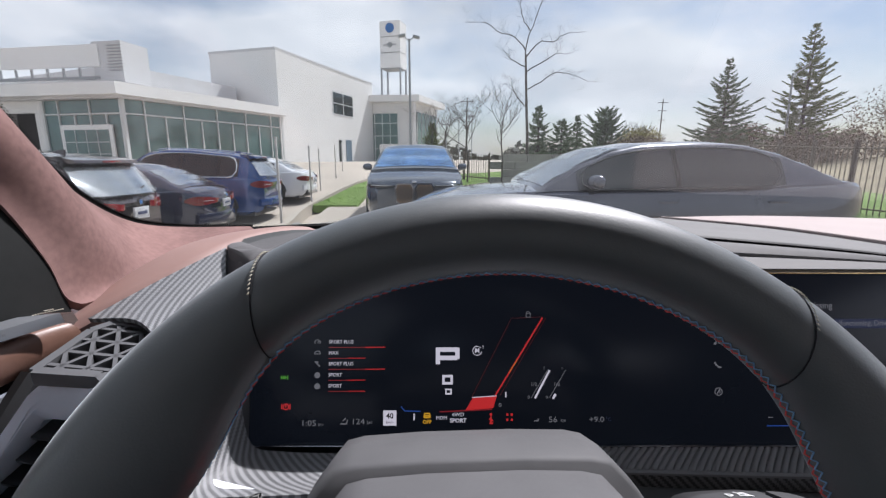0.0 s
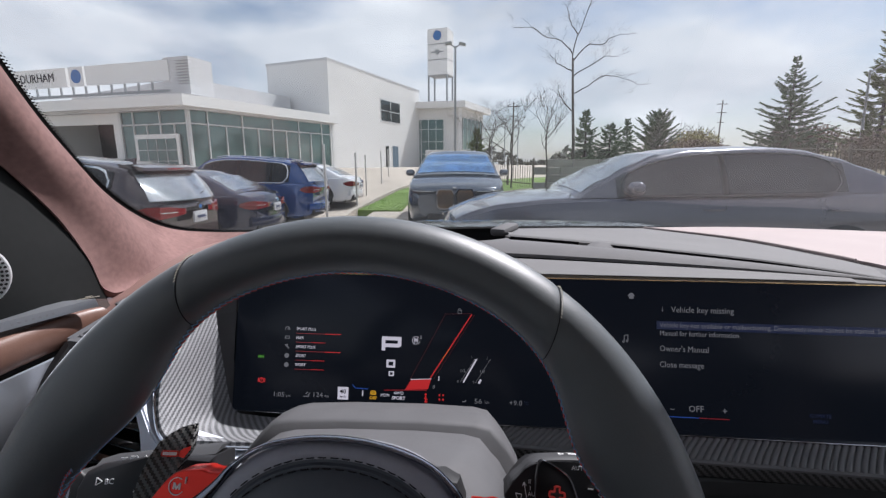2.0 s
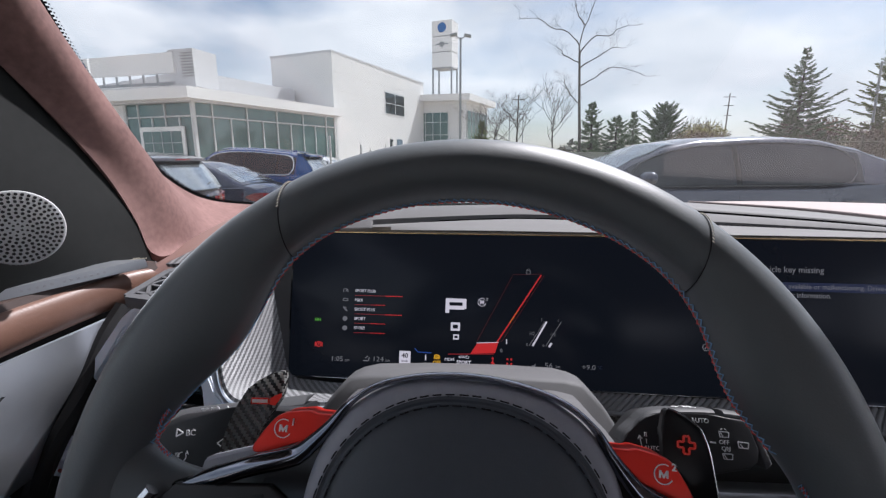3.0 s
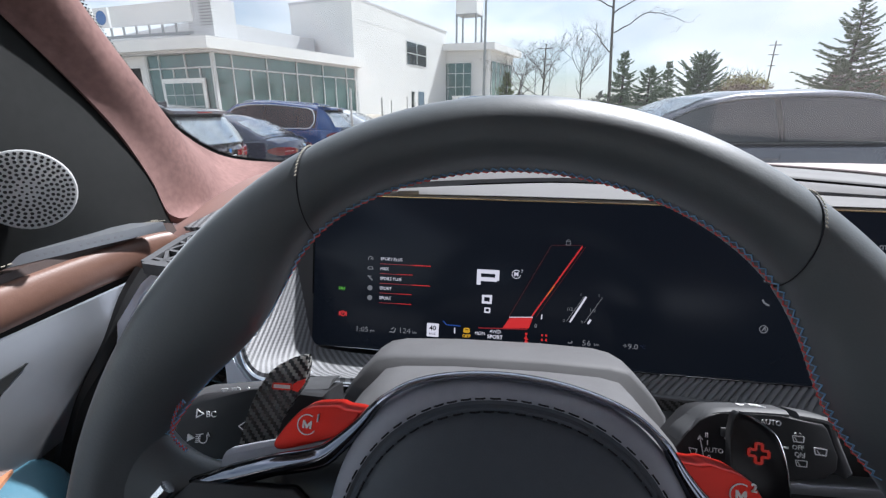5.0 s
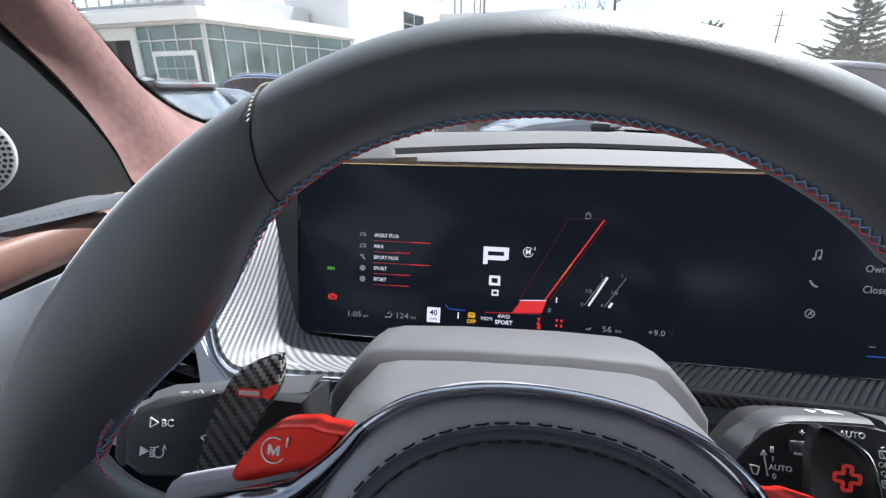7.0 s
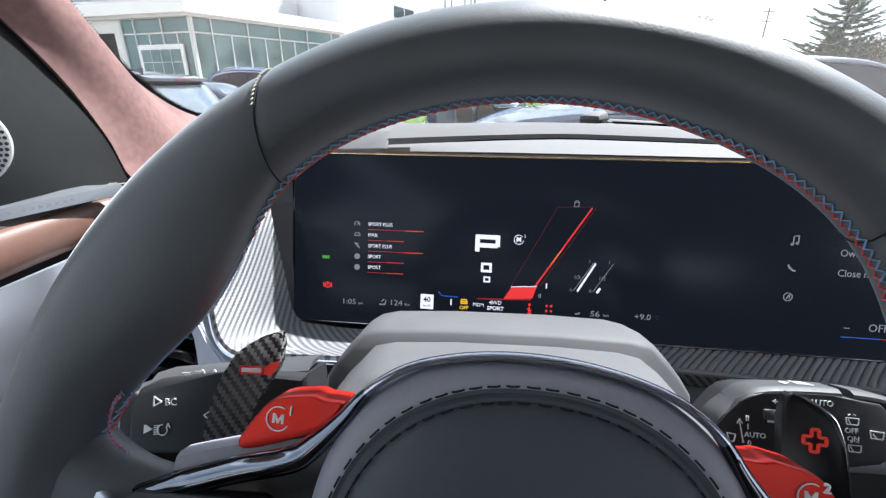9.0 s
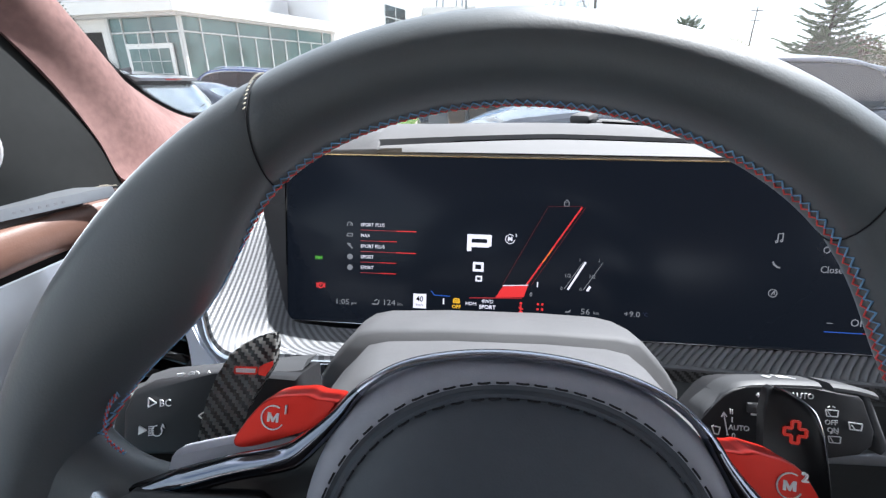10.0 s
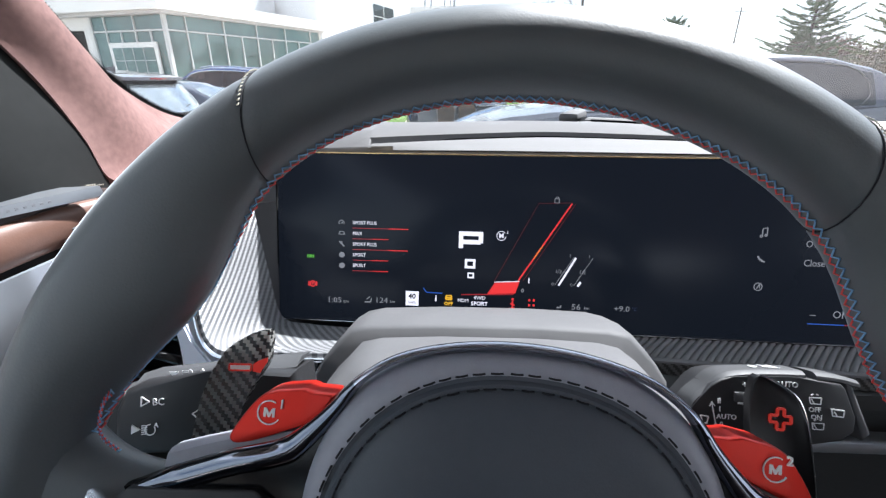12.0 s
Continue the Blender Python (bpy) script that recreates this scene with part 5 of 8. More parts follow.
CELL = 0.0165
for fam in range(3):
    a = radians(60 * fam)
    d, nrm = Vector((math.cos(a), math.sin(a))), Vector((-math.sin(a), math.cos(a)))
    for k in range(-12, 13):
        run = []
        for j in range(-60, 61):
            p = Vector((0.04, 0.005)) + nrm * (k * CELL * 0.866) + d * (j * 0.002)
            if inside(p):
                run.append(p)
            elif len(run) > 1:
                bar2(bm, run[0], run[-1], 0.0026, -0.010, 0.010)
                run = []
            else:
                run = []
for p, q in zip(OUT, OUT[1:] + OUT[:1]):
    bar2(bm, p, q, 0.006, -0.010, 0.0105)
lat = part("lattice", bm, M["grille_grey"], grille, "grey triangular lattice", smooth=False)
lat.data.transform(GR)
for o in dash.children_recursive:
    o.data.transform(root_matrix(dash).inverted())
# side air vent in an aluminium frame
vent = thing("side_air_vent", "black louvred air vent in a brushed aluminium frame", "air vent", Matrix.Translation((-0.27, 0.14, 1.10)))


def vent_point(x, z, off=0.0):
    """A place on the slanting face of the vent."""
    return Vector((x, 0.158 - 0.30 * (x + 0.30) + 0.28 * (z - 1.19) - off, z))


outer = [(-0.3100, 1.2130), (-0.3000, 1.2210), (-0.2880, 1.2235), (-0.2480, 1.2270), (-0.2355, 1.2245), (-0.2236, 1.2080), (-0.2120, 1.1850), (-0.2020, 1.1700), (-0.1880, 1.1590), (-0.1200, 1.1570), (-0.1200, 1.1150), (-0.2000, 1.0930), (-0.3160, 1.0770), (-0.4000, 1.0620), (-0.3900, 1.0950), (-0.3700, 1.1320), (-0.3440, 1.1680)]
middle = [(-0.3060, 1.2040), (-0.2980, 1.2110), (-0.2870, 1.2130), (-0.2500, 1.2165), (-0.2400, 1.2130), (-0.2310, 1.2000), (-0.2210, 1.1830), (-0.2150, 1.1690), (-0.2130, 1.1590), (-0.2110, 1.1450), (-0.2110, 1.1250), (-0.2220, 1.1020), (-0.3160, 1.0900), (-0.3800, 1.0820), (-0.3740, 1.1000), (-0.3560, 1.1330), (-0.3320, 1.1680)]
inner = [(-0.3060, 1.1900), (-0.2980, 1.1915), (-0.2870, 1.1930), (-0.2520, 1.1970), (-0.2420, 1.1950), (-0.2350, 1.1880), (-0.2270, 1.1760), (-0.2210, 1.1650), (-0.2190, 1.1560), (-0.2170, 1.1440), (-0.2170, 1.1250), (-0.2280, 1.1110), (-0.3137, 1.1020), (-0.3630, 1.0945), (-0.3600, 1.1020), (-0.3430, 1.1400), (-0.3240, 1.1660)]
bm = bmesh.new()
o_f = [bm.verts.new(vent_point(x, z, 0.004)) for x, z in outer]
m_f = [bm.verts.new(vent_point(x, z, 0.004)) for x, z in middle]
i_f = [bm.verts.new(vent_point(x, z, -0.010)) for x, z in inner]
o_b = [bm.verts.new(vent_point(x, z, -0.03)) for x, z in outer]
i_b = [bm.verts.new(vent_point(x, z, -0.04)) for x, z in inner]
n = len(outer)
for i in range(n):
    j = (i + 1) % n
    bm.faces.new((o_f[i], o_f[j], m_f[j], m_f[i]))
    bm.faces.new((m_f[i], m_f[j], i_f[j], i_f[i]))
    bm.faces.new((o_b[i], o_b[j], o_f[j], o_f[i]))
    bm.faces.new((i_f[i], i_f[j], i_b[j], i_b[i]))
rims = (set(o_f), set(m_f), set(i_f))
bmesh.ops.bevel(bm, geom=[e for e in bm.edges if any(e.verts[0] in q and e.verts[1] in q for q in rims)], offset=0.0016, segments=2, affect="EDGES")
part("frame", bm, M["silver"], vent, "brushed aluminium surround", world_space=True)
bm = bmesh.new()
bm.faces.new([bm.verts.new(vent_point(x, z, -0.038)) for x, z in inner])
bmesh.ops.solidify(bm, geom=list(bm.faces), thickness=0.004)
part("duct", bm, M["black_plastic"], vent, world_space=True)
for k in range(5):
    z = 1.182 - 0.0172 * k
    sl = 0.008 + 0.0125 * k
    a, b = vent_point(-0.304 - sl, z, -0.014), vent_point(-0.221, z, -0.014)
    c = (a + b) / 2
    d = (b - a)
    part("slat", boxed(c, (d.length, 0.018, 0.0035), 0.001, Euler((radians(18), 0, math.atan2(d.y, d.x))).to_matrix()), M["gloss_black"], vent, world_space=True)
part("red_reflector", boxed(vent_point(-0.348, 1.0775, 0.0045), (0.056, 0.004, 0.003), 0.0005, Euler((0, -0.17, -0.29)).to_matrix()), M["red"], vent, world_space=True)

# ---- door ----
door = thing("driver_door", "driver's door with copper leather roll, aluminium panel and blue armrest", "car door", Matrix.Translation((-0.40, -0.2, 0.5)))
line = smooth_row([(-0.331, 0.240, 1.226), (-0.340, 0.214, 1.2265), (-0.358, 0.160, 1.2210), (-0.376, 0.090, 1.2130), (-0.392, 0.0, 1.2040), (-0.41, -0.15, 1.190), (-0.43, -0.60, 1.17), (-0.43, -1.1, 1.17)], 40)
rows = []
for i, p in enumerate(line):
    g = min(1.0, 0.35 + i / 3.0)
    rows.append([p + Vector((0.010 * g * math.cos(k), 0.006 * g * math.cos(k), (0.0140 + 0.004 * min(1, i / 20)) * g * math.sin(k))) for k in (2 * math.pi * j / 18 for j in range(18))])
part("leather_roll", loft(rows), M["copper"], door, "glossy copper brown leather roll", world_space=True)
line2 = [p + Vector((-0.010, 0.0, 0.016 + 0.004 * min(1, i / 20))) for i, p in enumerate(line)]
rows = [[p + Vector((0.012, 0.004, -0.006)), p + Vector((0.008, 0.004, 0.004)), p + Vector((-0.03, -0.012, 0.009)), p + Vector((-0.03, -0.012, -0.01))] for p in line2]
part("upper_roll", loft(rows), material("dark_brown_leather", (0.055, 0.035, 0.03), 0.5, bump=0.3, bump_scale=700), door, "dark brown leather top", world_space=True)
bm = bmesh.new()
for row_off in (0.002, -0.006):
    for i in range(0, 22):
        for q in (0.0, 0.33, 0.66):
            a = line2[i].lerp(line2[i + 1], q) + Vector((row_off, 0.002, 0.0075))
            b = line2[i].lerp(line2[i + 1], q + 0.2) + Vector((row_off, 0.002, 0.0078))
            tube([a, b], 0.0005, 5, bm)
part("roll_stitching", bm, M["stitch_pale"], door, world_space=True)
# black sail panel with speaker; its upper part also stands for the pillar's shaded back
part("sail_panel", patch([[(-0.347, 0.262, 1.232), (-0.353, 0.253, 1.290), (-0.368, 0.226, 1.350), (-0.380, 0.166, 1.430), (-0.395, 0.060, 1.520)], [(-0.350, 0.205, 1.244), (-0.360, 0.18, 1.29), (-0.370, 0.15, 1.345), (-0.385, 0.09, 1.42), (-0.40, 0.0, 1.50)],
                                 [(-0.376, 0.130, 1.238), (-0.372, 0.11, 1.29), (-0.380, 0.08, 1.34), (-0.395, 0.03, 1.40), (-0.405, -0.04, 1.47)], [(-0.40, 0.04, 1.232), (-0.395, 0.02, 1.28), (-0.397, 0.0, 1.33), (-0.405, -0.03, 1.38), (-0.41, -0.08, 1.44)]], 16, 16, 0.006),
            material("deep_black_plastic", (0.008, 0.009, 0.009), 0.75, spec=0.25, bump=0.2, bump_scale=1500), door, "matt black sail panel, also standing for the shaded pillar back", world_space=True)
TW_AT = Vector((-0.3585, 0.136, 1.2985)) + Vector((0.72, -0.69, 0.08)) * 0.005
TW = look(TW_AT, TW_AT - Vector((0.72, -0.69, 0.08)))
tweeter = part("tweeter", loft([[(r * math.cos(q), r * math.sin(q), z) for q in (2 * math.pi * j / 40 for j in range(40))] for r, z in ((0.0290, -0.004), (0.0290, 0.002), (0.0282, 0.004), (0.020, 0.0050), (0.008, 0.0055), (0.0008, 0.0056))]), M["tweeter"], door, "round silver perforated speaker cover")
tweeter.data.transform(root_matrix(door).inverted() @ TW)
bm = bmesh.new()
for ring in range(1, 10):
    r = 0.0029 * ring
    m_ = max(6, int(6.2 * ring * 0.80))
    for k in range(m_):
        q = 2 * math.pi * (k + 0.35 * ring * ring) / m_
        bmesh.ops.create_circle(bm, cap_ends=True, radius=0.00118 if ring > 2 else 0.0009, segments=8, matrix=Matrix.Translation((r * math.cos(q), r * math.sin(q), 0.0062 - (0.00006 * (r * 1000 - 8) if r < 0.02 else 0.0007 + 0.00013 * (r * 1000 - 20)))))
bmesh.ops.solidify(bm, geom=list(bm.faces), thickness=0.0008)
holes = part("speaker_holes", bm, M["black_plastic"], tweeter, smooth=False)
holes.data.transform(root_matrix(door).inverted() @ TW)
a, b = Vector((-0.334, 0.2135, 1.2500)), Vector((-0.392, 0.110, 1.2445))
d = b - a
bm = loft([[p + Vector((0.012, 0.007, -0.0042)), p + Vector((0.0105, 0.006, 0.0040)), p + Vector((-0.012, -0.006, 0.0050)), p + Vector((-0.012, -0.006, -0.0042))] for p in (a, a.lerp(b, 0.5), b, b + Vector((-0.020, -0.03, -0.006)))])
bar = part("speaker_bar", bm, M["alu"], door, "brushed aluminium bar under the speaker", world_space=True)
for k in range(12):
    c = a.lerp(b, 0.30 + 0.042 * k + (0.03 if k > 6 else 0)) + Vector((0.0108, 0.0064, -0.0002))
    part("plain_bar", boxed(c, (0.0012, 0.0018, 0.0020), 0.0, Euler((0, 0, math.atan2(d.y, d.x) + math.pi / 2)).to_matrix()), M["alu_dark"], bar, world_space=True)
# aluminium panel and armrest
part("aluminium_panel", patch([[(-0.3385, 0.187, 1.2050), (-0.372, 0.080, 1.192), (-0.405, -0.06, 1.176), (-0.43, -0.5, 1.16)], [(-0.345, 0.158, 1.165), (-0.368, 0.07, 1.155), (-0.402, -0.05, 1.145), (-0.43, -0.5, 1.13)],
                               [(-0.362, 0.135, 1.125), (-0.366, 0.07, 1.118), (-0.398, -0.04, 1.112), (-0.43, -0.5, 1.10)], [(-0.372, 0.118, 1.085), (-0.376, 0.06, 1.082), (-0.40, -0.03, 1.08), (-0.43, -0.5, 1.07)]], 24, 16, 0.006), M["alu"], door, "satin aluminium door panel", world_space=True)
part("panel_gap", tube(smooth_row([(-0.333, 0.198, 1.212), (-0.340, 0.175, 1.185), (-0.352, 0.150, 1.14), (-0.372, 0.132, 1.09), (-0.385, 0.12, 1.05)], 16), 0.009, 8), M["black_plastic"], door, world_space=True)
part("seat_switch", prism([(-0.365, 0.106), (-0.368, 0.060), (-0.385, 0.035), (-0.392, 0.02), (-0.39, 0.05)], 1.14, 1.143), M["black_plastic"], door, world_space=True)
bm = loft([[(-0.3585, 0.101, 1.172), (-0.3625, 0.101, 1.1715), (-0.3645, 0.1, 1.170)], [(-0.362, 0.070, 1.168), (-0.366, 0.07, 1.15), (-0.367, 0.068, 1.130)], [(-0.378, 0.02, 1.158), (-0.379, 0.02, 1.135), (-0.380, 0.02, 1.112)], [(-0.395, -0.04, 1.145), (-0.395, -0.04, 1.12), (-0.396, -0.04, 1.10)]], closed=True)
part("switch_plate", bm, M["black_soft"], door, "black switch plate", world_space=True)
part("armrest", loft([[Vector((xr, y, 1.062)) + Vector((-0.055 + 0.055 * math.cos(k), 0, 0.030 * g * math.sin(k))) for k in (math.pi * j / 14 - 0.6 for j in range(18))] for y, xr, g in ((0.104, -0.362, 0.5), (0.100, -0.350, 0.85), (0.090, -0.338, 1.0), (0.06, -0.319, 1.0), (0.03, -0.306, 1.0), (-0.5, -0.30, 1.0))]), M["blue_leather"], door, "petrol blue leather armrest", world_space=True)
part("tan_inset", loft([[(-0.370, 0.077, 1.0935), (-0.395, 0.081, 1.0935), (-0.395, 0.081, 1.06), (-0.370, 0.077, 1.06)], [(-0.357, 0.050, 1.0945), (-0.40, 0.050, 1.0945), (-0.40, 0.05, 1.06), (-0.357, 0.05, 1.06)], [(-0.350, -0.05, 1.0945), (-0.41, -0.05, 1.0945), (-0.41, -0.05, 1.06), (-0.350, -0.05, 1.06)]]), M["tan"], door, "tan grab inset", world_space=True)
part("door_front", boxed((-0.455, 0.34, 0.83), (0.04, 0.56, 0.78), 0.01), M["black_soft"], door, world_space=True)
part("door_card", boxed((-0.455, -0.45, 0.78), (0.04, 1.10, 0.62), 0.01), M["black_soft"], door, world_space=True)
side_glass = part("side_glass", boxed((-0.47, -0.42, 1.36), (0.005, 0.98, 0.34), 0.001, Euler((0, radians(18), 0)).to_matrix()), M["side_glass"], door, world_space=True)
side_glass.visible_shadow = False

# ---- pillar ----
pillar = thing("windscreen_pillar", "rosy suede covered windscreen pillar with black dotted glass edge", "pillar trim", Matrix.Translation((-0.38, 0.35, 1.22)))
front = [(-0.375, 0.135, 1.600), (-0.400, 0.205, 1.520), (-0.420, 0.285, 1.430), (-0.430, 0.360, 1.356), (-0.430, 0.420, 1.312), (-0.416, 0.475, 1.283), (-0.375, 0.520, 1.270), (-0.30, 0.560, 1.264)]
rear = [(-0.385, 0.030, 1.560), (-0.392, 0.100, 1.500), (-0.384, 0.166, 1.430), (-0.371, 0.226, 1.350), (-0.360, 0.250, 1.290), (-0.352, 0.262, 1.245), (-0.325, 0.300, 1.240), (-0.235, 0.440, 1.280)]
mid = [tuple((Vector(f) * 0.5 + Vector(r) * 0.5) + Vector((0.040, -0.012, 0.0)) * s + Vector((0, 0, dz_))) for f, r, s, dz_ in zip(front, rear, (1, 1, 1, 1, 0.9, 0.6, 0.3, 0.0), (0, 0, 0, -0.004, -0.012, -0.014, -0.012, -0.004))]
part("suede_cover", patch([front, mid, rear], 40, 14, 0.008), M["pink"], pillar, "rosy suede pillar cover", world_space=True)
fr = smooth_row(front, 60)
rows = [[p + Vector((-0.001, 0.002, 0.0)), p + Vector((-0.0010, 0.0155, 0.0075)), p + Vector((-0.0030, 0.0170, 0.004)), p + Vector((-0.003, 0.004, -0.004))] for p in fr]
part("glass_border", loft(rows), M["deep_black"], pillar, "black glass border", world_space=True)
bm = bmesh.new()
fr2 = smooth_row(front, 420)
for i, p in enumerate(fr2):
    for r_, rad in ((0, 0.0010), (1, 0.0006)):
        if (i + r_) % 2 == 0:
            q = p + Vector((-0.0004 + 0.0008 * r_, 0.0161 + 0.0020 * r_, 0.0079 + 0.0012 * r_))
            bmesh.ops.create_cube(bm, size=rad * 1.6, matrix=Matrix.Translation(q))
part("border_dots", bm, M["deep_black"], pillar, world_space=True, smooth=False)

# ---- windscreen, bonnet and cabin shell ----
def glass_row(v_):
    """Row of the windscreen, v_ 0 at the foot, 1 at the header."""
    out = []
    for i in range(25):
        x = -0.52 + 1.78 * i / 24
        c = (x - 0.37) / 0.89
        y = 0.80 - 0.22 * c * c - 0.72 * v_ + 0.06 * v_ * (1 - c * c)
        z = 1.215 + 0.47 * v_ + 0.03 * math.sin(math.pi * v_)
        out.append((x, y, z))
    return out


bm = loft([glass_row(k / 12) for k in range(13)], closed=False)
bm.normal_update()
bmesh.ops.solidify(bm, geom=list(bm.faces), thickness=0.005)
ws = whole("windscreen", bm, M["windscreen"], "clear curved car windscreen reflecting the dashboard", "windscreen", "structure")
ws.visible_shadow = False
foot = smooth_row([(-0.46, 0.50, 1.262), (-0.36, 0.55, 1.264), (-0.15, 0.63, 1.262), (0.10, 0.685, 1.260), (0.37, 0.70, 1.260), (0.7, 0.685, 1.256), (1.15, 0.60, 1.245)], 40)
bm = loft([[p + Vector((0, 0.012, 0.004)), p + Vector((0, 0.0, 0.002)), p + Vector((0, -0.003, -0.018)), p + Vector((0, 0.02, -0.018))] for p in foot])
whole("windscreen_foot", bm, M["deep_black"], "black border along the windscreen foot", "windscreen border", "structure")
bm = loft([[p + Vector((0, -0.004, -0.006)), p + Vector((0, -0.02, -0.05)), p + Vector((0, -0.06, -0.095)), p + Vector((0, -0.26, -0.10)), p + Vector((0, -0.26, -0.13)), p + Vector((0, 0.0, -0.13))] for p in foot])
whole("scuttle_trough", bm, M["deep_black"], "black trough between dashboard and windscreen", "trough", "structure")
rows = []
for i in range(25):
    x = -0.62 + 1.98 * i / 24
    c = (x - 0.37) / 0.99
    row = []
    for j in range(15):
        v_ = j / 14
        y = 0.72 + 1.36 * v_ - 0.26 * c * c * (0.4 + 0.6 * v_)
        z = 1.057 + 0.069 * v_ - 0.02 * v_ ** 9 - 0.024 * abs(c) ** 2.6 + 0.014 * math.exp(-((abs(c) - 0.52) / 0.10) ** 2) * (1 - 0.3 * v_)
        row.append((x, y, z))
    rows.append(row)
bm = loft(rows, closed=False)
bmesh.ops.solidify(bm, geom=list(bm.faces), thickness=0.012)
bonnet = thing("bonnet", "glossy blue-black bonnet of the car seen over the dashboard", "car bonnet", Matrix.Translation((0.37, 1.4, 1.0)))
part("panel", bm, M["hood_paint"], bonnet, world_space=True)
part("front_end", loft([[(x, 2.06 - 0.26 * ((x - 0.37) / 0.99) ** 2 * 1.0 + o, z) for o, z in ((0, 1.085 - 0.05 * abs((x - 0.37) / 0.99) ** 2.6), (0.10, 1.0), (0.16, 0.7), (0.10, 0.3), (-0.3, 0.3), (-0.3, 0.9))] for x in [-0.60 + 0.097 * i for i in range(21)]]), M["hood_paint"], bonnet, world_space=True)
for s in (-1, 1):
    part("wing", boxed((0.37 + s * 1.0, 1.2, 0.72), (0.10, 1.7, 0.72), 0.05), M["hood_paint"], bonnet, world_space=True)
shell = thing("cabin_shell", "dark fabric lined cabin shell closing the car interior", "car cabin", Matrix.Translation((0.37, -0.8, 0.4)), kind="structure")
part("roof_lining", loft([[(x, y, 1.70 - 0.05 * ((x - 0.37) / 0.8) ** 2 + dz_) for y, dz_ in ((0.11, 0.0), (-0.5, 0.03), (-1.6, 0.02), (-2.4, -0.10), (-2.4, -0.05), (-1.6, 0.08), (-0.5, 0.09), (0.11, 0.03))] for x in [-0.46 + 0.166 * i for i in range(11)]]), M["lining"], shell, world_space=True)
part("cabin_floor", boxed((0.37, -0.9, 0.42), (1.7, 3.0, 0.05)), M["black_soft"], shell, world_space=True)
part("rear_wall", boxed((0.37, -2.42, 0.79), (1.7, 0.06, 0.82)), M["lining"], shell, world_space=True)
part("bulkhead", boxed((0.37, 0.62, 0.80), (1.7, 0.05, 0.75)), M["black_soft"], shell, world_space=True)
part("far_door", boxed((1.22, -0.75, 0.80), (0.06, 3.2, 0.76)), M["black_soft"], shell, world_space=True)
part("near_rear_door", boxed((-0.48, -1.75, 0.80), (0.06, 1.4, 0.76)), M["black_soft"], shell, world_space=True)
for x, y in ((1.17, -0.75), (-0.45, -0.98), (1.17, -2.1), (-0.45, -2.1)):
    part("door_post", boxed((x, y, 1.42), (0.06, 0.16, 0.56), 0.01), M["lining"], shell, world_space=True)
part("far_pillar", tube([(1.20, 0.66, 1.18), (1.17, 0.42, 1.40), (1.10, 0.10, 1.70)], 0.045, 10), M["pink"], shell, world_space=True)
for x in (-0.45, 1.17):
    part("roof_rail", boxed((x, -1.15, 1.665), (0.06, 2.5, 0.07), 0.01), M["lining"], shell, world_space=True)
# unseen seat backs, added to darken reflections in the wheel and display
for x in (-0.02, 0.76):
    part("seat_back", loft([[(x + w * cx_, y + 0.09 * cy_, z) for cx_, cy_ in ((-1, -0.6), (-0.8, 1), (-0.4, 0.7), (0.4, 0.7), (0.8, 1), (1, -0.6), (0.7, -1), (-0.7, -1))] for z, y, w in ((0.62, -0.42, 0.25), (0.85, -0.50, 0.27), (1.10, -0.60, 0.26), (1.26, -0.66, 0.21), (1.30, -0.68, 0.14), (1.36, -0.70, 0.13), (1.50, -0.72, 0.12), (1.53, -0.72, 0.09))]), M["seat_brown"], shell, world_space=True)
mirror = thing("rear_view_mirror", "black rear-view mirror housing at the windscreen header", "car mirror", Matrix.Translation((0.415, 0.14, 1.555)))
part("housing", boxed((0, 0, 0), (0.24, 0.03, 0.07), 0.012), M["black_plastic"], mirror)
part("mirror_foot", boxed((0, 0.02, 0.075), (0.05, 0.05, 0.10), 0.01), M["black_plastic"], mirror)

# ---- outdoor materials ----
M["asphalt"] = material("pale_worn_asphalt", (0.44, 0.385, 0.325), 0.9, var=0.18, scale=0.6, bump=0.4, bump_scale=60, coord="Object")
M["concrete"] = material("concrete", (0.41, 0.365, 0.31), 0.9, var=0.12, scale=1.2, bump=0.3, bump_scale=80)
M["grass"] = material("lawn_soil", (0.14, 0.22, 0.045), 0.95, var=0.25, scale=1.5, bump=0.6, bump_scale=90)
M["blade"] = material("grass_blade", (0.17, 0.30, 0.05), 0.8, var=0.25, scale=3)
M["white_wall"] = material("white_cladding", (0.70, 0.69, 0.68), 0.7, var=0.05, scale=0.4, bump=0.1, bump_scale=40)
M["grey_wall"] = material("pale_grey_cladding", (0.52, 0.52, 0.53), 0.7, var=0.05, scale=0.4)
M["fascia"] = material("white_fascia", (0.74, 0.73, 0.72), 0.6, var=0.04, scale=0.5)
M["window"] = material("dark_window_glass", (0.012, 0.022, 0.026), 0.06, var=0.2, scale=0.5, spec=0.6)
M["green_glass"] = material("green_showroom_glass", (0.10, 0.165, 0.16), 0.06, metal=0.2, var=0.3, scale=0.25, spec=0.8)
M["mullion"] = material("pale_mullion", (0.55, 0.56, 0.56), 0.5, var=0.04)
# near-black colour stands for the shade inside the showroom and bay
M["unlit_room"] = material("unlit_interior", (0.05, 0.045, 0.045), 0.9)
M["steel"] = material("grey_steel", (0.30, 0.31, 0.32), 0.5, metal=0.4, var=0.06)
M["iron"] = material("black_iron", (0.11, 0.088, 0.07), 0.6, var=0.1)
M["stone"] = material("grey_stone_block", (0.25, 0.24, 0.23), 0.9, var=0.16, scale=2.5, bump=0.6, bump_scale=25, rand=0.15)
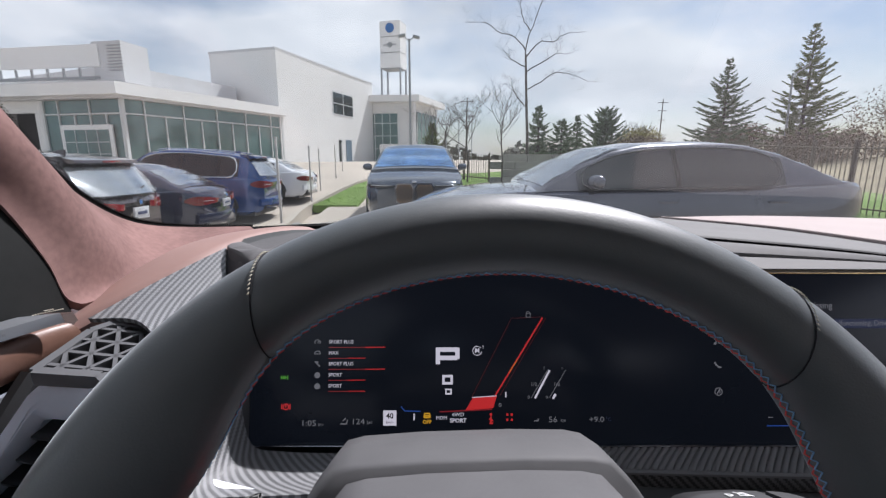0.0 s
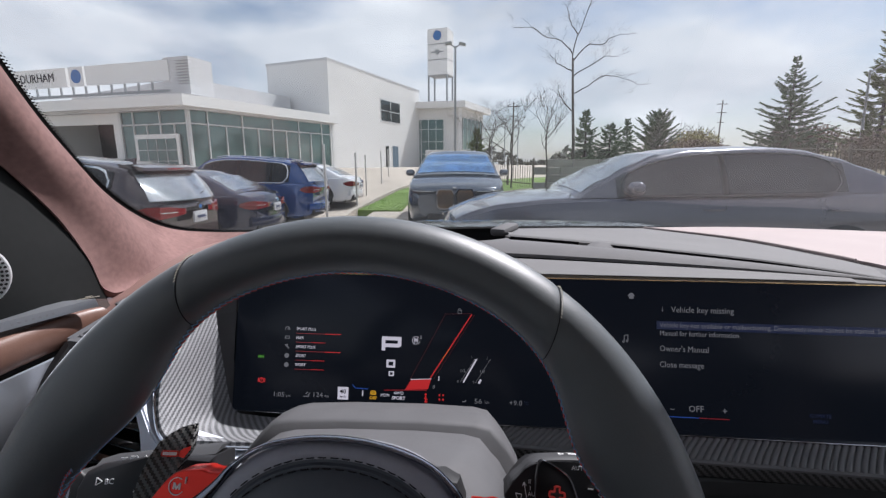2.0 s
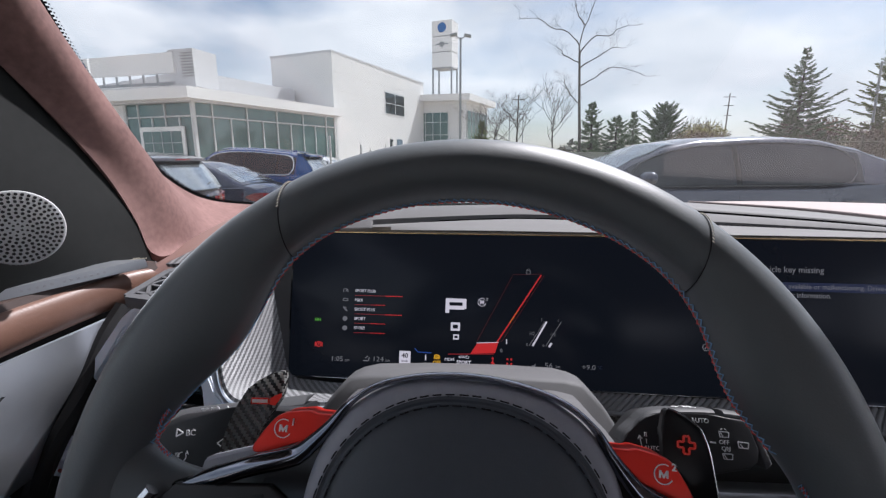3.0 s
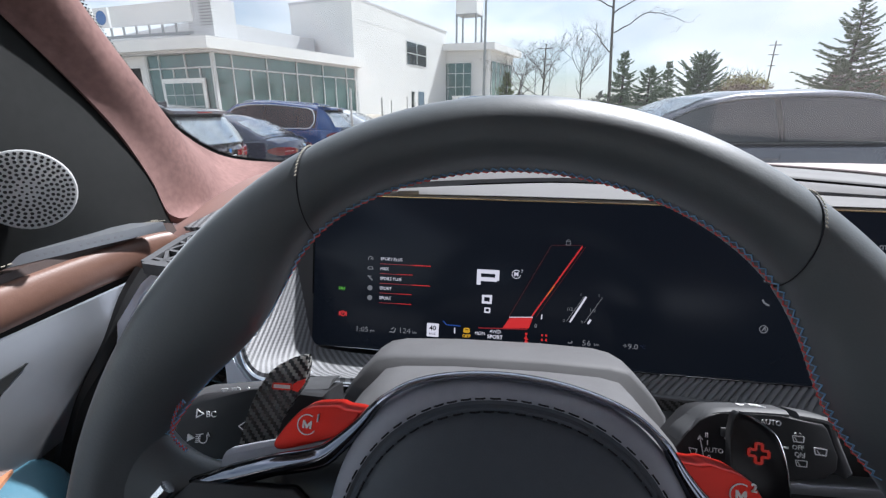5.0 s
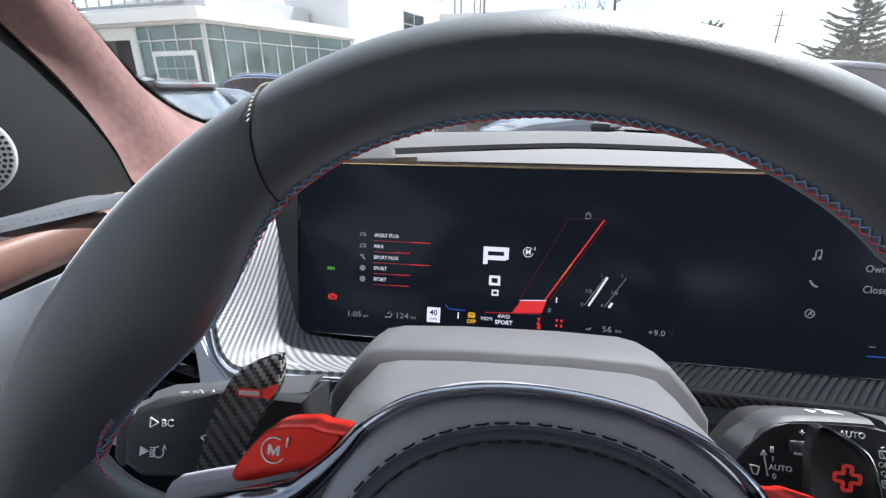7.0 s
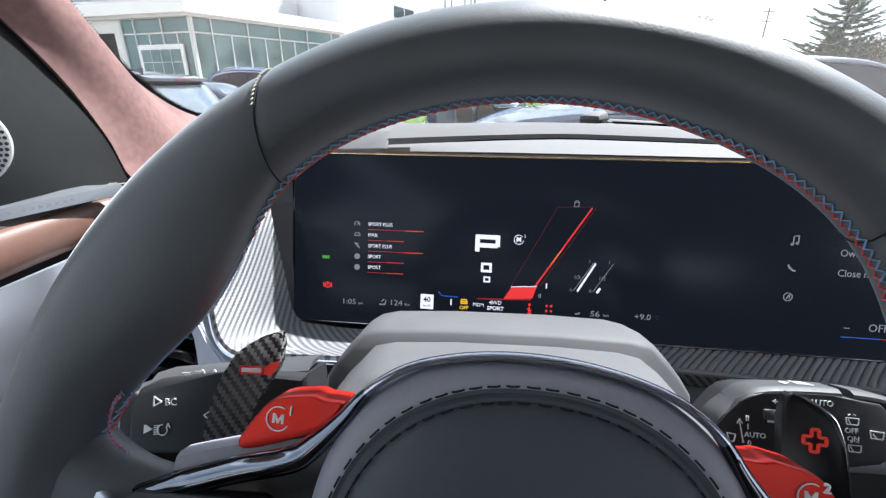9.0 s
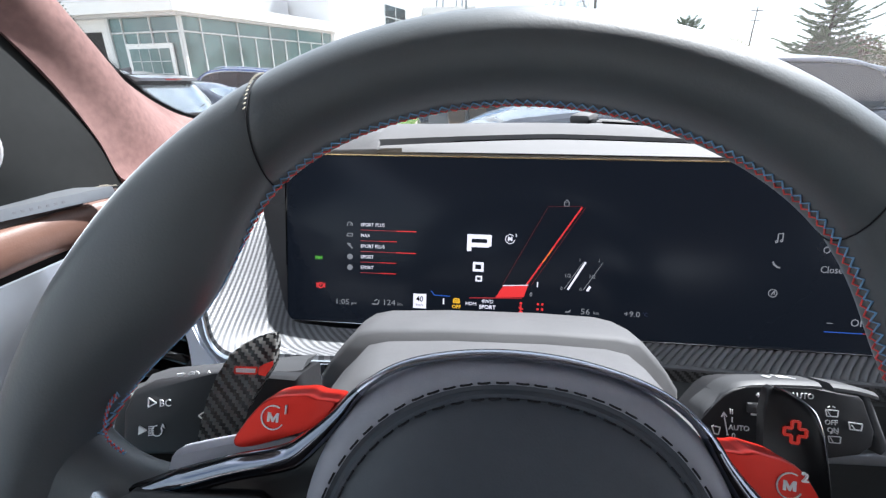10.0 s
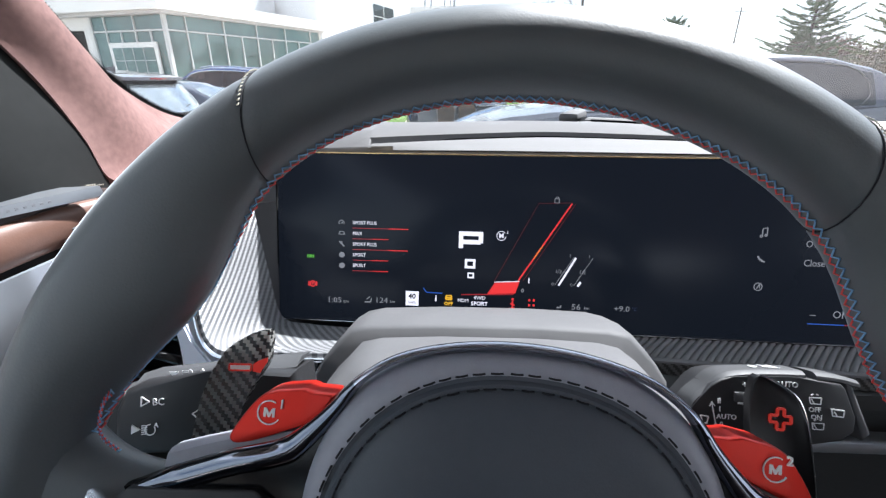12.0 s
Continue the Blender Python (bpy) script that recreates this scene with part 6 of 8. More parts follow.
M["bark"] = material("grey_bark", (0.085, 0.072, 0.065), 0.95, var=0.25, scale=6, bump=0.7, bump_scale=30)
M["needle"] = material("spruce_needle", (0.120, 0.165, 0.095), 0.8, var=0.3, scale=2.0)
M["needle_light"] = material("young_spruce_needle", (0.14, 0.165, 0.06), 0.8, var=0.3, scale=2.0)
M["bud"] = material("spring_leaf", (0.30, 0.27, 0.09), 0.8, var=0.25, scale=2.0)
M["dry_grass"] = material("tan_dry_grass", (0.235, 0.195, 0.125), 0.95, var=0.35, scale=0.9, bump=0.6, bump_scale=30, coord="Object")
M["brush"] = material("brown_twigs", (0.165, 0.118, 0.085), 0.9, var=0.25, scale=1.0)
M["far_wood"] = material("far_woodland", (0.10, 0.10, 0.085), 0.95, var=0.3, scale=0.15)
M["tyre"] = material("tyre_rubber", (0.015, 0.015, 0.015), 0.85)
M["rim_metal"] = material("alloy_rim", (0.35, 0.35, 0.36), 0.3, metal=0.9)
# pale metallic base colours put the bright reflected sky into both glasses
M["car_glass"] = material("sky_mirror_car_glass", (0.27, 0.29, 0.32), 0.05, metal=0.75, var=0.1, spec=0.9, coat=1.0)
M["screen_glass"] = material("sky_lit_windscreen", (0.72, 0.76, 0.80), 0.05, metal=0.8, var=0.1, coat=1.0)
# blue base colour stands in for blue sky mirrored in the windscreen
M["sky_blue_screen"] = material("sky_reflection_windscreen", (0.34, 0.58, 0.86), 0.04, metal=0.85, var=0.25, scale=2.2, coat=1.0)
M["saloon_glass"] = material("lightly_tinted_car_glass", (0.075, 0.082, 0.092), 0.05, spec=0.5, var=0.25, scale=1.2, coat=0.25)
M["dark_car_glass"] = material("dark_car_glass", (0.016, 0.020, 0.025), 0.04, spec=0.5, var=0.1, coat=0.25)
M["tail_red"] = material("red_tail_lens", (0.16, 0.006, 0.008), 0.15, coat=0.6)
M["lens"] = material("clear_lamp_lens", (0.5, 0.52, 0.55), 0.12, coat=0.6)
M["plate"] = material("white_plate", (0.45, 0.45, 0.47), 0.5, var=0.03)
M["plate_bar"] = material("dark_bar", (0.05, 0.06, 0.12), 0.5)
M["stake"] = material("weathered_stake", (0.48, 0.46, 0.44), 0.8)
M["sign_blue"] = material("sign_blue", (0.03, 0.13, 0.36), 0.4)
M["sign_dark"] = material("sign_dark_letters", (0.04, 0.04, 0.05), 0.5)
M["mesh_gold"] = material("bronze_grille", (0.13, 0.088, 0.058), 0.4, metal=0.5)


def paint(name, c, flake=0.25, rough=0.28):
    return material(name, c, rough * 0.6, metal=flake, var=0.06, scale=1.5, coat=1.0)


# ---- ground ----
def rise(y, x=0.0):
    """Height of the lot, which climbs gently towards the building and dips in the bays on the left."""
    t = min(1.0, max(0.0, (y - 9.0) / 22.0))
    dip = min(1.0, max(0.0, (-1.5 - x) / 1.9)) * min(1.0, max(0.0, (18.0 - y) / 2.5))
    return 1.15 * t * t * (3 - 2 * t) * 0.55 + 1.15 * 0.45 * t - (0.26 - 0.035 * min(6.0, max(0.0, -3.4 - x))) * dip


gx_ = [-600, -250, -120, -60, -30, -20, -12, -9.4, -7, -5, -3.4, -1.5, -1, 1, 3, 5, 8, 12, 20, 35, 60, 120, 250, 600]
gy_ = [-600, -200, -60, -20, -8, -4, 0, 3, 6, 8, 9, 10, 12, 14, 16, 18, 20, 22, 24, 26, 28, 30, 32, 36, 45, 60, 90, 140, 250, 600]
bm = loft([[(x, y, rise(y, x)) for x in gx_] for y in gy_], closed=False)
whole("ground", bm, M["asphalt"], "pale worn asphalt car park rising towards the showroom", "ground", "structure")
LAWN = [(-2.95, 11.9), (-1.75, 11.9), (-1.75, 15.2), (3.0, 15.2), (7.5, 14.2), (9.5, 9.0), (9.7, 5.0), (14, 4.0), (16, 20), (9.5, 22.5), (4.0, 22.0), (1.0, 20.5), (-1.6, 20.0), (-2.5, 17.0)]


def in_poly(p, poly):
    hit = False
    for (x0, y0), (x1, y1) in zip(poly, poly[1:] + poly[:1]):
        if (y0 > p[1]) != (y1 > p[1]) and p[0] < (x1 - x0) * (p[1] - y0) / (y1 - y0) + x0:
            hit = not hit
    return hit


bm = bmesh.new()
vs = [bm.verts.new((x, y, rise(y) + 0.045)) for x, y in LAWN]
f = bm.faces.new(vs)
bmesh.ops.triangulate(bm, faces=[f])
bmesh.ops.subdivide_edges(bm, edges=list(bm.edges), cuts=3)
for v in bm.verts:
    v.co.z = rise(v.co.y) + 0.045 + 0.015 * noise.noise(v.co * 0.8)
geo = bmesh.ops.extrude_face_region(bm, geom=list(bm.faces))
for v in [g for g in geo["geom"] if isinstance(g, bmesh.types.BMVert)]:
    v.co.z -= 0.2
whole("lawn", bm, M["grass"], "mown green lawn beside the car park", "lawn", "structure")
rng = random.Random(4)
verts, faces = [], []
while len(faces) < 30000:
    x, y = rng.uniform(-3, 14), rng.uniform(4, 22.5)
    if not in_poly((x, y), LAWN) or (rng.random() > 0.35 and y > 16):
        continue
    z = rise(y) + 0.04
    h, a = rng.uniform(0.02, 0.05), rng.uniform(0, math.tau)
    w = 0.012
    k = len(verts)
    verts += [(x - w * math.cos(a), y - w * math.sin(a), z), (x + w * math.cos(a), y + w * math.sin(a), z), (x + rng.uniform(-0.03, 0.03), y + rng.uniform(-0.03, 0.03), z + h)]
    faces.append((k, k + 1, k + 2))
me = bpy.data.meshes.new("grass")
me.from_pydata(verts, [], faces)
me.materials.append(M["blade"])
tagged(new("grass", me), "short bright green grass on the lawn", "grass", "", "stuff")
kerb = smooth_row([(-2.55, 7.0, 0), (-2.75, 9.0, 0), (-2.98, 11.8, 0), (-2.6, 17.0, 0), (-1.7, 20.1, 0)], 24)
bm = loft([[(p.x - 0.16, p.y, rise(p.y) - 0.25), (p.x - 0.15, p.y, rise(p.y) + 0.08), (p.x + 0.02, p.y, rise(p.y) + 0.09), (p.x + 0.03, p.y, rise(p.y) - 0.25)] for p in kerb])
whole("kerb", bm, M["concrete"], "concrete kerb beside the lawn", "kerb", "structure")
bm = loft([[(-2.5, y, rise(y) + 0.012), (1.6, y, rise(y) + 0.012), (1.6, y, rise(y) - 0.05), (-2.5, y, rise(y) - 0.05)] for y in (7.6, 9.0, 10.5, 11.85)])
whole("pavement", bm, M["concrete"], "pale concrete pavement slab", "pavement", "structure")
for k, (x, y, h) in enumerate(((-3.02, 9.4, 2.05), (-3.08, 12.4, 1.85), (-3.75, 16.6, 1.55), (-3.7, 19.5, 1.45), (-4.0, 23.0, 1.45))):
    bm = boxed((0, 0, h / 2), (0.045, 0.035, h), 0.006)
    st = whole("stake", bm, M["stake"], "thin grey wooden marker stake beside the kerb", "stake", group="stakes along the kerb")
    st.location = (x, y, rise(y, x) - 0.03)

bank = loft([[(x + 1.2 * noise.noise(Vector((x * 0.2, y * 0.25, 3.0))), y, rise(y, x) + up + 0.25 * min(1.0, up) * noise.noise(Vector((x * 0.35, y * 0.35, 0.0)))) for x, up in ((14.2, -0.05), (15.2, 0.12), (17.0, 0.45), (20.0, 0.80), (24.0, 1.05), (32.0, 1.35), (60.0, 1.6), (110.0, 1.2))] for y in [-12 + 2.6 * i for i in range(21)]], closed=False)
whole("dry_bank", bank, M["dry_grass"], "tan dry grass bank behind the iron fence", "ground", "structure")

# ---- dealership ----
def wall_frame(p, q):
    """Frame whose x runs from p to q along a wall and whose z is up; y points outwards to the right of the way."""
    d = Vector((q[0] - p[0], q[1] - p[1], 0))
    ln = d.length
    d.normalize()
    n = Vector((d.y, -d.x, 0))
    return Matrix(((d.x, n.x, 0, p[0]), (d.y, n.y, 0, p[1]), (0, 0, 1, 0), (0, 0, 0, 1))), ln


block = thing("workshop_block", "tall white clad dealership block with small windows", "building", Matrix.Translation((-10, 36, 1.0)))
Bc, Bl, Br = (-9.4, 31.0), (-14.4, 32.75), (-4.58, 44.8)
back = (-9.58, 46.55)
ZT = 8.40
bm = prism([Bc, Br, back, Bl], 0.4, ZT)
part("wall", bm, M["white_wall"], block, world_space=True, smooth=False)
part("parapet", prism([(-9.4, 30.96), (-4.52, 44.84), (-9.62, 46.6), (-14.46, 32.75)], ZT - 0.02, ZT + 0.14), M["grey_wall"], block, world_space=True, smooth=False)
for p, q, rows_ in ((Bc, Br, (2.6, 4.3, 6.0, 7.2)), (Bl, Bc, (4.6, 5.9, 7.1))):
    m_, ln = wall_frame(p, q)
    for z in rows_:
        ob = part("panel_joint", boxed((0, 0, 0), (1, 1, 1)), M["white_wall"], block, smooth=False)
        ob.data.transform(root_matrix(block).inverted() @ m_ @ Matrix.Translation((ln / 2, 0.004, z)) @ Matrix.Diagonal((ln, 0.010, 0.007, 1)))
m_, ln = wall_frame(Bc, Br)


def on_wall(parent, name, mat, x0, x1, z0, z1, out0, out1, mm, label=""):
    ob = part(name, boxed(((x0 + x1) / 2, (out0 + out1) / 2, (z0 + z1) / 2), (x1 - x0, abs(out1 - out0), z1 - z0)), mat, parent, label, smooth=False)
    ob.data.transform(root_matrix(parent).inverted() @ mm)
    return ob


win = on_wall(block, "window_frame", M["mullion"], 7.0, 10.5, 4.95, 6.82, -0.05, 0.03, m_)
for i in range(2):
    for j in range(2):
        on_wall(win, "pane", M["window"], 7.10 + 1.72 * i, 8.68 + 1.72 * i, 5.05 + 0.87 * j, 5.84 + 0.87 * j, 0.02, 0.045, m_)
on_wall(block, "side_door", M["window"], 7.75, 8.25, 1.1, 2.95, -0.05, 0.03, m_, "dark narrow door")
on_wall(block, "service_door", material("blue_grey_door", (0.12, 0.17, 0.22), 0.5), 8.95, 10.0, 1.1, 3.0, -0.05, 0.03, m_, "blue grey door")

hall = thing("showroom", "low white showroom with green glass walls and flat roof", "building", Matrix.Translation((-14, 26, 1.2)))
Sc, Sr, Sl = (-13.45, 21.0), (-8.95, 31.3), (-26.5, 24.1)
part("roof_slab", prism([Sl, Sc, Sr, (-9.4, 31.6), (-15, 33.5), (-27.5, 32)], 4.22, 4.75), M["fascia"], hall, "white roof fascia", world_space=True, smooth=False)
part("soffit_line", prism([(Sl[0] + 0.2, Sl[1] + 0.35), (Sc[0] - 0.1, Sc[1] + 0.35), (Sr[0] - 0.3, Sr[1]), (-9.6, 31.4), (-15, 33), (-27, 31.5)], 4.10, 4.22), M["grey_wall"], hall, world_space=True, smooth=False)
Gc, Gr, Gl = (-13.75, 21.75), (-9.35, 31.2), (-18.2, 22.95)
for (p, q, bays, nm) in ((Gc, Gr, 10, "glass_wall"), (Gl, Gc, 5, "front_glass_wall")):
    mm, ln = wall_frame(p, q)
    # dark sheet behind the panes in place of the dim interior
    gw = on_wall(hall, nm, M["unlit_room"], 0, ln, 0.9, 4.15, -0.16, -0.12, mm)
    posts = [0, 1, 3, 5, 7, 9, 10] if bays == 10 else [0, 1, 3, 5]
    for i in range(bays):
        on_wall(gw, "pane", M["green_glass"], ln * i / bays + 0.03, ln * (i + 1) / bays - 0.03, 1.15, 3.40, -0.06, -0.03, mm)
        on_wall(gw, "mullion", M["mullion"], ln * i / bays - 0.03, ln * i / bays + 0.03, 1.0, 3.45, -0.10, 0.04, mm)
    for a, b in zip(posts, posts[1:]):
        on_wall(gw, "pane", M["green_glass"], ln * a / bays + 0.03, ln * b / bays - 0.03, 3.50, 4.10, -0.06, -0.03, mm)
        on_wall(gw, "mullion", M["mullion"], ln * b / bays - 0.03, ln * b / bays + 0.03, 3.45, 4.15, -0.10, 0.04, mm)
    on_wall(gw, "corner_mullion", M["mullion"], -0.07, 0.07, 1.0, 4.15, -0.10, 0.05, mm)
    on_wall(gw, "corner_mullion", M["mullion"], ln - 0.07, ln + 0.07, 1.0, 4.15, -0.10, 0.05, mm)
    for z in (1.12, 3.45):
        on_wall(gw, "rail", M["mullion"], 0, ln, z - 0.035, z + 0.035, -0.10, 0.045, mm)
    if bays == 5:
        dr = on_wall(gw, "entrance_frame", M["fascia"], 1.0, 4.0, 1.0, 2.95, 0.02, 0.10, mm, "white entrance frame")
        on_wall(dr, "entrance_glass", M["green_glass"], 1.2, 3.8, 1.0, 2.72, 0.085, 0.12, mm)
        for k in (1, 2, 3):
            on_wall(dr, "entrance_bar", M["grey_wall"], 1.2 + 0.65 * k - 0.015, 1.2 + 0.65 * k + 0.015, 1.0, 2.72, 0.11, 0.14, mm)
        for z in (1.6, 2.15):
            on_wall(dr, "entrance_bar", M["grey_wall"], 1.2, 3.8, z - 0.015, z + 0.015, 0.11, 0.14, mm)
mm, ln = wall_frame((-26.4, 24.85), Gl)
# bay back and door coloured dark for the shade in there
on_wall(hall, "garage_recess", M["unlit_room"], 0, ln, 0.9, 4.15, -3.2, -3.0, mm, "dark drive-in bay")
on_wall(hall, "bay_header", M["fascia"], 0, ln, 3.55, 4.15, -0.2, 0.0, mm)
on_wall(hall, "bay_post", M["fascia"], ln - 0.5, ln, 0.9, 3.6, -0.25, 0.02, mm)
on_wall(hall, "bay_post", M["fascia"], ln - 5.6, ln - 5.2, 0.9, 3.6, -0.25, 0.02, mm)
on_wall(hall, "bay_side_wall", M["white_wall"], ln - 8.0, ln - 5.6, 0.9, 4.15, -3.2, -0.1, mm)
on_wall(hall, "bay_door", M["unlit_room"], ln - 4.2, ln - 1.0, 0.9, 3.0, -2.9, -2.8, mm)
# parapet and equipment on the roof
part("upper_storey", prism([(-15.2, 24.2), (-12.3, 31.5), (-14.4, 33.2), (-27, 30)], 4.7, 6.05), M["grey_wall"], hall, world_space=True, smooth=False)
mm, ln = wall_frame((-27.0, 25.7), (-15.35, 23.2))
for k in range(13):
    on_wall(hall, "sign_post", M["steel"], 0.4 + 0.93 * k, 0.48 + 0.93 * k, 5.2, 5.75, -0.05, 0.03, mm)
sg = on_wall(hall, "sign_rail", M["steel"], 0, ln, 5.15, 5.30, -0.1, 0.1, mm)
for x0, x1, mt in ((-1.0, 4.95, "fascia"), (5.15, 6.2, "fascia"), (6.35, 12.0, "fascia")):
    on_wall(hall, "sign_board", M[mt], x0, x1, 5.72, 6.72, 0.0, 0.18, mm, "white roof sign board")
lettering("sign_word", "DURHAM", 0.66, M["sign_dark"], hall, root_matrix(hall).inverted() @ mm @ Matrix(((1, 0, 0, 2.75), (0, 0, 1, 0.20), (0, 1, 0, 6.22), (0, 0, 0, 1))) , squash=0.95, depth=0.01)
bm = bmesh.new()
bmesh.ops.create_circle(bm, cap_ends=True, radius=0.36, segments=28)
bmesh.ops.solidify(bm, geom=list(bm.faces), thickness=0.04)
rd = part("round_emblem", bm, M["sign_blue"], hall, "round blue and white emblem")
rd.data.transform(root_matrix(hall).inverted() @ mm @ Matrix(((1, 0, 0, 5.68), (0, 0, 1, 0.20), (0, 1, 0, 6.22), (0, 0, 0, 1))))
on_wall(hall, "roof_unit", M["grey_wall"], ln - 0.3, ln + 1.3, 5.0, 6.85, -1.5, 0.1, mm, "grey louvred roof unit")
for k in range(9):
    on_wall(hall, "roof_slat", M["steel"], ln + 0.55, ln + 1.28, 5.5 + 0.14 * k, 5.54 + 0.14 * k, 0.09, 0.14, mm)
# entrance pavilion with the sign tower
pav = thing("entrance_pavilion", "white entrance pavilion with tall glass corner", "building", Matrix.Translation((-3, 47, 1.2)))
Pa, Pb, Pc = (-5.7, 44.2), (-0.05, 43.4), (2.8, 50.6)
part("roof_slab", prism([Pa, Pb, Pc, (-4, 52)], 6.75, 7.35), M["fascia"], pav, world_space=True, smooth=False)
part("core", prism([(-5.4, 45.0), (-0.6, 44.3), (1.9, 50.3), (-4, 51)], 0.8, 6.75), M["white_wall"], pav, world_space=True, smooth=False)
mm, ln = wall_frame((-5.4, 44.95), (-0.6, 44.25))
g1 = on_wall(pav, "glass_front", M["green_glass"], 0.25, 3.3, 1.2, 5.7, 0.0, 0.06, mm)
for k in range(5):
    on_wall(g1, "mullion", M["mullion"], 0.25 + 0.76 * k - 0.03, 0.25 + 0.76 * k + 0.03, 1.2, 5.7, 0.06, 0.10, mm)
for z in (2.4, 3.6, 4.8):
    on_wall(g1, "rail", M["mullion"], 0.25, 3.3, z - 0.03, z + 0.03, 0.06, 0.10, mm)
mm, ln = wall_frame((-0.55, 44.3), (1.95, 50.3))
g2 = on_wall(pav, "glass_side", M["green_glass"], 0.6, ln - 0.4, 2.2, 5.9, 0.0, 0.06, mm)
for k in range(6):
    on_wall(g2, "mullion", M["mullion"], 0.6 + 1.08 * k - 0.03, 0.6 + 1.08 * k + 0.03, 2.2, 5.9, 0.06, 0.10, mm)
part("corner_post", boxed((-0.5, 44.0, 3.8), (0.3, 0.3, 6.0)), M["fascia"], pav, world_space=True)
part("balustrade", boxed((-1.3, 42.6, 2.3), (5.0, 0.1, 0.9)), M["fascia"], pav, world_space=True)
tower = thing("sign_tower", "tall white sign tower on steel legs with round emblems", "sign tower", Matrix.Translation((-2.9, 52, 7.3)))
mm = Matrix.Translation((-2.85, 52.2, 0)) @ Matrix.Rotation(radians(-18), 4, "Z")
def tower_box(name, mat, c, s, parent=tower, label="", bev=0.0):
    ob = part(name, boxed(c, s, bev), mat, parent, label, smooth=False)
    ob.data.transform(root_matrix(tower).inverted() @ mm)
    return ob
for k in range(3):
    tower_box("sign_panel", M["fascia"], (0, 0, 15.2 - 1.62 * k), (2.35, 2.0, 1.52), label="white sign panel")
    tower_box("panel_gap", M["steel"], (0, 0, 14.4 - 1.62 * k), (2.2, 1.85, 0.1))
for x in (-1.1, 1.1):
    for y in (-0.9, 0.9):
        tower_box("leg", M["steel"], (x, y, 9.3), (0.16, 0.16, 4.2))
tower_box("base_plinth", M["grey_wall"], (0, 0, 7.4), (2.6, 2.3, 0.3))
for z, r, mat in ((15.25, 0.50, "sign_blue"), (13.55, 0.28, "steel")):
    bm = bmesh.new()
    bmesh.ops.create_circle(bm, cap_ends=True, radius=r, segments=28)
    bmesh.ops.solidify(bm, geom=list(bm.faces), thickness=0.05)
    em = part("emblem", bm, M[mat], tower, "round emblem")
    em.data.transform(root_matrix(tower).inverted() @ mm @ Matrix.Translation((0, -1.03, z)) @ Matrix.Rotation(radians(90), 4, "X"))
tower_box("emblem_wing", M["steel"], (0, -1.02, 13.55), (1.5, 0.04, 0.14))
lamp = thing("car_park_lamp", "grey steel car park lamp with two flat heads", "lamp post", Matrix.Translation((-0.52, 24.0, rise(24))))
part("pole", tube([(0, 0, -0.1), (0, 0, 6.55)], 0.075, 12, r2=0.05), M["steel"], lamp)
for s in (-1, 1):
    part("arm", tube([(0, 0, 6.45), (s * 0.22, 0, 6.62)], 0.03, 8), M["steel"], lamp)
    part("head", boxed((s * 0.36, 0.1 * s, 6.66), (0.36, 0.30, 0.12), 0.03, Euler((0, radians(s * 14), 0)).to_matrix()), M["steel"], lamp)

# ---- fences and stone wall ----
def fence(name, pts, h, gap, label):
    f_ = thing(name, label, "fence", Matrix.Translation((pts[0][0], pts[0][1], rise(pts[0][1]))))
    for (x0, y0), (x1, y1) in zip(pts, pts[1:]):
        ln = math.hypot(x1 - x0, y1 - y0)
        n_ = max(1, round(ln / 1.25))
        for k in range(n_ + 1):
            t = k / n_
            x, y = x0 + (x1 - x0) * t, y0 + (y1 - y0) * t
            part("post", boxed((x, y, rise(y) + h / 2), (0.06, 0.06, h + 0.1), 0.008), M["iron"], f_, world_space=True)
        for z in (0.18, h - 0.15):
            part("rail", tube([(x0, y0, rise(y0) + z), (x1, y1, rise(y1) + z)], 0.02, 6), M["iron"], f_, world_space=True)
        k = int(ln / gap)
        for i in range(k):
            t = (i + 0.5) / k
            x, y = x0 + (x1 - x0) * t, y0 + (y1 - y0) * t
            part("picket", boxed((x, y, rise(y) + h / 2), (0.018, 0.018, h)), M["iron"], f_, world_space=True, smooth=False)
    return f_


fence("iron_fence", [(10.95, 7.6), (10.5, 10.2), (10.6, 15.0)], 1.75, 0.13, "black iron picket fence on the lawn edge")
fence("iron_fence", [(0.9, 19.6), (2.75, 17.7)], 1.15, 0.12, "low black iron fence beside the stone wall")
stone = thing("stone_wall", "grey block retaining wall behind the lawn", "wall", Matrix.Translation((5, 17.6, 0.4)))
rng = random.Random(11)
block_meshes = []
for k in range(6):
    bm = boxed((0, 0, 0), (0.99, 0.36, 0.29), 0.02)
    for v in bm.verts:
        v.co += Vector((0, rng.uniform(-0.02, 0.02), 0))
    me = bpy.data.meshes.new("block")
    bm.to_mesh(me)
    bm.free()
    me.materials.append(M["stone"])
    block_meshes.append(me)
for r_ in range(4):
    for k in range(8):
        ob = new("block", block_meshes[rng.randrange(6)])
        ob.parent = stone
        ob.location = (2.8 + 0.5 * (r_ % 2) + 1.01 * k + 0.45 - 5, rng.uniform(-0.02, 0.02) + 0.05 * r_, 0.62 + 0.30 * r_ - 0.4 - 0.1)

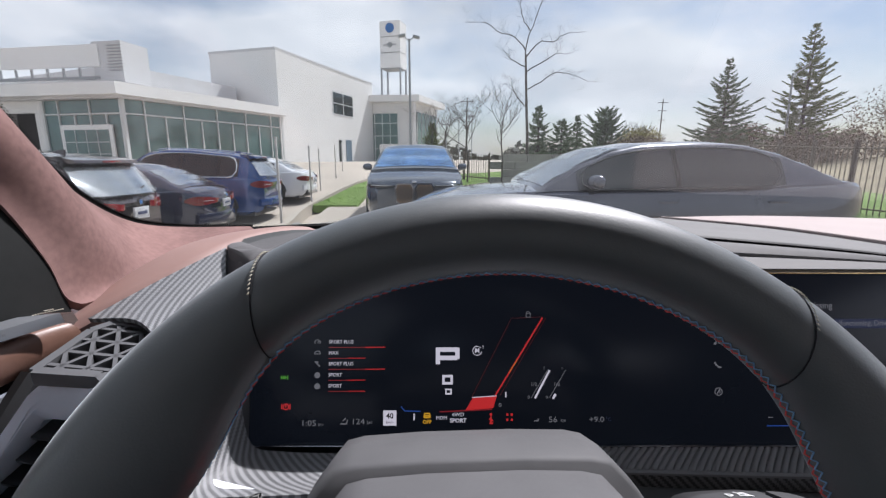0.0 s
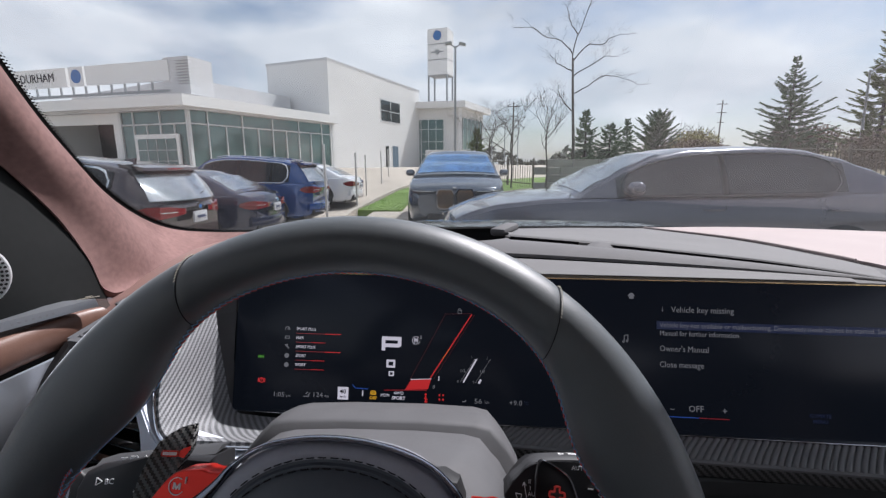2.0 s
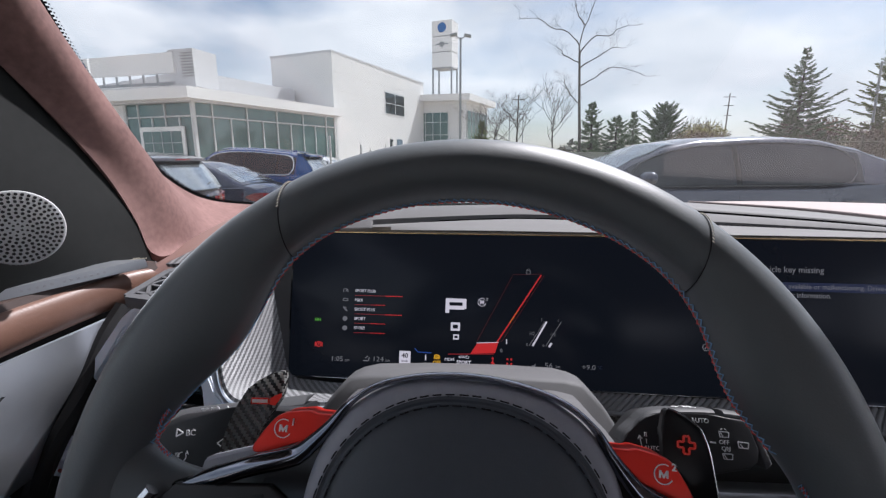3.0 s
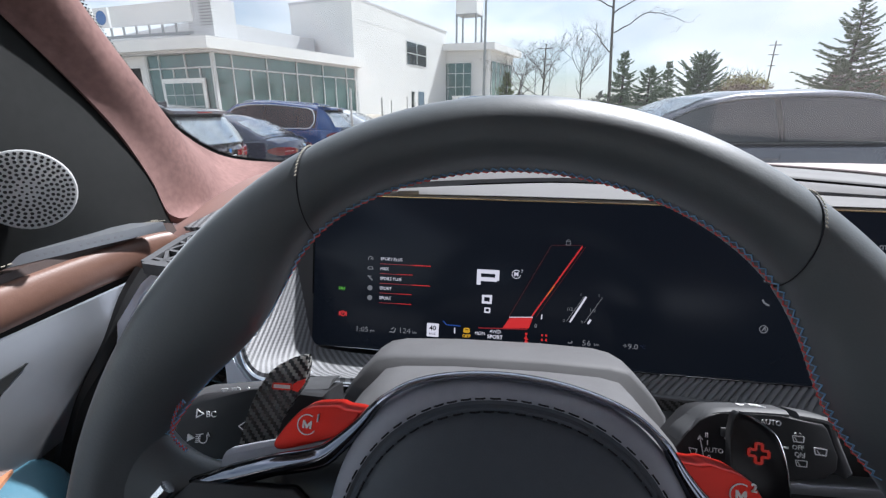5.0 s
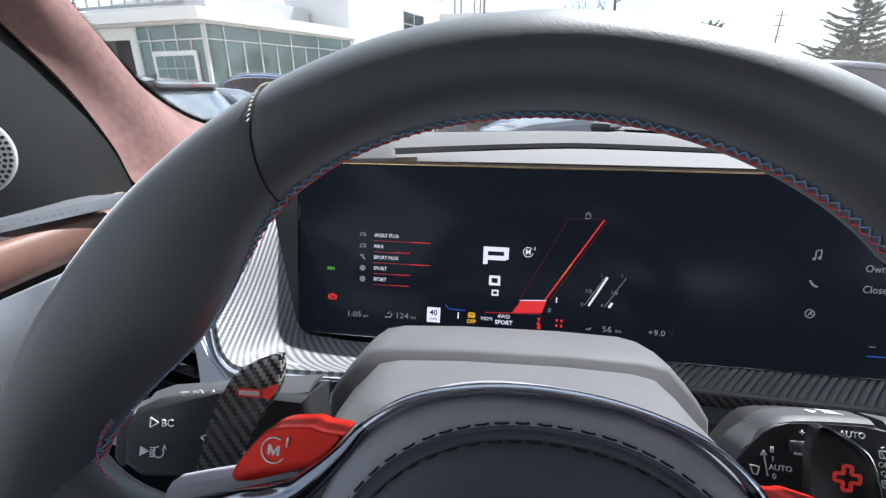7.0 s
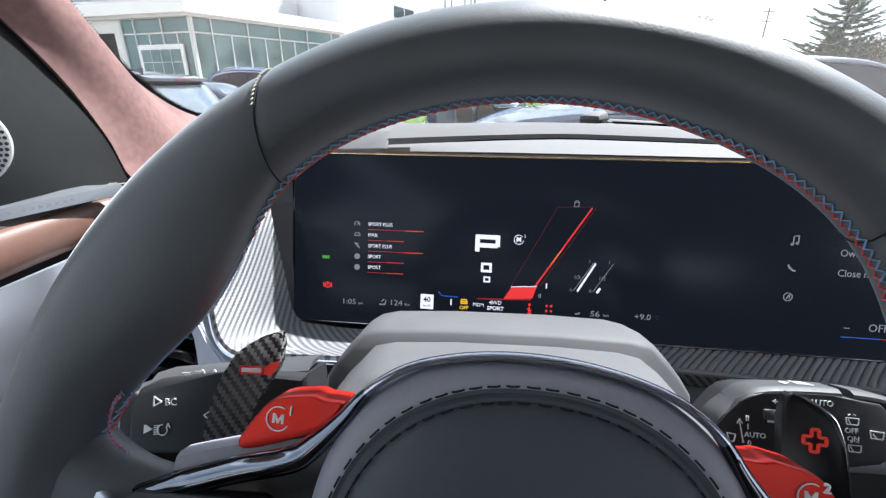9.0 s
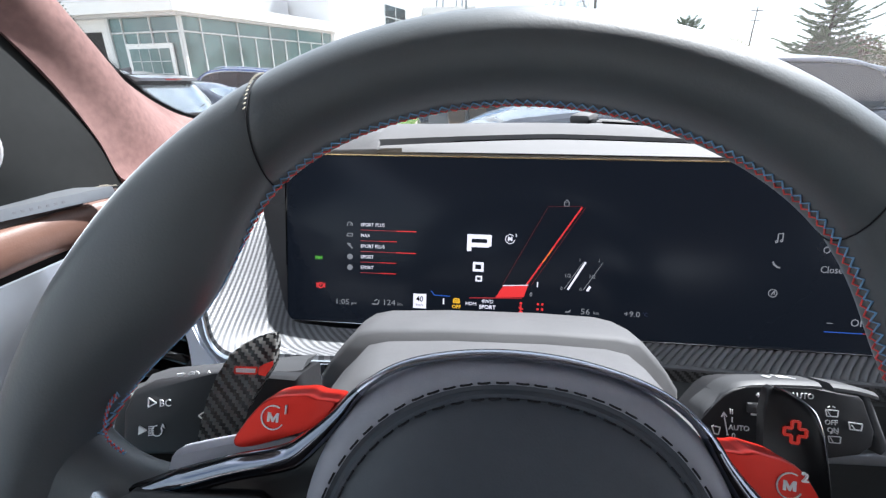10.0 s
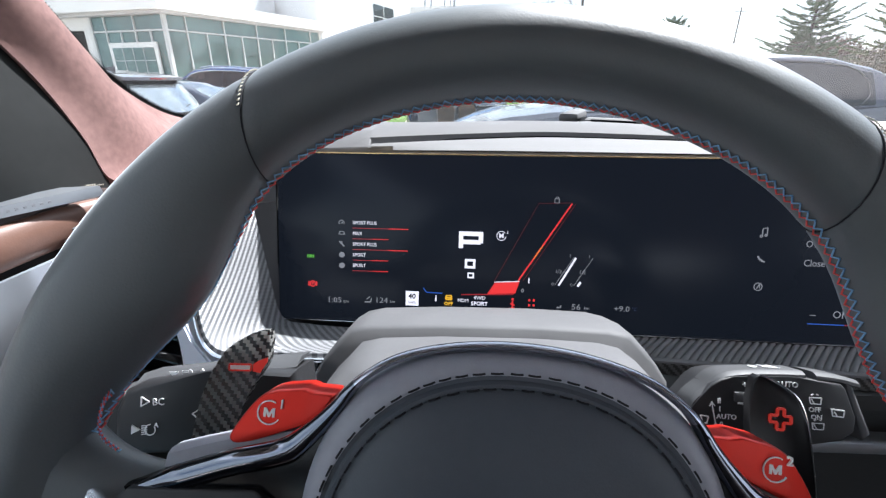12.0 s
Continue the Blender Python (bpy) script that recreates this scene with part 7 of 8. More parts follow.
# ---- trees ----
def limb(bm, p, d, r, ln, depth, rng, spread, up, twig):
    n_ = 4
    pts, q, dd = [p], p.copy(), d.copy()
    for k in range(n_):
        dd = (dd + Vector((rng.uniform(-1, 1), rng.uniform(-1, 1), rng.uniform(-0.6, 1) + up)) * 0.16).normalized()
        q = q + dd * ln / n_
        pts.append(q.copy())
    tube(pts, r, 6 if depth > 1 else 4, bm, r2=max(twig, r * 0.5))
    if depth == 0:
        return
    for k in range(rng.choice((3, 3, 4)) if depth > 1 else rng.choice((3, 4, 5))):
        at_ = pts[rng.choice((2, 3, 3, 4, 4))] if depth < 3 else pts[min(4, 1 + k)]
        a = rng.uniform(0, math.tau)
        side = Vector((math.cos(a), math.sin(a), rng.uniform(-0.1, 0.5)))
        limb(bm, at_, (dd * (1 - spread) + side * spread).normalized(), max(twig, r * 0.55), ln * rng.uniform(0.55, 0.8), depth - 1, rng, spread, up, twig)


def bare_tree(name, x, y, trunk_h, r, ln, depth, seed, label, spread=0.62, lean=(0, 0, 1), twig=0.006):
    rng = random.Random(seed)
    t = thing(name, label, "tree", Matrix.Translation((x, y, rise(y))))
    top = Vector((lean[0] * trunk_h, lean[1] * trunk_h, trunk_h))
    pts = [Vector((0, 0, -0.15)), top * 0.35 + Vector((0.04, 0, 0)), top * 0.7 + Vector((-0.03, 0.02, 0)), top]
    part("trunk", tube(smooth_row(pts, 10), r, 8, r2=r * 0.6), M["bark"], t)
    bm = bmesh.new()
    for k in range(5):
        a = k * 2.4 + seed
        limb(bm, top * (0.62 + 0.095 * k), Vector((math.cos(a) * 0.8, math.sin(a) * 0.8, 0.55 + 0.12 * k)).normalized(), r * 0.42, ln * (1.0 - 0.08 * k), depth, rng, spread, 0.25, twig)
    part("branches", bm, M["bark"], t)
    return t


big = thing("bare_tree", "tall bare tree with long crooked branches on the lawn", "tree", Matrix.Translation((4.55, 19.0, rise(19.0))))
part("trunk", tube(smooth_row([(0, 0, -0.2), (0.02, 0, 1.5), (-0.08, 0, 3.2), (-0.18, 0, 5.1)], 14), 0.075, 10, r2=0.042), M["bark"], big)
bm = bmesh.new()
rng = random.Random(21)
MAIN = [[(-0.18, 0, 5.1), (-0.12, 0.05, 5.7), (0.15, 0.1, 6.3), (0.42, 0.1, 7.2), (0.95, 0.2, 8.2), (1.25, 0.2, 9.4)], [(0.0, 0.05, 6.0), (-0.35, 0.1, 6.5), (-0.45, 0.2, 7.3)],
        [(-0.16, 0, 5.2), (-0.6, 0.1, 5.75), (-1.3, 0, 5.95), (-1.9, 0.1, 6.35), (-2.6, 0.1, 6.3)], [(-0.17, 0, 5.0), (0.35, -0.2, 5.55), (0.95, -0.1, 5.6), (1.5, 0.1, 5.95), (2.3, 0.1, 6.0)],
        [(-0.12, 0, 3.7), (0.5, 0.2, 4.0), (1.1, 0.2, 4.45), (1.7, 0, 4.35), (2.5, 0.1, 4.1)], [(-0.15, 0, 4.6), (-0.7, 0.2, 4.9), (-1.1, 0.1, 5.3)], [(-0.14, 0, 4.4), (0.45, -0.3, 4.75), (1.0, -0.2, 5.1), (1.5, -0.2, 5.1)], [(-0.05, 0, 3.0), (-0.5, 0.2, 3.5), (-0.75, 0.1, 4.1)]]
for path_ in MAIN:
    pts = smooth_row(path_, 12)
    pts = [p + Vector((rng.uniform(-1, 1), rng.uniform(-1, 1), rng.uniform(-1, 1))) * 0.035 for p in pts]
    tube(pts, 0.026, 7, bm, r2=0.006)
    for k in range(3, 12):
        d = (pts[k] - pts[k - 1]).normalized()
        for rep in range(rng.choice((1, 1, 2))):
            a = rng.uniform(0, math.tau)
            limb(bm, pts[k], (d * 0.45 + Vector((math.cos(a), math.sin(a), rng.uniform(-0.2, 0.7))) * 0.6).normalized(), 0.0045, rng.uniform(0.2, 0.55), 1, rng, 0.6, 0.1, 0.0025)
part("branches", bm, M["bark"], big)
bare_tree("bare_tree", 1.85, 17.6, 2.2, 0.036, 1.25, 3, 3, "young bare tree on the lawn", twig=0.003)
bare_tree("bare_tree", 3.15, 17.2, 2.4, 0.036, 1.15, 3, 8, "slender young bare tree by the stone wall", spread=0.5, twig=0.003)
bare_tree("bare_tree", 1.35, 24.0, 2.0, 0.05, 1.5, 3, 13, "bare tree near the pavilion", twig=0.004)


def conifer(name, x, y, h, w, seed, label, mat, base=0.3, density=1.0, droop=0.25, slim=0.85):
    rng = random.Random(seed)
    t = thing(name, label, "tree", Matrix.Translation((x, y, rise(y))))
    part("trunk", tube([(0, 0, -0.2), (0.02, 0.01, h * 0.5), (0, 0, h * 0.98)], 0.05 + 0.012 * h, 8, r2=0.012), M["bark"], t)
    verts, faces = [], []
    wood = bmesh.new()
    n_br = int(24 * density * h)

    def tuft(p, d, ln_, wd):
        """Two crossed slips of needles along a twig."""
        s_ = d.cross(Vector((rng.uniform(-0.4, 0.4), rng.uniform(-0.4, 0.4), 1))).normalized() * wd
        u_ = d.cross(s_).normalized() * wd
        for e_ in (s_, u_):
            i0 = len(verts)
            verts.extend((p - e_ * 0.6, p + e_ * 0.6, p + d * ln_ * 0.6 + e_, p + d * ln_, p + d * ln_ * 0.6 - e_))
            faces.append((i0, i0 + 1, i0 + 2, i0 + 3, i0 + 4))

    for k in range(n_br):
        u = ((k + rng.random()) / n_br) ** 1.08
        whorl = round(u * h / 0.34) * 0.34 / h
        tier = 0.6 if h > 5 else 0.25
        u = min(0.985, (1 - tier) * u + tier * whorl + rng.uniform(-0.010, 0.010))
        z = base + (h - base) * u
        full = w * ((1 - u) ** slim) * (1.0 + 0.22 * math.sin(u * 23 + seed)) + 0.08
        a = k * 2.399 + rng.uniform(-0.4, 0.4)
        ln = full * rng.choice((0.55, 0.8, 0.95, 1.0, 1.12)) * rng.uniform(0.85, 1.1)
        lift = 0.55 * u - droop * (1 - u)
        steps = max(4, int(ln / 0.075))
        out_ = Vector((math.cos(a), math.sin(a), 0))
        side = Vector((-math.sin(a), math.cos(a), 0))
        spine = [Vector((0, 0, z)) + out_ * (ln * q) + Vector((0, 0, ln * (lift * q - 0.20 * q + 0.28 * q * q))) + side * 0.04 * math.sin(q * 5 + k) for q in (s / steps for s in range(steps + 1))]
        tube(spine, 0.012 + 0.008 * ln, 4, wood, r2=0.003)
        for s in range(1, steps + 1):
            q = s / steps
            d0 = (spine[s] - spine[s - 1]).normalized()
            tuft(spine[s - 1], d0, 0.17, 0.022)
            if q < 0.12:
                continue
            tw = (0.34 * (1 - q) + 0.13) * min(1.0, 0.35 + ln * 0.55)
            for sg in (-1, 1):
                dd = (d0 * rng.uniform(0.5, 0.9) + side * sg * rng.uniform(0.6, 1.0) + Vector((0, 0, rng.uniform(-0.45, 0.12)))).normalized()
                p = spine[s]
                for seg_ in range(2):
                    tuft(p, dd, tw * 0.62, 0.027)
                    p = p + dd * tw * 0.45
                    dd = (dd + Vector((rng.uniform(-0.3, 0.3), rng.uniform(-0.3, 0.3), rng.uniform(-0.35, 0.25)))).normalized()
    part("limbs", wood, M["bark"], t)
    me = bpy.data.meshes.new("crown")
    me.from_pydata([tuple(v) for v in verts], [], faces)
    me.materials.append(mat)
    ob = new("crown", me)
    ob.parent = t
    return t


conifer("spruce", 17.95, 26.0, 6.1, 2.5, 5, "dark green spruce behind the fence", M["needle"], base=1.2, density=0.72, slim=1.15, droop=0.02)
conifer("spruce", 21.1, 24.0, 7.6, 2.5, 6, "tall yellowish green spruce behind the fence", M["needle_light"], base=0.8, density=0.68, slim=1.02, droop=0.0)
conifer("spruce", 6.35, 24.0, 3.3, 1.0, 7, "small dark spruce behind the stone wall", M["needle"], density=1.2)
conifer("spruce", 7.5, 23.6, 2.6, 1.35, 9, "small spreading spruce behind the stone wall", M["needle"], droop=0.1, density=1.2)
conifer("spruce", 9.9, 28.0, 3.0, 0.75, 10, "small dark spruce beyond the wall", M["needle"], density=1.1)
conifer("spruce", 0.75, 28.0, 2.5, 0.8, 15, "small bright green conifer by the pavilion", M["needle_light"], density=1.3)
conifer("pine", 12.5, 30.0, 3.5, 2.0, 12, "bushy dark pine beyond the wall", M["needle"], droop=-0.25, density=1.1, slim=0.55)


def leaf_mass(name, x, y, h, w, count, seed, label, mat, size=0.09, category="shrub", squat=1.0):
    rng = random.Random(seed)
    t = thing(name, label, category, Matrix.Translation((x, y, rise(y))))
    bm = bmesh.new()
    for k in range(7):
        a = k * 0.9
        limb(bm, Vector((0, 0, -0.1)), Vector((math.cos(a) * 0.5, math.sin(a) * 0.5, 1)).normalized(), 0.04, h * 0.6, 2, rng, 0.5, 0.3, 0.006)
    part("stems", bm, M["bark"], t)
    verts, faces = [], []
    lobes = [(Vector((rng.uniform(-0.6, 0.6) * w, rng.uniform(-0.6, 0.6) * w, h * rng.uniform(0.35, 0.72))), rng.uniform(0.3, 0.55)) for _ in range(12)]
    for _ in range(count):
        c, lr = rng.choice(lobes)
        v_ = Vector((rng.gauss(0, 1), rng.gauss(0, 1), rng.gauss(0, 0.75)))
        p = c + v_.normalized() * lr * w * rng.uniform(0.6, 1.0) * Vector((1, 1, squat)).z
        if p.z < 0.05:
            continue
        d = Vector((rng.uniform(-1, 1), rng.uniform(-1, 1), rng.uniform(-1, 1))).normalized() * size * rng.uniform(0.5, 1.3)
        e = d.cross(Vector((rng.uniform(-1, 1), rng.uniform(-1, 1), 1))).normalized() * size * 0.45
        i0 = len(verts)
        verts += [p - d, p + e, p + d, p - e]
        faces.append((i0, i0 + 1, i0 + 2, i0 + 3))
    me = bpy.data.meshes.new("leaves")
    me.from_pydata([tuple(v) for v in verts], [], faces)
    me.materials.append(mat)
    ob = new("leaves", me)
    ob.parent = t


leaf_mass("round_bush", 17.1, 35.0, 3.0, 1.9, 5000, 31, "round yellow-green bush just in leaf", M["bud"], 0.10)
for k, (x, y, h, w) in enumerate(((19.0, 21.0, 1.9, 2.2), (23.5, 19.5, 2.3, 2.4), (27.5, 21.0, 2.8, 2.6), (24.0, 26.5, 2.4, 2.4), (31.0, 18.0, 3.0, 2.8), (29.5, 25.0, 5.2, 4.0), (35.0, 22.0, 5.0, 4.0), (14.0, 27.0, 1.5, 2.2), (21.5, 30.0, 2.7, 2.8))):
    leaf_mass("brushwood", x, y, h, w, 5200, 50 + k, "brown leafless brushwood behind the fence", M["brush"], 0.09, "shrub")
# far woods, one uneven band round the horizon
rng = random.Random(77)
verts, faces = [], []
for k in range(5200):
    a = rng.uniform(-1.35, 1.35)
    d = rng.uniform(95, 150)
    x, y = d * math.sin(a), d * math.cos(a)
    hh = (2.2 + 2.6 * noise.noise(Vector((a * 9, 0.3, 0))) + 1.4 * noise.noise(Vector((a * 40, 1.3, 0))))
    p = Vector((x, y, 1.1 + max(0.2, hh) * rng.random() ** 0.6 * 1.3))
    s = rng.uniform(0.4, 1.1)
    e1 = Vector((rng.uniform(-1, 1), rng.uniform(-1, 1), rng.uniform(-0.4, 1))) * s
    e2 = Vector((rng.uniform(-1, 1), rng.uniform(-1, 1), rng.uniform(-0.4, 1))) * s
    i0 = len(verts)
    verts += [p - e1, p + e2, p + e1, p - e2]
    faces.append((i0, i0 + 1, i0 + 2, i0 + 3))
me = bpy.data.meshes.new("far_woods")
me.from_pydata([tuple(v) for v in verts], [], faces)
me.materials.append(M["far_wood"])
tagged(new("far_woods", me), "far grey-brown woods along the horizon", "woods", "", "stuff")


def power_pole(x, y, h):
    t = thing("power_pole", "wooden power pole with crossarms far off", "power pole", Matrix.Translation((x, y, 1.1)))
    part("pole", tube([(0, 0, -0.5), (0.1, 0, h)], 0.13, 8, r2=0.08), M["bark"], t)
    for k, z in enumerate((h - 0.6, h - 2.0, h - 3.6)):
        part("crossarm", boxed((0.1, 0, z), (1.9 - 0.4 * k, 0.10, 0.10)), M["bark"], t)


power_pole(43.5, 80.0, 10.8)
power_pole(7.2, 70.0, 9.5)
for x, y, h in ((19.9, 23.5, 5.6),):
    sl = thing("street_lamp", "grey street lamp with a slanting arm behind the spruces", "lamp post", Matrix.Translation((x, y, rise(y))))
    part("pole", tube([(0, 0, -0.2), (-0.15, 0, h * 0.9)], 0.07, 10, r2=0.05), M["steel"], sl)
    part("arm", tube([(-0.15, 0, h * 0.88), (0.9, 0.1, h * 0.88 + 0.65)], 0.035, 8), M["steel"], sl)
    part("head", boxed((1.0, 0.1, h * 0.88 + 0.68), (0.4, 0.16, 0.09), 0.02), M["steel"], sl)
for x, y, h in ((5.2, 60.0, 5.6), (7.4, 64.0, 6.2), (3.4, 58.0, 4.6)):
    sl = thing("street_lamp", "small far street lamp", "lamp post", Matrix.Translation((x, y, 1.1)))
    part("pole", tube([(0, 0, -0.2), (0, 0, h)], 0.07, 8), M["steel"], sl)
    part("head", boxed((0, 0, h), (1.1, 0.4, 0.14), 0.02), M["steel"], sl)

# ---- parked cars ----
def interp(tab, x):
    for (x0, v0), (x1, v1) in zip(tab, tab[1:]):
        if x <= x1:
            t = max(0.0, (x - x0) / (x1 - x0))
            t = t * t * (3 - 2 * t) * 0.5 + t * 0.5
            return v0 + (v1 - v0) * t
    return tab[-1][1]


def car(label, m, mat, L, W, H, belt, deck, roof, side_cut, front="plain", rear="plain", rails=False, chrome=True, trim_mat=None, wheel_r=0.36, glass=None, bow=0.26, screen=None):
    """A parked car. Local x runs forwards, y to its left, z up, origin on the ground at its middle.
    deck: height of bonnet, belt and boot along x; roof: height of the greenhouse along x; side_cut: ends of the side windows and the posts between."""
    c = thing("parked_car", label, "car", m)
    glass = glass or M["car_glass"]
    hw = W / 2
    nst = 44
    xs = [-L / 2 + L * k / (nst - 1) for k in range(nst)]

    def half(x):
        u = abs(x) / (L / 2)
        return hw * (1 - 0.21 * max(0.0, (u - 0.72) / 0.28) ** 2.0)

    def sill(x):
        u = abs(x) / (L / 2)
        return 0.20 + 0.16 * max(0.0, (u - 0.80) / 0.20) ** 2

    rows = []
    for k, x in enumerate(xs):
        w, zd, zs = half(x), interp(deck, x), sill(x)
        e = 1.0 if 0 < k < nst - 1 else 0.93
        zd = zs + (zd - zs) * (0.97 if e < 1 else 1)
        pr = [(0, zs), (w * 0.86, zs), (w * 0.955, zs + 0.06), (w * 0.985, zs + 0.22), (w * 1.0, zs + (zd - zs) * 0.55), (w * 0.985, zs + (zd - zs) * 0.78),
              (w * 0.965, zd - 0.055), (w * 0.915, zd - 0.012), (w * 0.60, zd + 0.018), (0, zd + 0.030)]
        ring = [(x, y * e, z) for y, z in pr] + [(x, -y * e, z) for y, z in pr[-2:0:-1]]
        rows.append(ring)
    body = part("body", loft(rows), mat, c, angle=32)
    gx0, gx1 = roof[0][0], roof[-1][0]
    ng = 40
    gxs = [gx0 + (gx1 - gx0) * k / (ng - 1) for k in range(ng)]

    def gh(x):
        zr, zb = interp(roof, x), interp(deck, x) - 0.02
        return zb, max(zb + 0.01, zr)

    def side_pt(x, s, out=0.0):
        zb, zr = gh(x)
        w0 = half(x) * 0.935
        t = (zr - zb) / max(0.1, H - belt)
        w1 = w0 - 0.235 * min(1.0, t)
        return Vector((x, w0 + (w1 - w0) * s ** 1.25 + out, zb + (zr - 0.03 - zb) * s))

    rows = []
    for x in gxs:
        pr = [side_pt(x, s) for s in (0, 0.25, 0.5, 0.75, 0.92, 1.0)]
        zb, zr = gh(x)
        edge = pr[-1]
        pr += [Vector((x, edge.y - 0.05, zr - 0.008)), Vector((x, edge.y * 0.55, zr + 0.018)), Vector((x, 0, zr + 0.026))]
        ring = [tuple(p) for p in pr] + [(p.x, -p.y, p.z) for p in pr[-2::-1]]
        rows.append(ring)
    part("greenhouse", loft(rows, closed=True), mat, c, angle=35)

    def top_patch(name, x0, x1, shrink):
        bm = bmesh.new()
        g = []
        for i in range(13):
            x = x0 + (x1 - x0) * i / 12
            zb, zr = gh(x)
            wd = side_pt(x, 1.0).y * shrink
            g.append([bm.verts.new((x, wd * (j / 6 - 1), zr + 0.032 - 0.028 * abs(j / 6 - 1) ** 2.0 + 0.004)) for j in range(13)])
        for i in range(12):
            for j in range(12):
                bm.faces.new((g[i][j], g[i + 1][j], g[i + 1][j + 1], g[i][j + 1]))
        bmesh.ops.solidify(bm, geom=list(bm.faces), thickness=0.006)
        return part(name, bm, screen or M["screen_glass"], c)

    wx0, wx1, rx0, rx1 = side_cut["screen"] + side_cut["back"]
    top_patch("windscreen", wx0, wx1, 0.93)
    if H > 1.6:
        (xa, za), (xb, zb_) = roof[0], roof[2]
        up_, na = Vector((xb - xa, 0, zb_ - za)), Vector((za - zb_, 0, xb - xa)).normalized()
        sheet = []
        for i in range(9):
            q = 0.00 + 0.86 * i / 8
            p = Vector((xa, 0, za)) + up_ * q + na * 0.055
            wd = hw * (0.82 - 0.12 * q)
            sheet.append([p + Vector((0.05 * (j / 6 - 1) ** 4, wd * (j / 6 - 1), 0)) for j in range(13)])
        bm = loft(sheet, closed=False)
        bmesh.ops.solidify(bm, geom=list(bm.faces), thickness=0.006)
        part("rear_window", bm, M["screen_glass"], c)
        band = []
        for q in (0.76, 0.90, 1.04):
            p = Vector((xa, 0, za)) + up_ * q + na * 0.064
            wd = hw * (0.83 - 0.12 * q)
            band.append([p + Vector((0.05 * (j / 6 - 1) ** 4, wd * (j / 6 - 1), 0)) for j in range(13)])
        bm = loft(band, closed=False)
        bmesh.ops.solidify(bm, geom=list(bm.faces), thickness=0.006)
        part("window_band", bm, M["gloss_black"], c, "black band under the roof spoiler")
    else:
        top_patch("rear_window", rx0, rx1, 0.86)
    for sgn in (1, -1):
        def side_patch(name, x0, x1, mat_, out):
            g = []
            for i in range(11):
                x = x0 + (x1 - x0) * i / 10
                zb, zr = gh(x)
                room = (zr - zb) / (H - belt)
                hi = 0.90 if room > 0.35 else 0.06 + 0.84 * room / 0.35
                g.append([side_pt(x, 0.06 + (hi - 0.06) * j / 5, out) for j in range(6)])
            bm = loft([[(q.x, sgn * q.y, q.z) for q in col] for col in g], closed=False)
            bmesh.ops.solidify(bm, geom=list(bm.faces), thickness=0.008)
            part(name, bm, mat_, c)

        for x0, x1 in side_cut["windows"]:
            side_patch("side_window", x0, x1, glass, 0.010)
        for (x0, _), (_, x1) in zip(side_cut["windows"], side_cut["windows"][1:]):
            side_patch("window_pillar", x1 + 0.002, x0 - 0.002, M["gloss_black"], 0.007)
        a, b = side_cut["windows"][-1][0], side_cut["windows"][0][1]
        lo_, hi_ = min(a, b), max(a, b)
        lo_ = min(w[0] for w in side_cut["windows"])
        hi_ = max(w[1] for w in side_cut["windows"])
        if chrome:
            low = [side_pt(lo_ + (hi_ - lo_) * k / 20, 0.03, 0.012) for k in range(21)]
            upp = []
            for k in range(21):
                x = hi_ - (hi_ - lo_) * k / 20
                zb, zr = gh(x)
                room = (zr - zb) / (H - belt)
                upp.append(side_pt(x, 0.93 if room > 0.35 else 0.06 + 0.87 * room / 0.35, 0.012))
            loop = [Vector((p.x, sgn * p.y, p.z)) for p in low + upp]
            for _ in range(2):
                loop = [loop[k] * 0.5 + (loop[k - 1] + loop[(k + 1) % len(loop)]) * 0.25 for k in range(len(loop))]
            part("window_trim", tube(loop, 0.020 if rails or H > 1.6 else 0.010, 6, closed=True), trim_mat or M["chrome"], c, "bright window trim")
        part("door_line", tube([Vector((sum(side_cut["windows"][0]) / 2 - 0.55, sgn * (hw * 0.992), 0.42)), Vector((sum(side_cut["windows"][0]) / 2 - 0.55, sgn * (hw * 0.975), belt - 0.10))], 0.004, 5), M["black_plastic"], c)
        for wdw in side_cut["windows"][:2]:
            x = wdw[0] + 0.10
            part("door_handle", boxed((x, sgn * (half(x) * 0.985), belt - 0.14), (0.20, 0.035, 0.028), 0.008), mat, c)
        xm = wx0 + 0.33
        shell_ = []
        for q, g in ((0.0, 0.45), (0.12, 0.85), (0.4, 1.0), (0.75, 0.93), (0.92, 0.7), (1.0, 0.35)):
            shell_.append([(xm + 0.06 - 0.03 * q + (0.085 if math.cos(k_) > 0 else 0.055) * g * math.cos(k_), sgn * (hw * 0.93 + 0.04 + 0.20 * q), belt + 0.075 + 0.075 * g * math.sin(k_)) for k_ in (math.tau * j / 16 for j in range(16))])
        mr = part("door_mirror", loft(shell_), mat, c)
        part("mirror_stalk", boxed((xm + 0.03, sgn * (hw * 0.93 + 0.02), belt + 0.0), (0.06, 0.12, 0.03), 0.008), M["black_plastic"], mr)
        if rails:
            part("roof_rail", tube([Vector((x, sgn * (side_pt(x, 1.0).y - 0.03), side_pt(x, 1.0).z + 0.055)) for x in [gx0 + (gx1 - gx0) * (0.22 + 0.5 * k / 8) for k in range(9)]], 0.016, 6), trim_mat or M["chrome"], c, "roof rail")
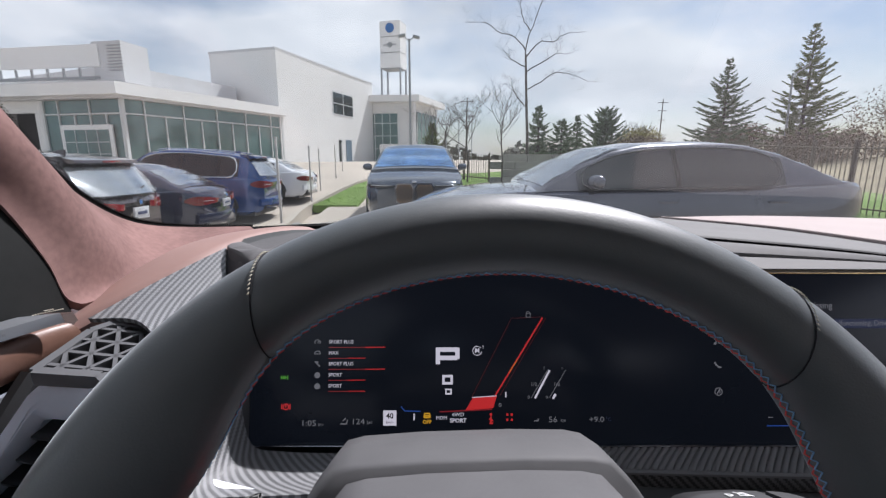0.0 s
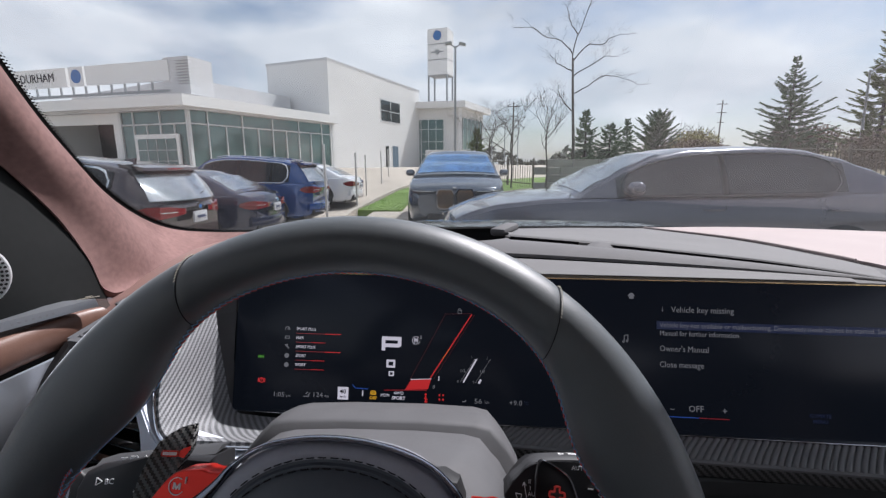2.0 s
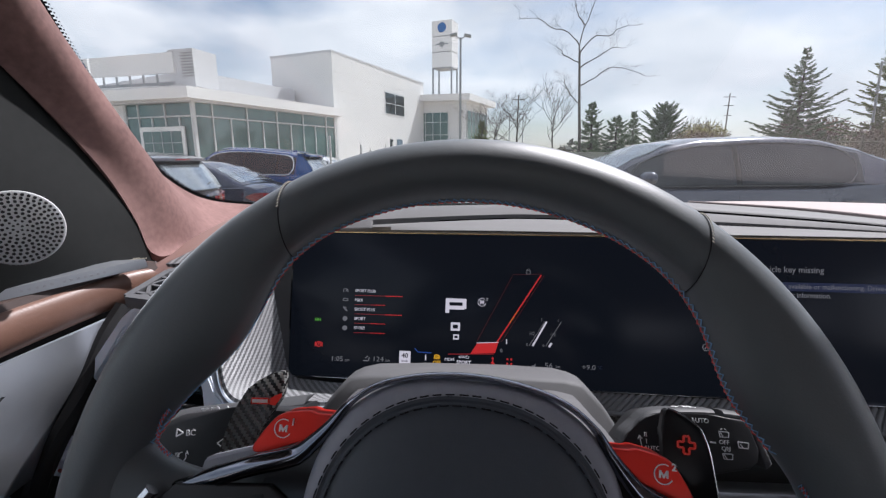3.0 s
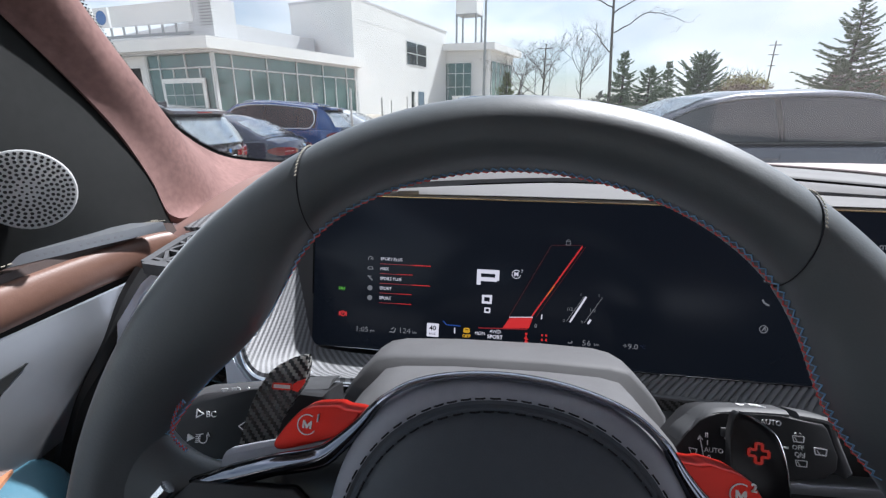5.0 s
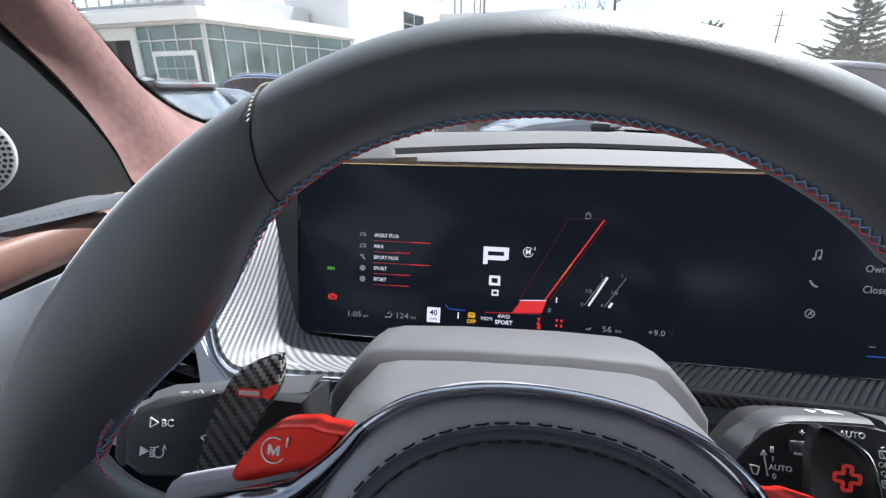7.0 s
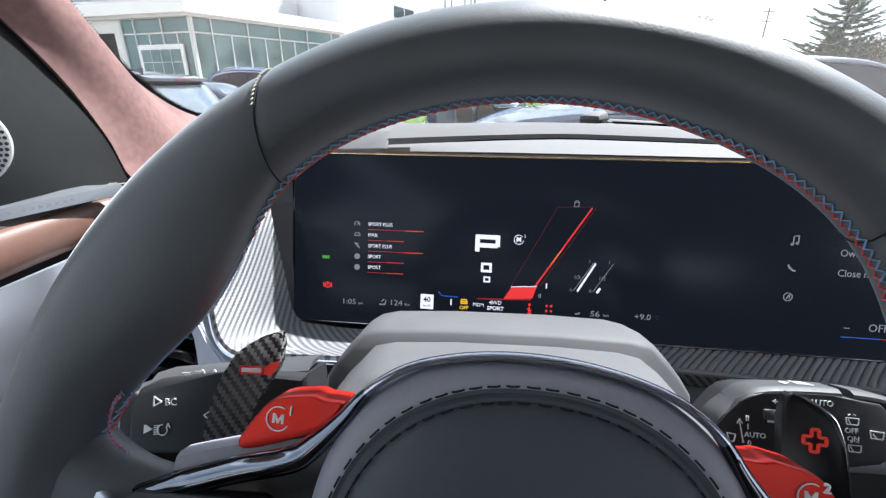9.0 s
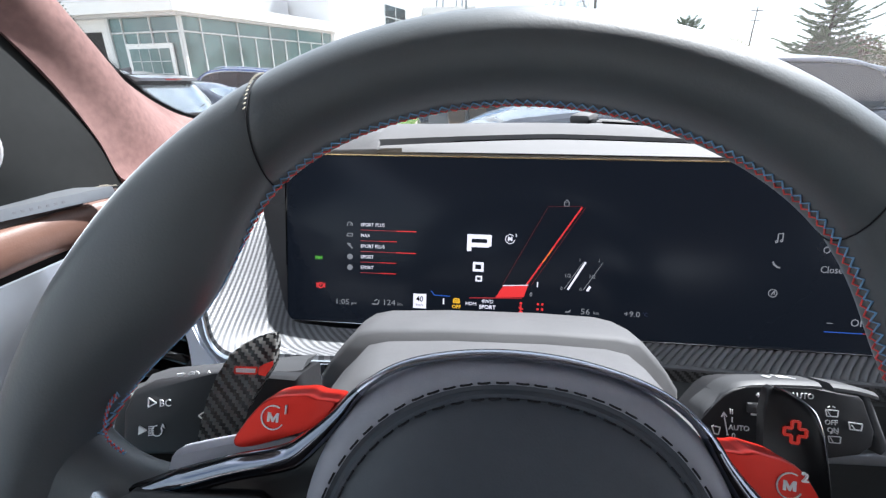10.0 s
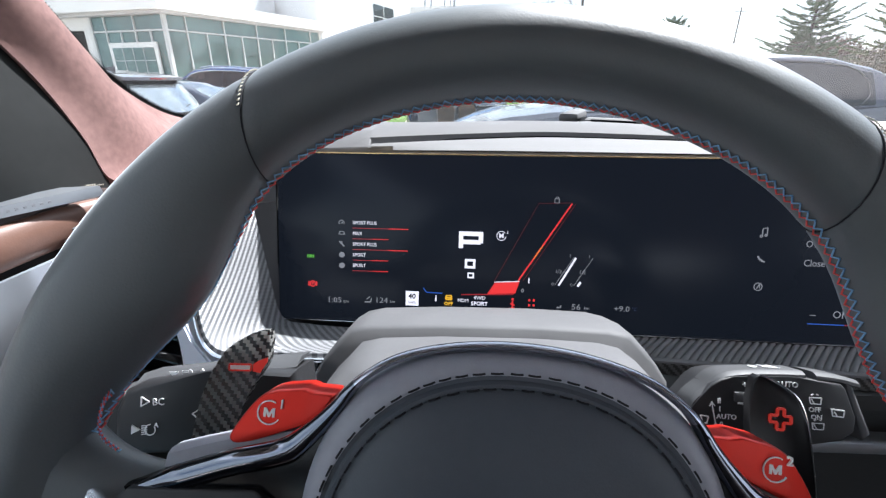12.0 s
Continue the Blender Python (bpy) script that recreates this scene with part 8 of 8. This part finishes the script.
        for xw in (L * 0.295, -L * 0.265):
            wl_ = part("wheel", boxed((xw, sgn * (hw - 0.16), wheel_r), (0.05, 0.05, 0.05)), M["black_plastic"], c)
            bm = bmesh.new()
            prof = [(wheel_r - 0.09, 0.0), (wheel_r - 0.02, 0.0), (wheel_r, 0.03), (wheel_r, 0.19), (wheel_r - 0.02, 0.215), (wheel_r - 0.09, 0.21)]
            ringrows = [[(xw + r * math.cos(q), sgn * (hw - 0.20 + o), wheel_r + r * math.sin(q)) for r, o in prof] for q in (math.tau * j / 36 for j in range(37))]
            part("tyre", loft(ringrows, closed=False, bm=bm), M["tyre"], wl_)
            bm = bmesh.new()
            for s_ in range(10):
                q = math.tau * s_ / 10
                r_ = wheel_r - 0.09
                tube([(xw + 0.04 * math.cos(q), sgn * (hw - 0.015), wheel_r + 0.04 * math.sin(q)), (xw + r_ * math.cos(q + 0.12), sgn * (hw - 0.01), wheel_r + r_ * math.sin(q + 0.12))], 0.018, 5, bm)
            tube([(xw + (wheel_r - 0.085) * math.cos(q), sgn * (hw - 0.012), wheel_r + (wheel_r - 0.085) * math.sin(q)) for q in (math.tau * j / 32 for j in range(32))], 0.014, 6, bm, closed=True)
            part("rim", bm, M["rim_metal"], wl_)
            part("arch", tube([(xw + (wheel_r + 0.035) * math.cos(q), sgn * (half(xw) * 0.975), wheel_r + (wheel_r + 0.035) * math.sin(q)) for q in (math.pi * j / 20 for j in range(21))], 0.035, 6), M["black_plastic"], c)
            bm = bmesh.new()
            bmesh.ops.create_circle(bm, cap_ends=True, radius=wheel_r + 0.03, segments=32, matrix=Matrix.Translation((xw, sgn * (half(xw) * 1.0 - 0.004), wheel_r)) @ Matrix.Rotation(radians(90), 4, "X"))
            bmesh.ops.solidify(bm, geom=list(bm.faces), thickness=0.01)
            part("arch_shadow", bm, M["tyre"], c, smooth=False)
    part("floor_pan", boxed((0, 0, 0.21), (L * 0.9, W * 0.86, 0.10)), M["black_plastic"], c)
    f, r = L / 2, -L / 2
    zr_ = interp(deck, r + 0.1)
    zf_ = interp(deck, f - 0.1)
    for sgn in (1, -1):
        if rear != "none":
            way = [(r - 0.014, hw * q) for q in (0.34, 0.48, 0.62, 0.74)] + [(r + 0.03, half(r + 0.03) * 0.95 + 0.006)] + [(r + q, half(r + q) * 0.985 + 0.010) for q in (0.10, 0.18, 0.30)]
            lift = zr_ - (0.15 if H > 1.6 else 0.14)
            tall = [(2.3 if H > 1.6 else 2.2) * q for q in (0.016, 0.024, 0.032, 0.036, 0.038, 0.036, 0.028, 0.010)]
            lamp_bm = loft([[(x, sgn * y, lift - h_), (x, sgn * y, lift + h_), (x + 0.03, sgn * (y - 0.05), lift + h_), (x + 0.03, sgn * (y - 0.05), lift - h_)] for (x, y), h_ in zip(way, tall)])
            tl = part("tail_lamp", lamp_bm, M["tail_red"], c, "red tail lamp")
            part("lamp_strip", loft([[(x - 0.004, sgn * (y + 0.002), lift - 0.004), (x - 0.004, sgn * (y + 0.002), lift + 0.003), (x + 0.02, sgn * (y - 0.02), lift + 0.006), (x + 0.02, sgn * (y - 0.02), lift - 0.008)] for x, y in way[1:4]]), M["lens"], tl)
        way = [(f + 0.012, hw * q) for q in (0.42, 0.55, 0.66, 0.74)] + [(f - 0.03, half(f - 0.03) * 0.95 + 0.006)] + [(f - q, half(f - q) * 0.985 + 0.010) for q in (0.10, 0.20, 0.34)]
        hz = zf_ - 0.06
        hl = loft([[(x, sgn * y, hz - h_), (x, sgn * y, hz + h_), (x - 0.03, sgn * (y - 0.05), hz + h_), (x - 0.03, sgn * (y - 0.05), hz - h_)] for (x, y), h_ in zip(way, (0.018, 0.022, 0.026, 0.030, 0.034, 0.036, 0.030, 0.012))])
        hd = part("headlamp", hl, M["dark_car_glass"], c, "slim dark headlamp with a bright strip")
        part("lamp_strip", loft([[(x + 0.004, sgn * (y + 0.002), hz + h_ * 0.4), (x + 0.004, sgn * (y + 0.002), hz + h_ * 0.8), (x - 0.02, sgn * (y - 0.02), hz + h_ * 0.8), (x - 0.02, sgn * (y - 0.02), hz + h_ * 0.4)] for (x, y), h_ in zip(way[:6], (0.018, 0.022, 0.026, 0.030, 0.034, 0.036))]), M["lens"], hd)
    low_plate = 0.25 if H > 1.6 else 0.21
    if rear != "none":
        pl = part("number_plate", boxed((r - 0.008, 0, zr_ - low_plate), (0.03, 0.32, 0.16), 0.004), M["plate"], c, "white number plate")
        part("plain_bar", boxed((r - 0.025, 0, zr_ - low_plate), (0.006, 0.20, 0.04)), M["plate_bar"], pl)
        part("rear_bumper", loft([[(r + 0.10 + dx_, hw * yy, z) for dx_, z in ((-0.115 + 0.03 * abs(yy) ** 3, 0.42), (-0.125 + 0.03 * abs(yy) ** 3, 0.52), (-0.105 + 0.03 * abs(yy) ** 3, 0.58), (0.1, 0.59), (0.1, 0.40))] for yy in (-0.84, -0.7, -0.4, 0, 0.4, 0.7, 0.84)]), mat, c)
        part("diffuser", boxed((r + 0.06, 0, 0.36), (0.16, W * 0.72, 0.16), 0.02), M["black_plastic"], c)
        part("round_emblem", tube([(r - 0.016, 0, zr_ - low_plate + 0.15), (r + 0.02, 0, zr_ - low_plate + 0.15)], 0.042, 20), M["chrome"], c)
        part("emblem_field", tube([(r - 0.019, 0, zr_ - low_plate + 0.15), (r + 0.01, 0, zr_ - low_plate + 0.15)], 0.030, 20), M["sign_blue"], c)
        if H > 1.6:
            xe, ze = roof[2][0], roof[2][1]
            sp = part("roof_spoiler", loft([[(xe - 0.20, y, ze - 0.015), (xe - 0.19, y, ze + 0.025), (xe - 0.05, y, ze + 0.06 - 0.02 * (y / hw) ** 2), (xe + 0.2, y, ze + 0.075 - 0.03 * (y / hw) ** 2), (xe + 0.1, y, ze - 0.04)] for y in [hw * q for q in (-0.66, -0.5, -0.25, 0, 0.25, 0.5, 0.66)]]), mat, c)
            part("brake_strip", boxed((xe - 0.193, 0, ze + 0.006), (0.02, 0.34, 0.022), 0.003), M["tail_red"], sp)
            part("roof_fin", loft([[(xe + 0.42, 0.03, ze + 0.05), (xe + 0.42, -0.03, ze + 0.05), (xe + 0.70, 0, ze + 0.075)], [(xe + 0.40, 0.012, ze + 0.145), (xe + 0.40, -0.012, ze + 0.145), (xe + 0.52, 0, ze + 0.13)]]), mat, c)
            part("rear_wiper", tube([(r + 0.055, 0.0, zr_ + 0.04), (r + 0.085, -0.28, zr_ + 0.10)], 0.012, 6), M["black_plastic"], c)
    if front == "kidney":
        for sgn in (1, -1):
            kd = part("kidney_grille", loft([[(f - 0.05 + dx_, sgn * 0.192 + 0.180 * xx, 0.68 + 0.195 * zz) for xx, zz in ((-0.9, -0.8), (-0.65, -1), (0.65, -1), (0.9, -0.8), (1, 0.6), (0.75, 1.0), (-0.75, 1.0), (-1, 0.6))] for dx_ in (0.0, 0.075)]), M["black_chrome"], c, "dark chrome ringed kidney grille")
            part("kidney_mesh", loft([[(f - 0.02 + dx_, sgn * 0.192 + 0.155 * xx, 0.68 + 0.170 * zz) for xx, zz in ((-0.9, -0.8), (-0.65, -1), (0.65, -1), (0.9, -0.8), (1, 0.6), (0.75, 1.0), (-0.75, 1.0), (-1, 0.6))] for dx_ in (0.0, 0.052)]), M["mesh_gold"], kd)
            for k in range(-5, 6):
                for lean in (-1, 1):
                    part("grille_bar", boxed((f + 0.034 + 0.003 * lean, sgn * 0.192 + 0.032 * k, 0.68), (0.006, 0.009, 0.32 - 0.030 * abs(k)), 0.0, Euler((radians(26 * lean), 0, 0)).to_matrix()), M["black_plastic"], kd)
        part("lower_intake", boxed((f - 0.05, 0, 0.34), (0.16, W * 0.55, 0.12), 0.02), M["black_plastic"], c)
        part("round_emblem", boxed((f - 0.06, 0, 0.905), (0.05, 0.09, 0.03), 0.01), M["chrome"], c)
    # the ends of a car are bowed in plan
    for ob in [q for q in c.children_recursive if q.type == "MESH"]:
        for v in ob.data.vertices:
            u = max(0.0, min(1.0, (abs(v.co.x) - (L / 2 - 0.8)) / 0.8))
            v.co.x -= math.copysign(bow * u * u * min(1.0, abs(v.co.y) / hw) ** 2.2, v.co.x)
    return c


SED = dict(L=5.39, W=1.95, H=1.56, belt=1.07,
           deck=[(-2.7, 0.82), (-2.66, 0.98), (-2.55, 1.09), (-2.4, 1.14), (-2.2, 1.15), (-1.7, 1.12), (-1.0, 1.085), (0.3, 1.07), (1.0, 1.065), (1.47, 1.045), (1.97, 0.995), (2.345, 0.915), (2.57, 0.82), (2.66, 0.72), (2.7, 0.58)],
           roof=[(-2.22, 1.14), (-2.0, 1.215), (-1.74, 1.34), (-1.45, 1.455), (-1.10, 1.538), (-0.85, 1.556), (-0.55, 1.558), (0.02, 1.538), (0.337, 1.482), (0.651, 1.362), (0.967, 1.205), (1.254, 1.04)],
           side_cut=dict(screen=(0.28, 1.16), back=(-2.12, -1.50), windows=((-0.25, 0.80), (-1.46, -0.31))))
SUV = dict(L=4.72, W=1.90, H=1.66, belt=1.08,
           deck=[(-2.36, 1.02), (-2.30, 1.12), (-2.1, 1.15), (-1.0, 1.12), (0.3, 1.07), (0.9, 1.08), (1.4, 1.06), (2.0, 0.98), (2.25, 0.86), (2.36, 0.66)],
           roof=[(-2.32, 1.10), (-2.12, 1.32), (-1.84, 1.56), (-1.74, 1.585), (-1.4, 1.635), (-0.5, 1.69), (0.1, 1.68), (0.5, 1.61), (0.9, 1.35), (1.35, 1.08)],
           side_cut=dict(screen=(0.48, 1.26), back=(-2.30, -2.14), windows=((-0.25, 0.75), (-1.15, -0.36), (-1.68, -1.24))))


def stand(x, y, heading, climb=0.0):
    """Ground pose of a car whose nose points along heading, in degrees from +x, and up by climb."""
    return Matrix.Translation((x, y, rise(y, x))) @ Matrix.Rotation(radians(heading), 4, "Z") @ Matrix.Rotation(radians(-climb), 4, "Y")


SEDAN_M = Matrix.Translation((2.416, 5.32, 0.0)) @ Matrix.Rotation(radians(180), 4, "Z")
s1 = car("large dark blue-black saloon parked across the bay", SEDAN_M, paint("midnight_blue_paint", (0.082, 0.084, 0.108), 0.55, 0.40), **SED, rear="none", trim_mat=M["gloss_black"], glass=M["saloon_glass"])
iX = dict(SUV, L=4.95, W=1.97, H=1.65)
iX["deck"] = [(-2.47, 0.9), (-2.4, 1.08), (-1.0, 1.10), (0.3, 1.07), (0.9, 1.12), (1.3, 1.11), (1.7, 1.05), (2.1, 0.965), (2.35, 0.895), (2.47, 0.78)]
iX["roof"] = [(-2.3, 1.15), (-1.9, 1.5), (-1.4, 1.58), (-0.5, 1.645), (0.1, 1.635), (0.5, 1.54), (0.95, 1.34), (1.5, 1.12)]
iX["side_cut"] = dict(screen=(0.48, 1.38), back=(-2.25, -1.85), windows=((-0.25, 0.75), (-1.15, -0.36), (-1.75, -1.24)))
car("grey-blue electric SUV with two tall grilles parked facing the lane", stand(-0.14, 10.7, -90), paint("grey_blue_paint", (0.062, 0.080, 0.108), 0.45), **iX, bow=0.14, front="kidney", rear="none", trim_mat=M["gloss_black"], screen=M["sky_blue_screen"])
car("dark plum-grey SUV with chrome window trim parked nose in", stand(-4.0 - 2.36, 6.25, 180, 2), paint("plum_grey_paint", (0.045, 0.030, 0.034)), **SUV, rails=False, glass=M["dark_car_glass"])
car("dark blue saloon with red tail lamps parked nose in", stand(-3.98 - 2.5, 9.0, 180, 2), paint("dark_blue_paint", (0.015, 0.02, 0.05)), **dict(SED, L=4.98, W=1.86, deck=[(x * 0.925, z * 0.92) for x, z in SED["deck"]], roof=[(x * 0.925, z * 0.94) for x, z in SED["roof"]],
         side_cut={k: (tuple((a * 0.925, b * 0.925) for a, b in v) if k == "windows" else (v[0] * 0.925, v[1] * 0.925)) for k, v in SED["side_cut"].items()}))
car("bright blue compact SUV with roof rails parked nose in", stand(-3.72 - 2.3, 11.5, 180, 2), paint("bright_blue_paint", (0.007, 0.050, 0.205)), **dict(SUV, L=4.6, W=1.84, deck=[(x * 0.975, z * 0.96) for x, z in SUV["deck"]], roof=[(x * 0.975, z * 1.0) for x, z in SUV["roof"]],
         side_cut={k: (tuple((a * 0.975, b * 0.975) for a, b in v) if k == "windows" else (v[0] * 0.975, v[1] * 0.975)) for k, v in SUV["side_cut"].items()}), rails=True, glass=M["dark_car_glass"])
car("white coupe parked nose in beyond the blue car", stand(-3.5 - 2.35, 14.7, 180, 2), paint("white_paint", (0.68, 0.68, 0.70), 0.0), **dict(SED, L=4.7, W=1.85, H=1.42, belt=0.95, deck=[(x * 0.87, z * 0.88) for x, z in SED["deck"]], roof=[(x * 0.87, z * 0.885) for x, z in SED["roof"]],
         side_cut={k: (tuple((a * 0.87, b * 0.87) for a, b in v) if k == "windows" else (v[0] * 0.87, v[1] * 0.87)) for k, v in SED["side_cut"].items()}))
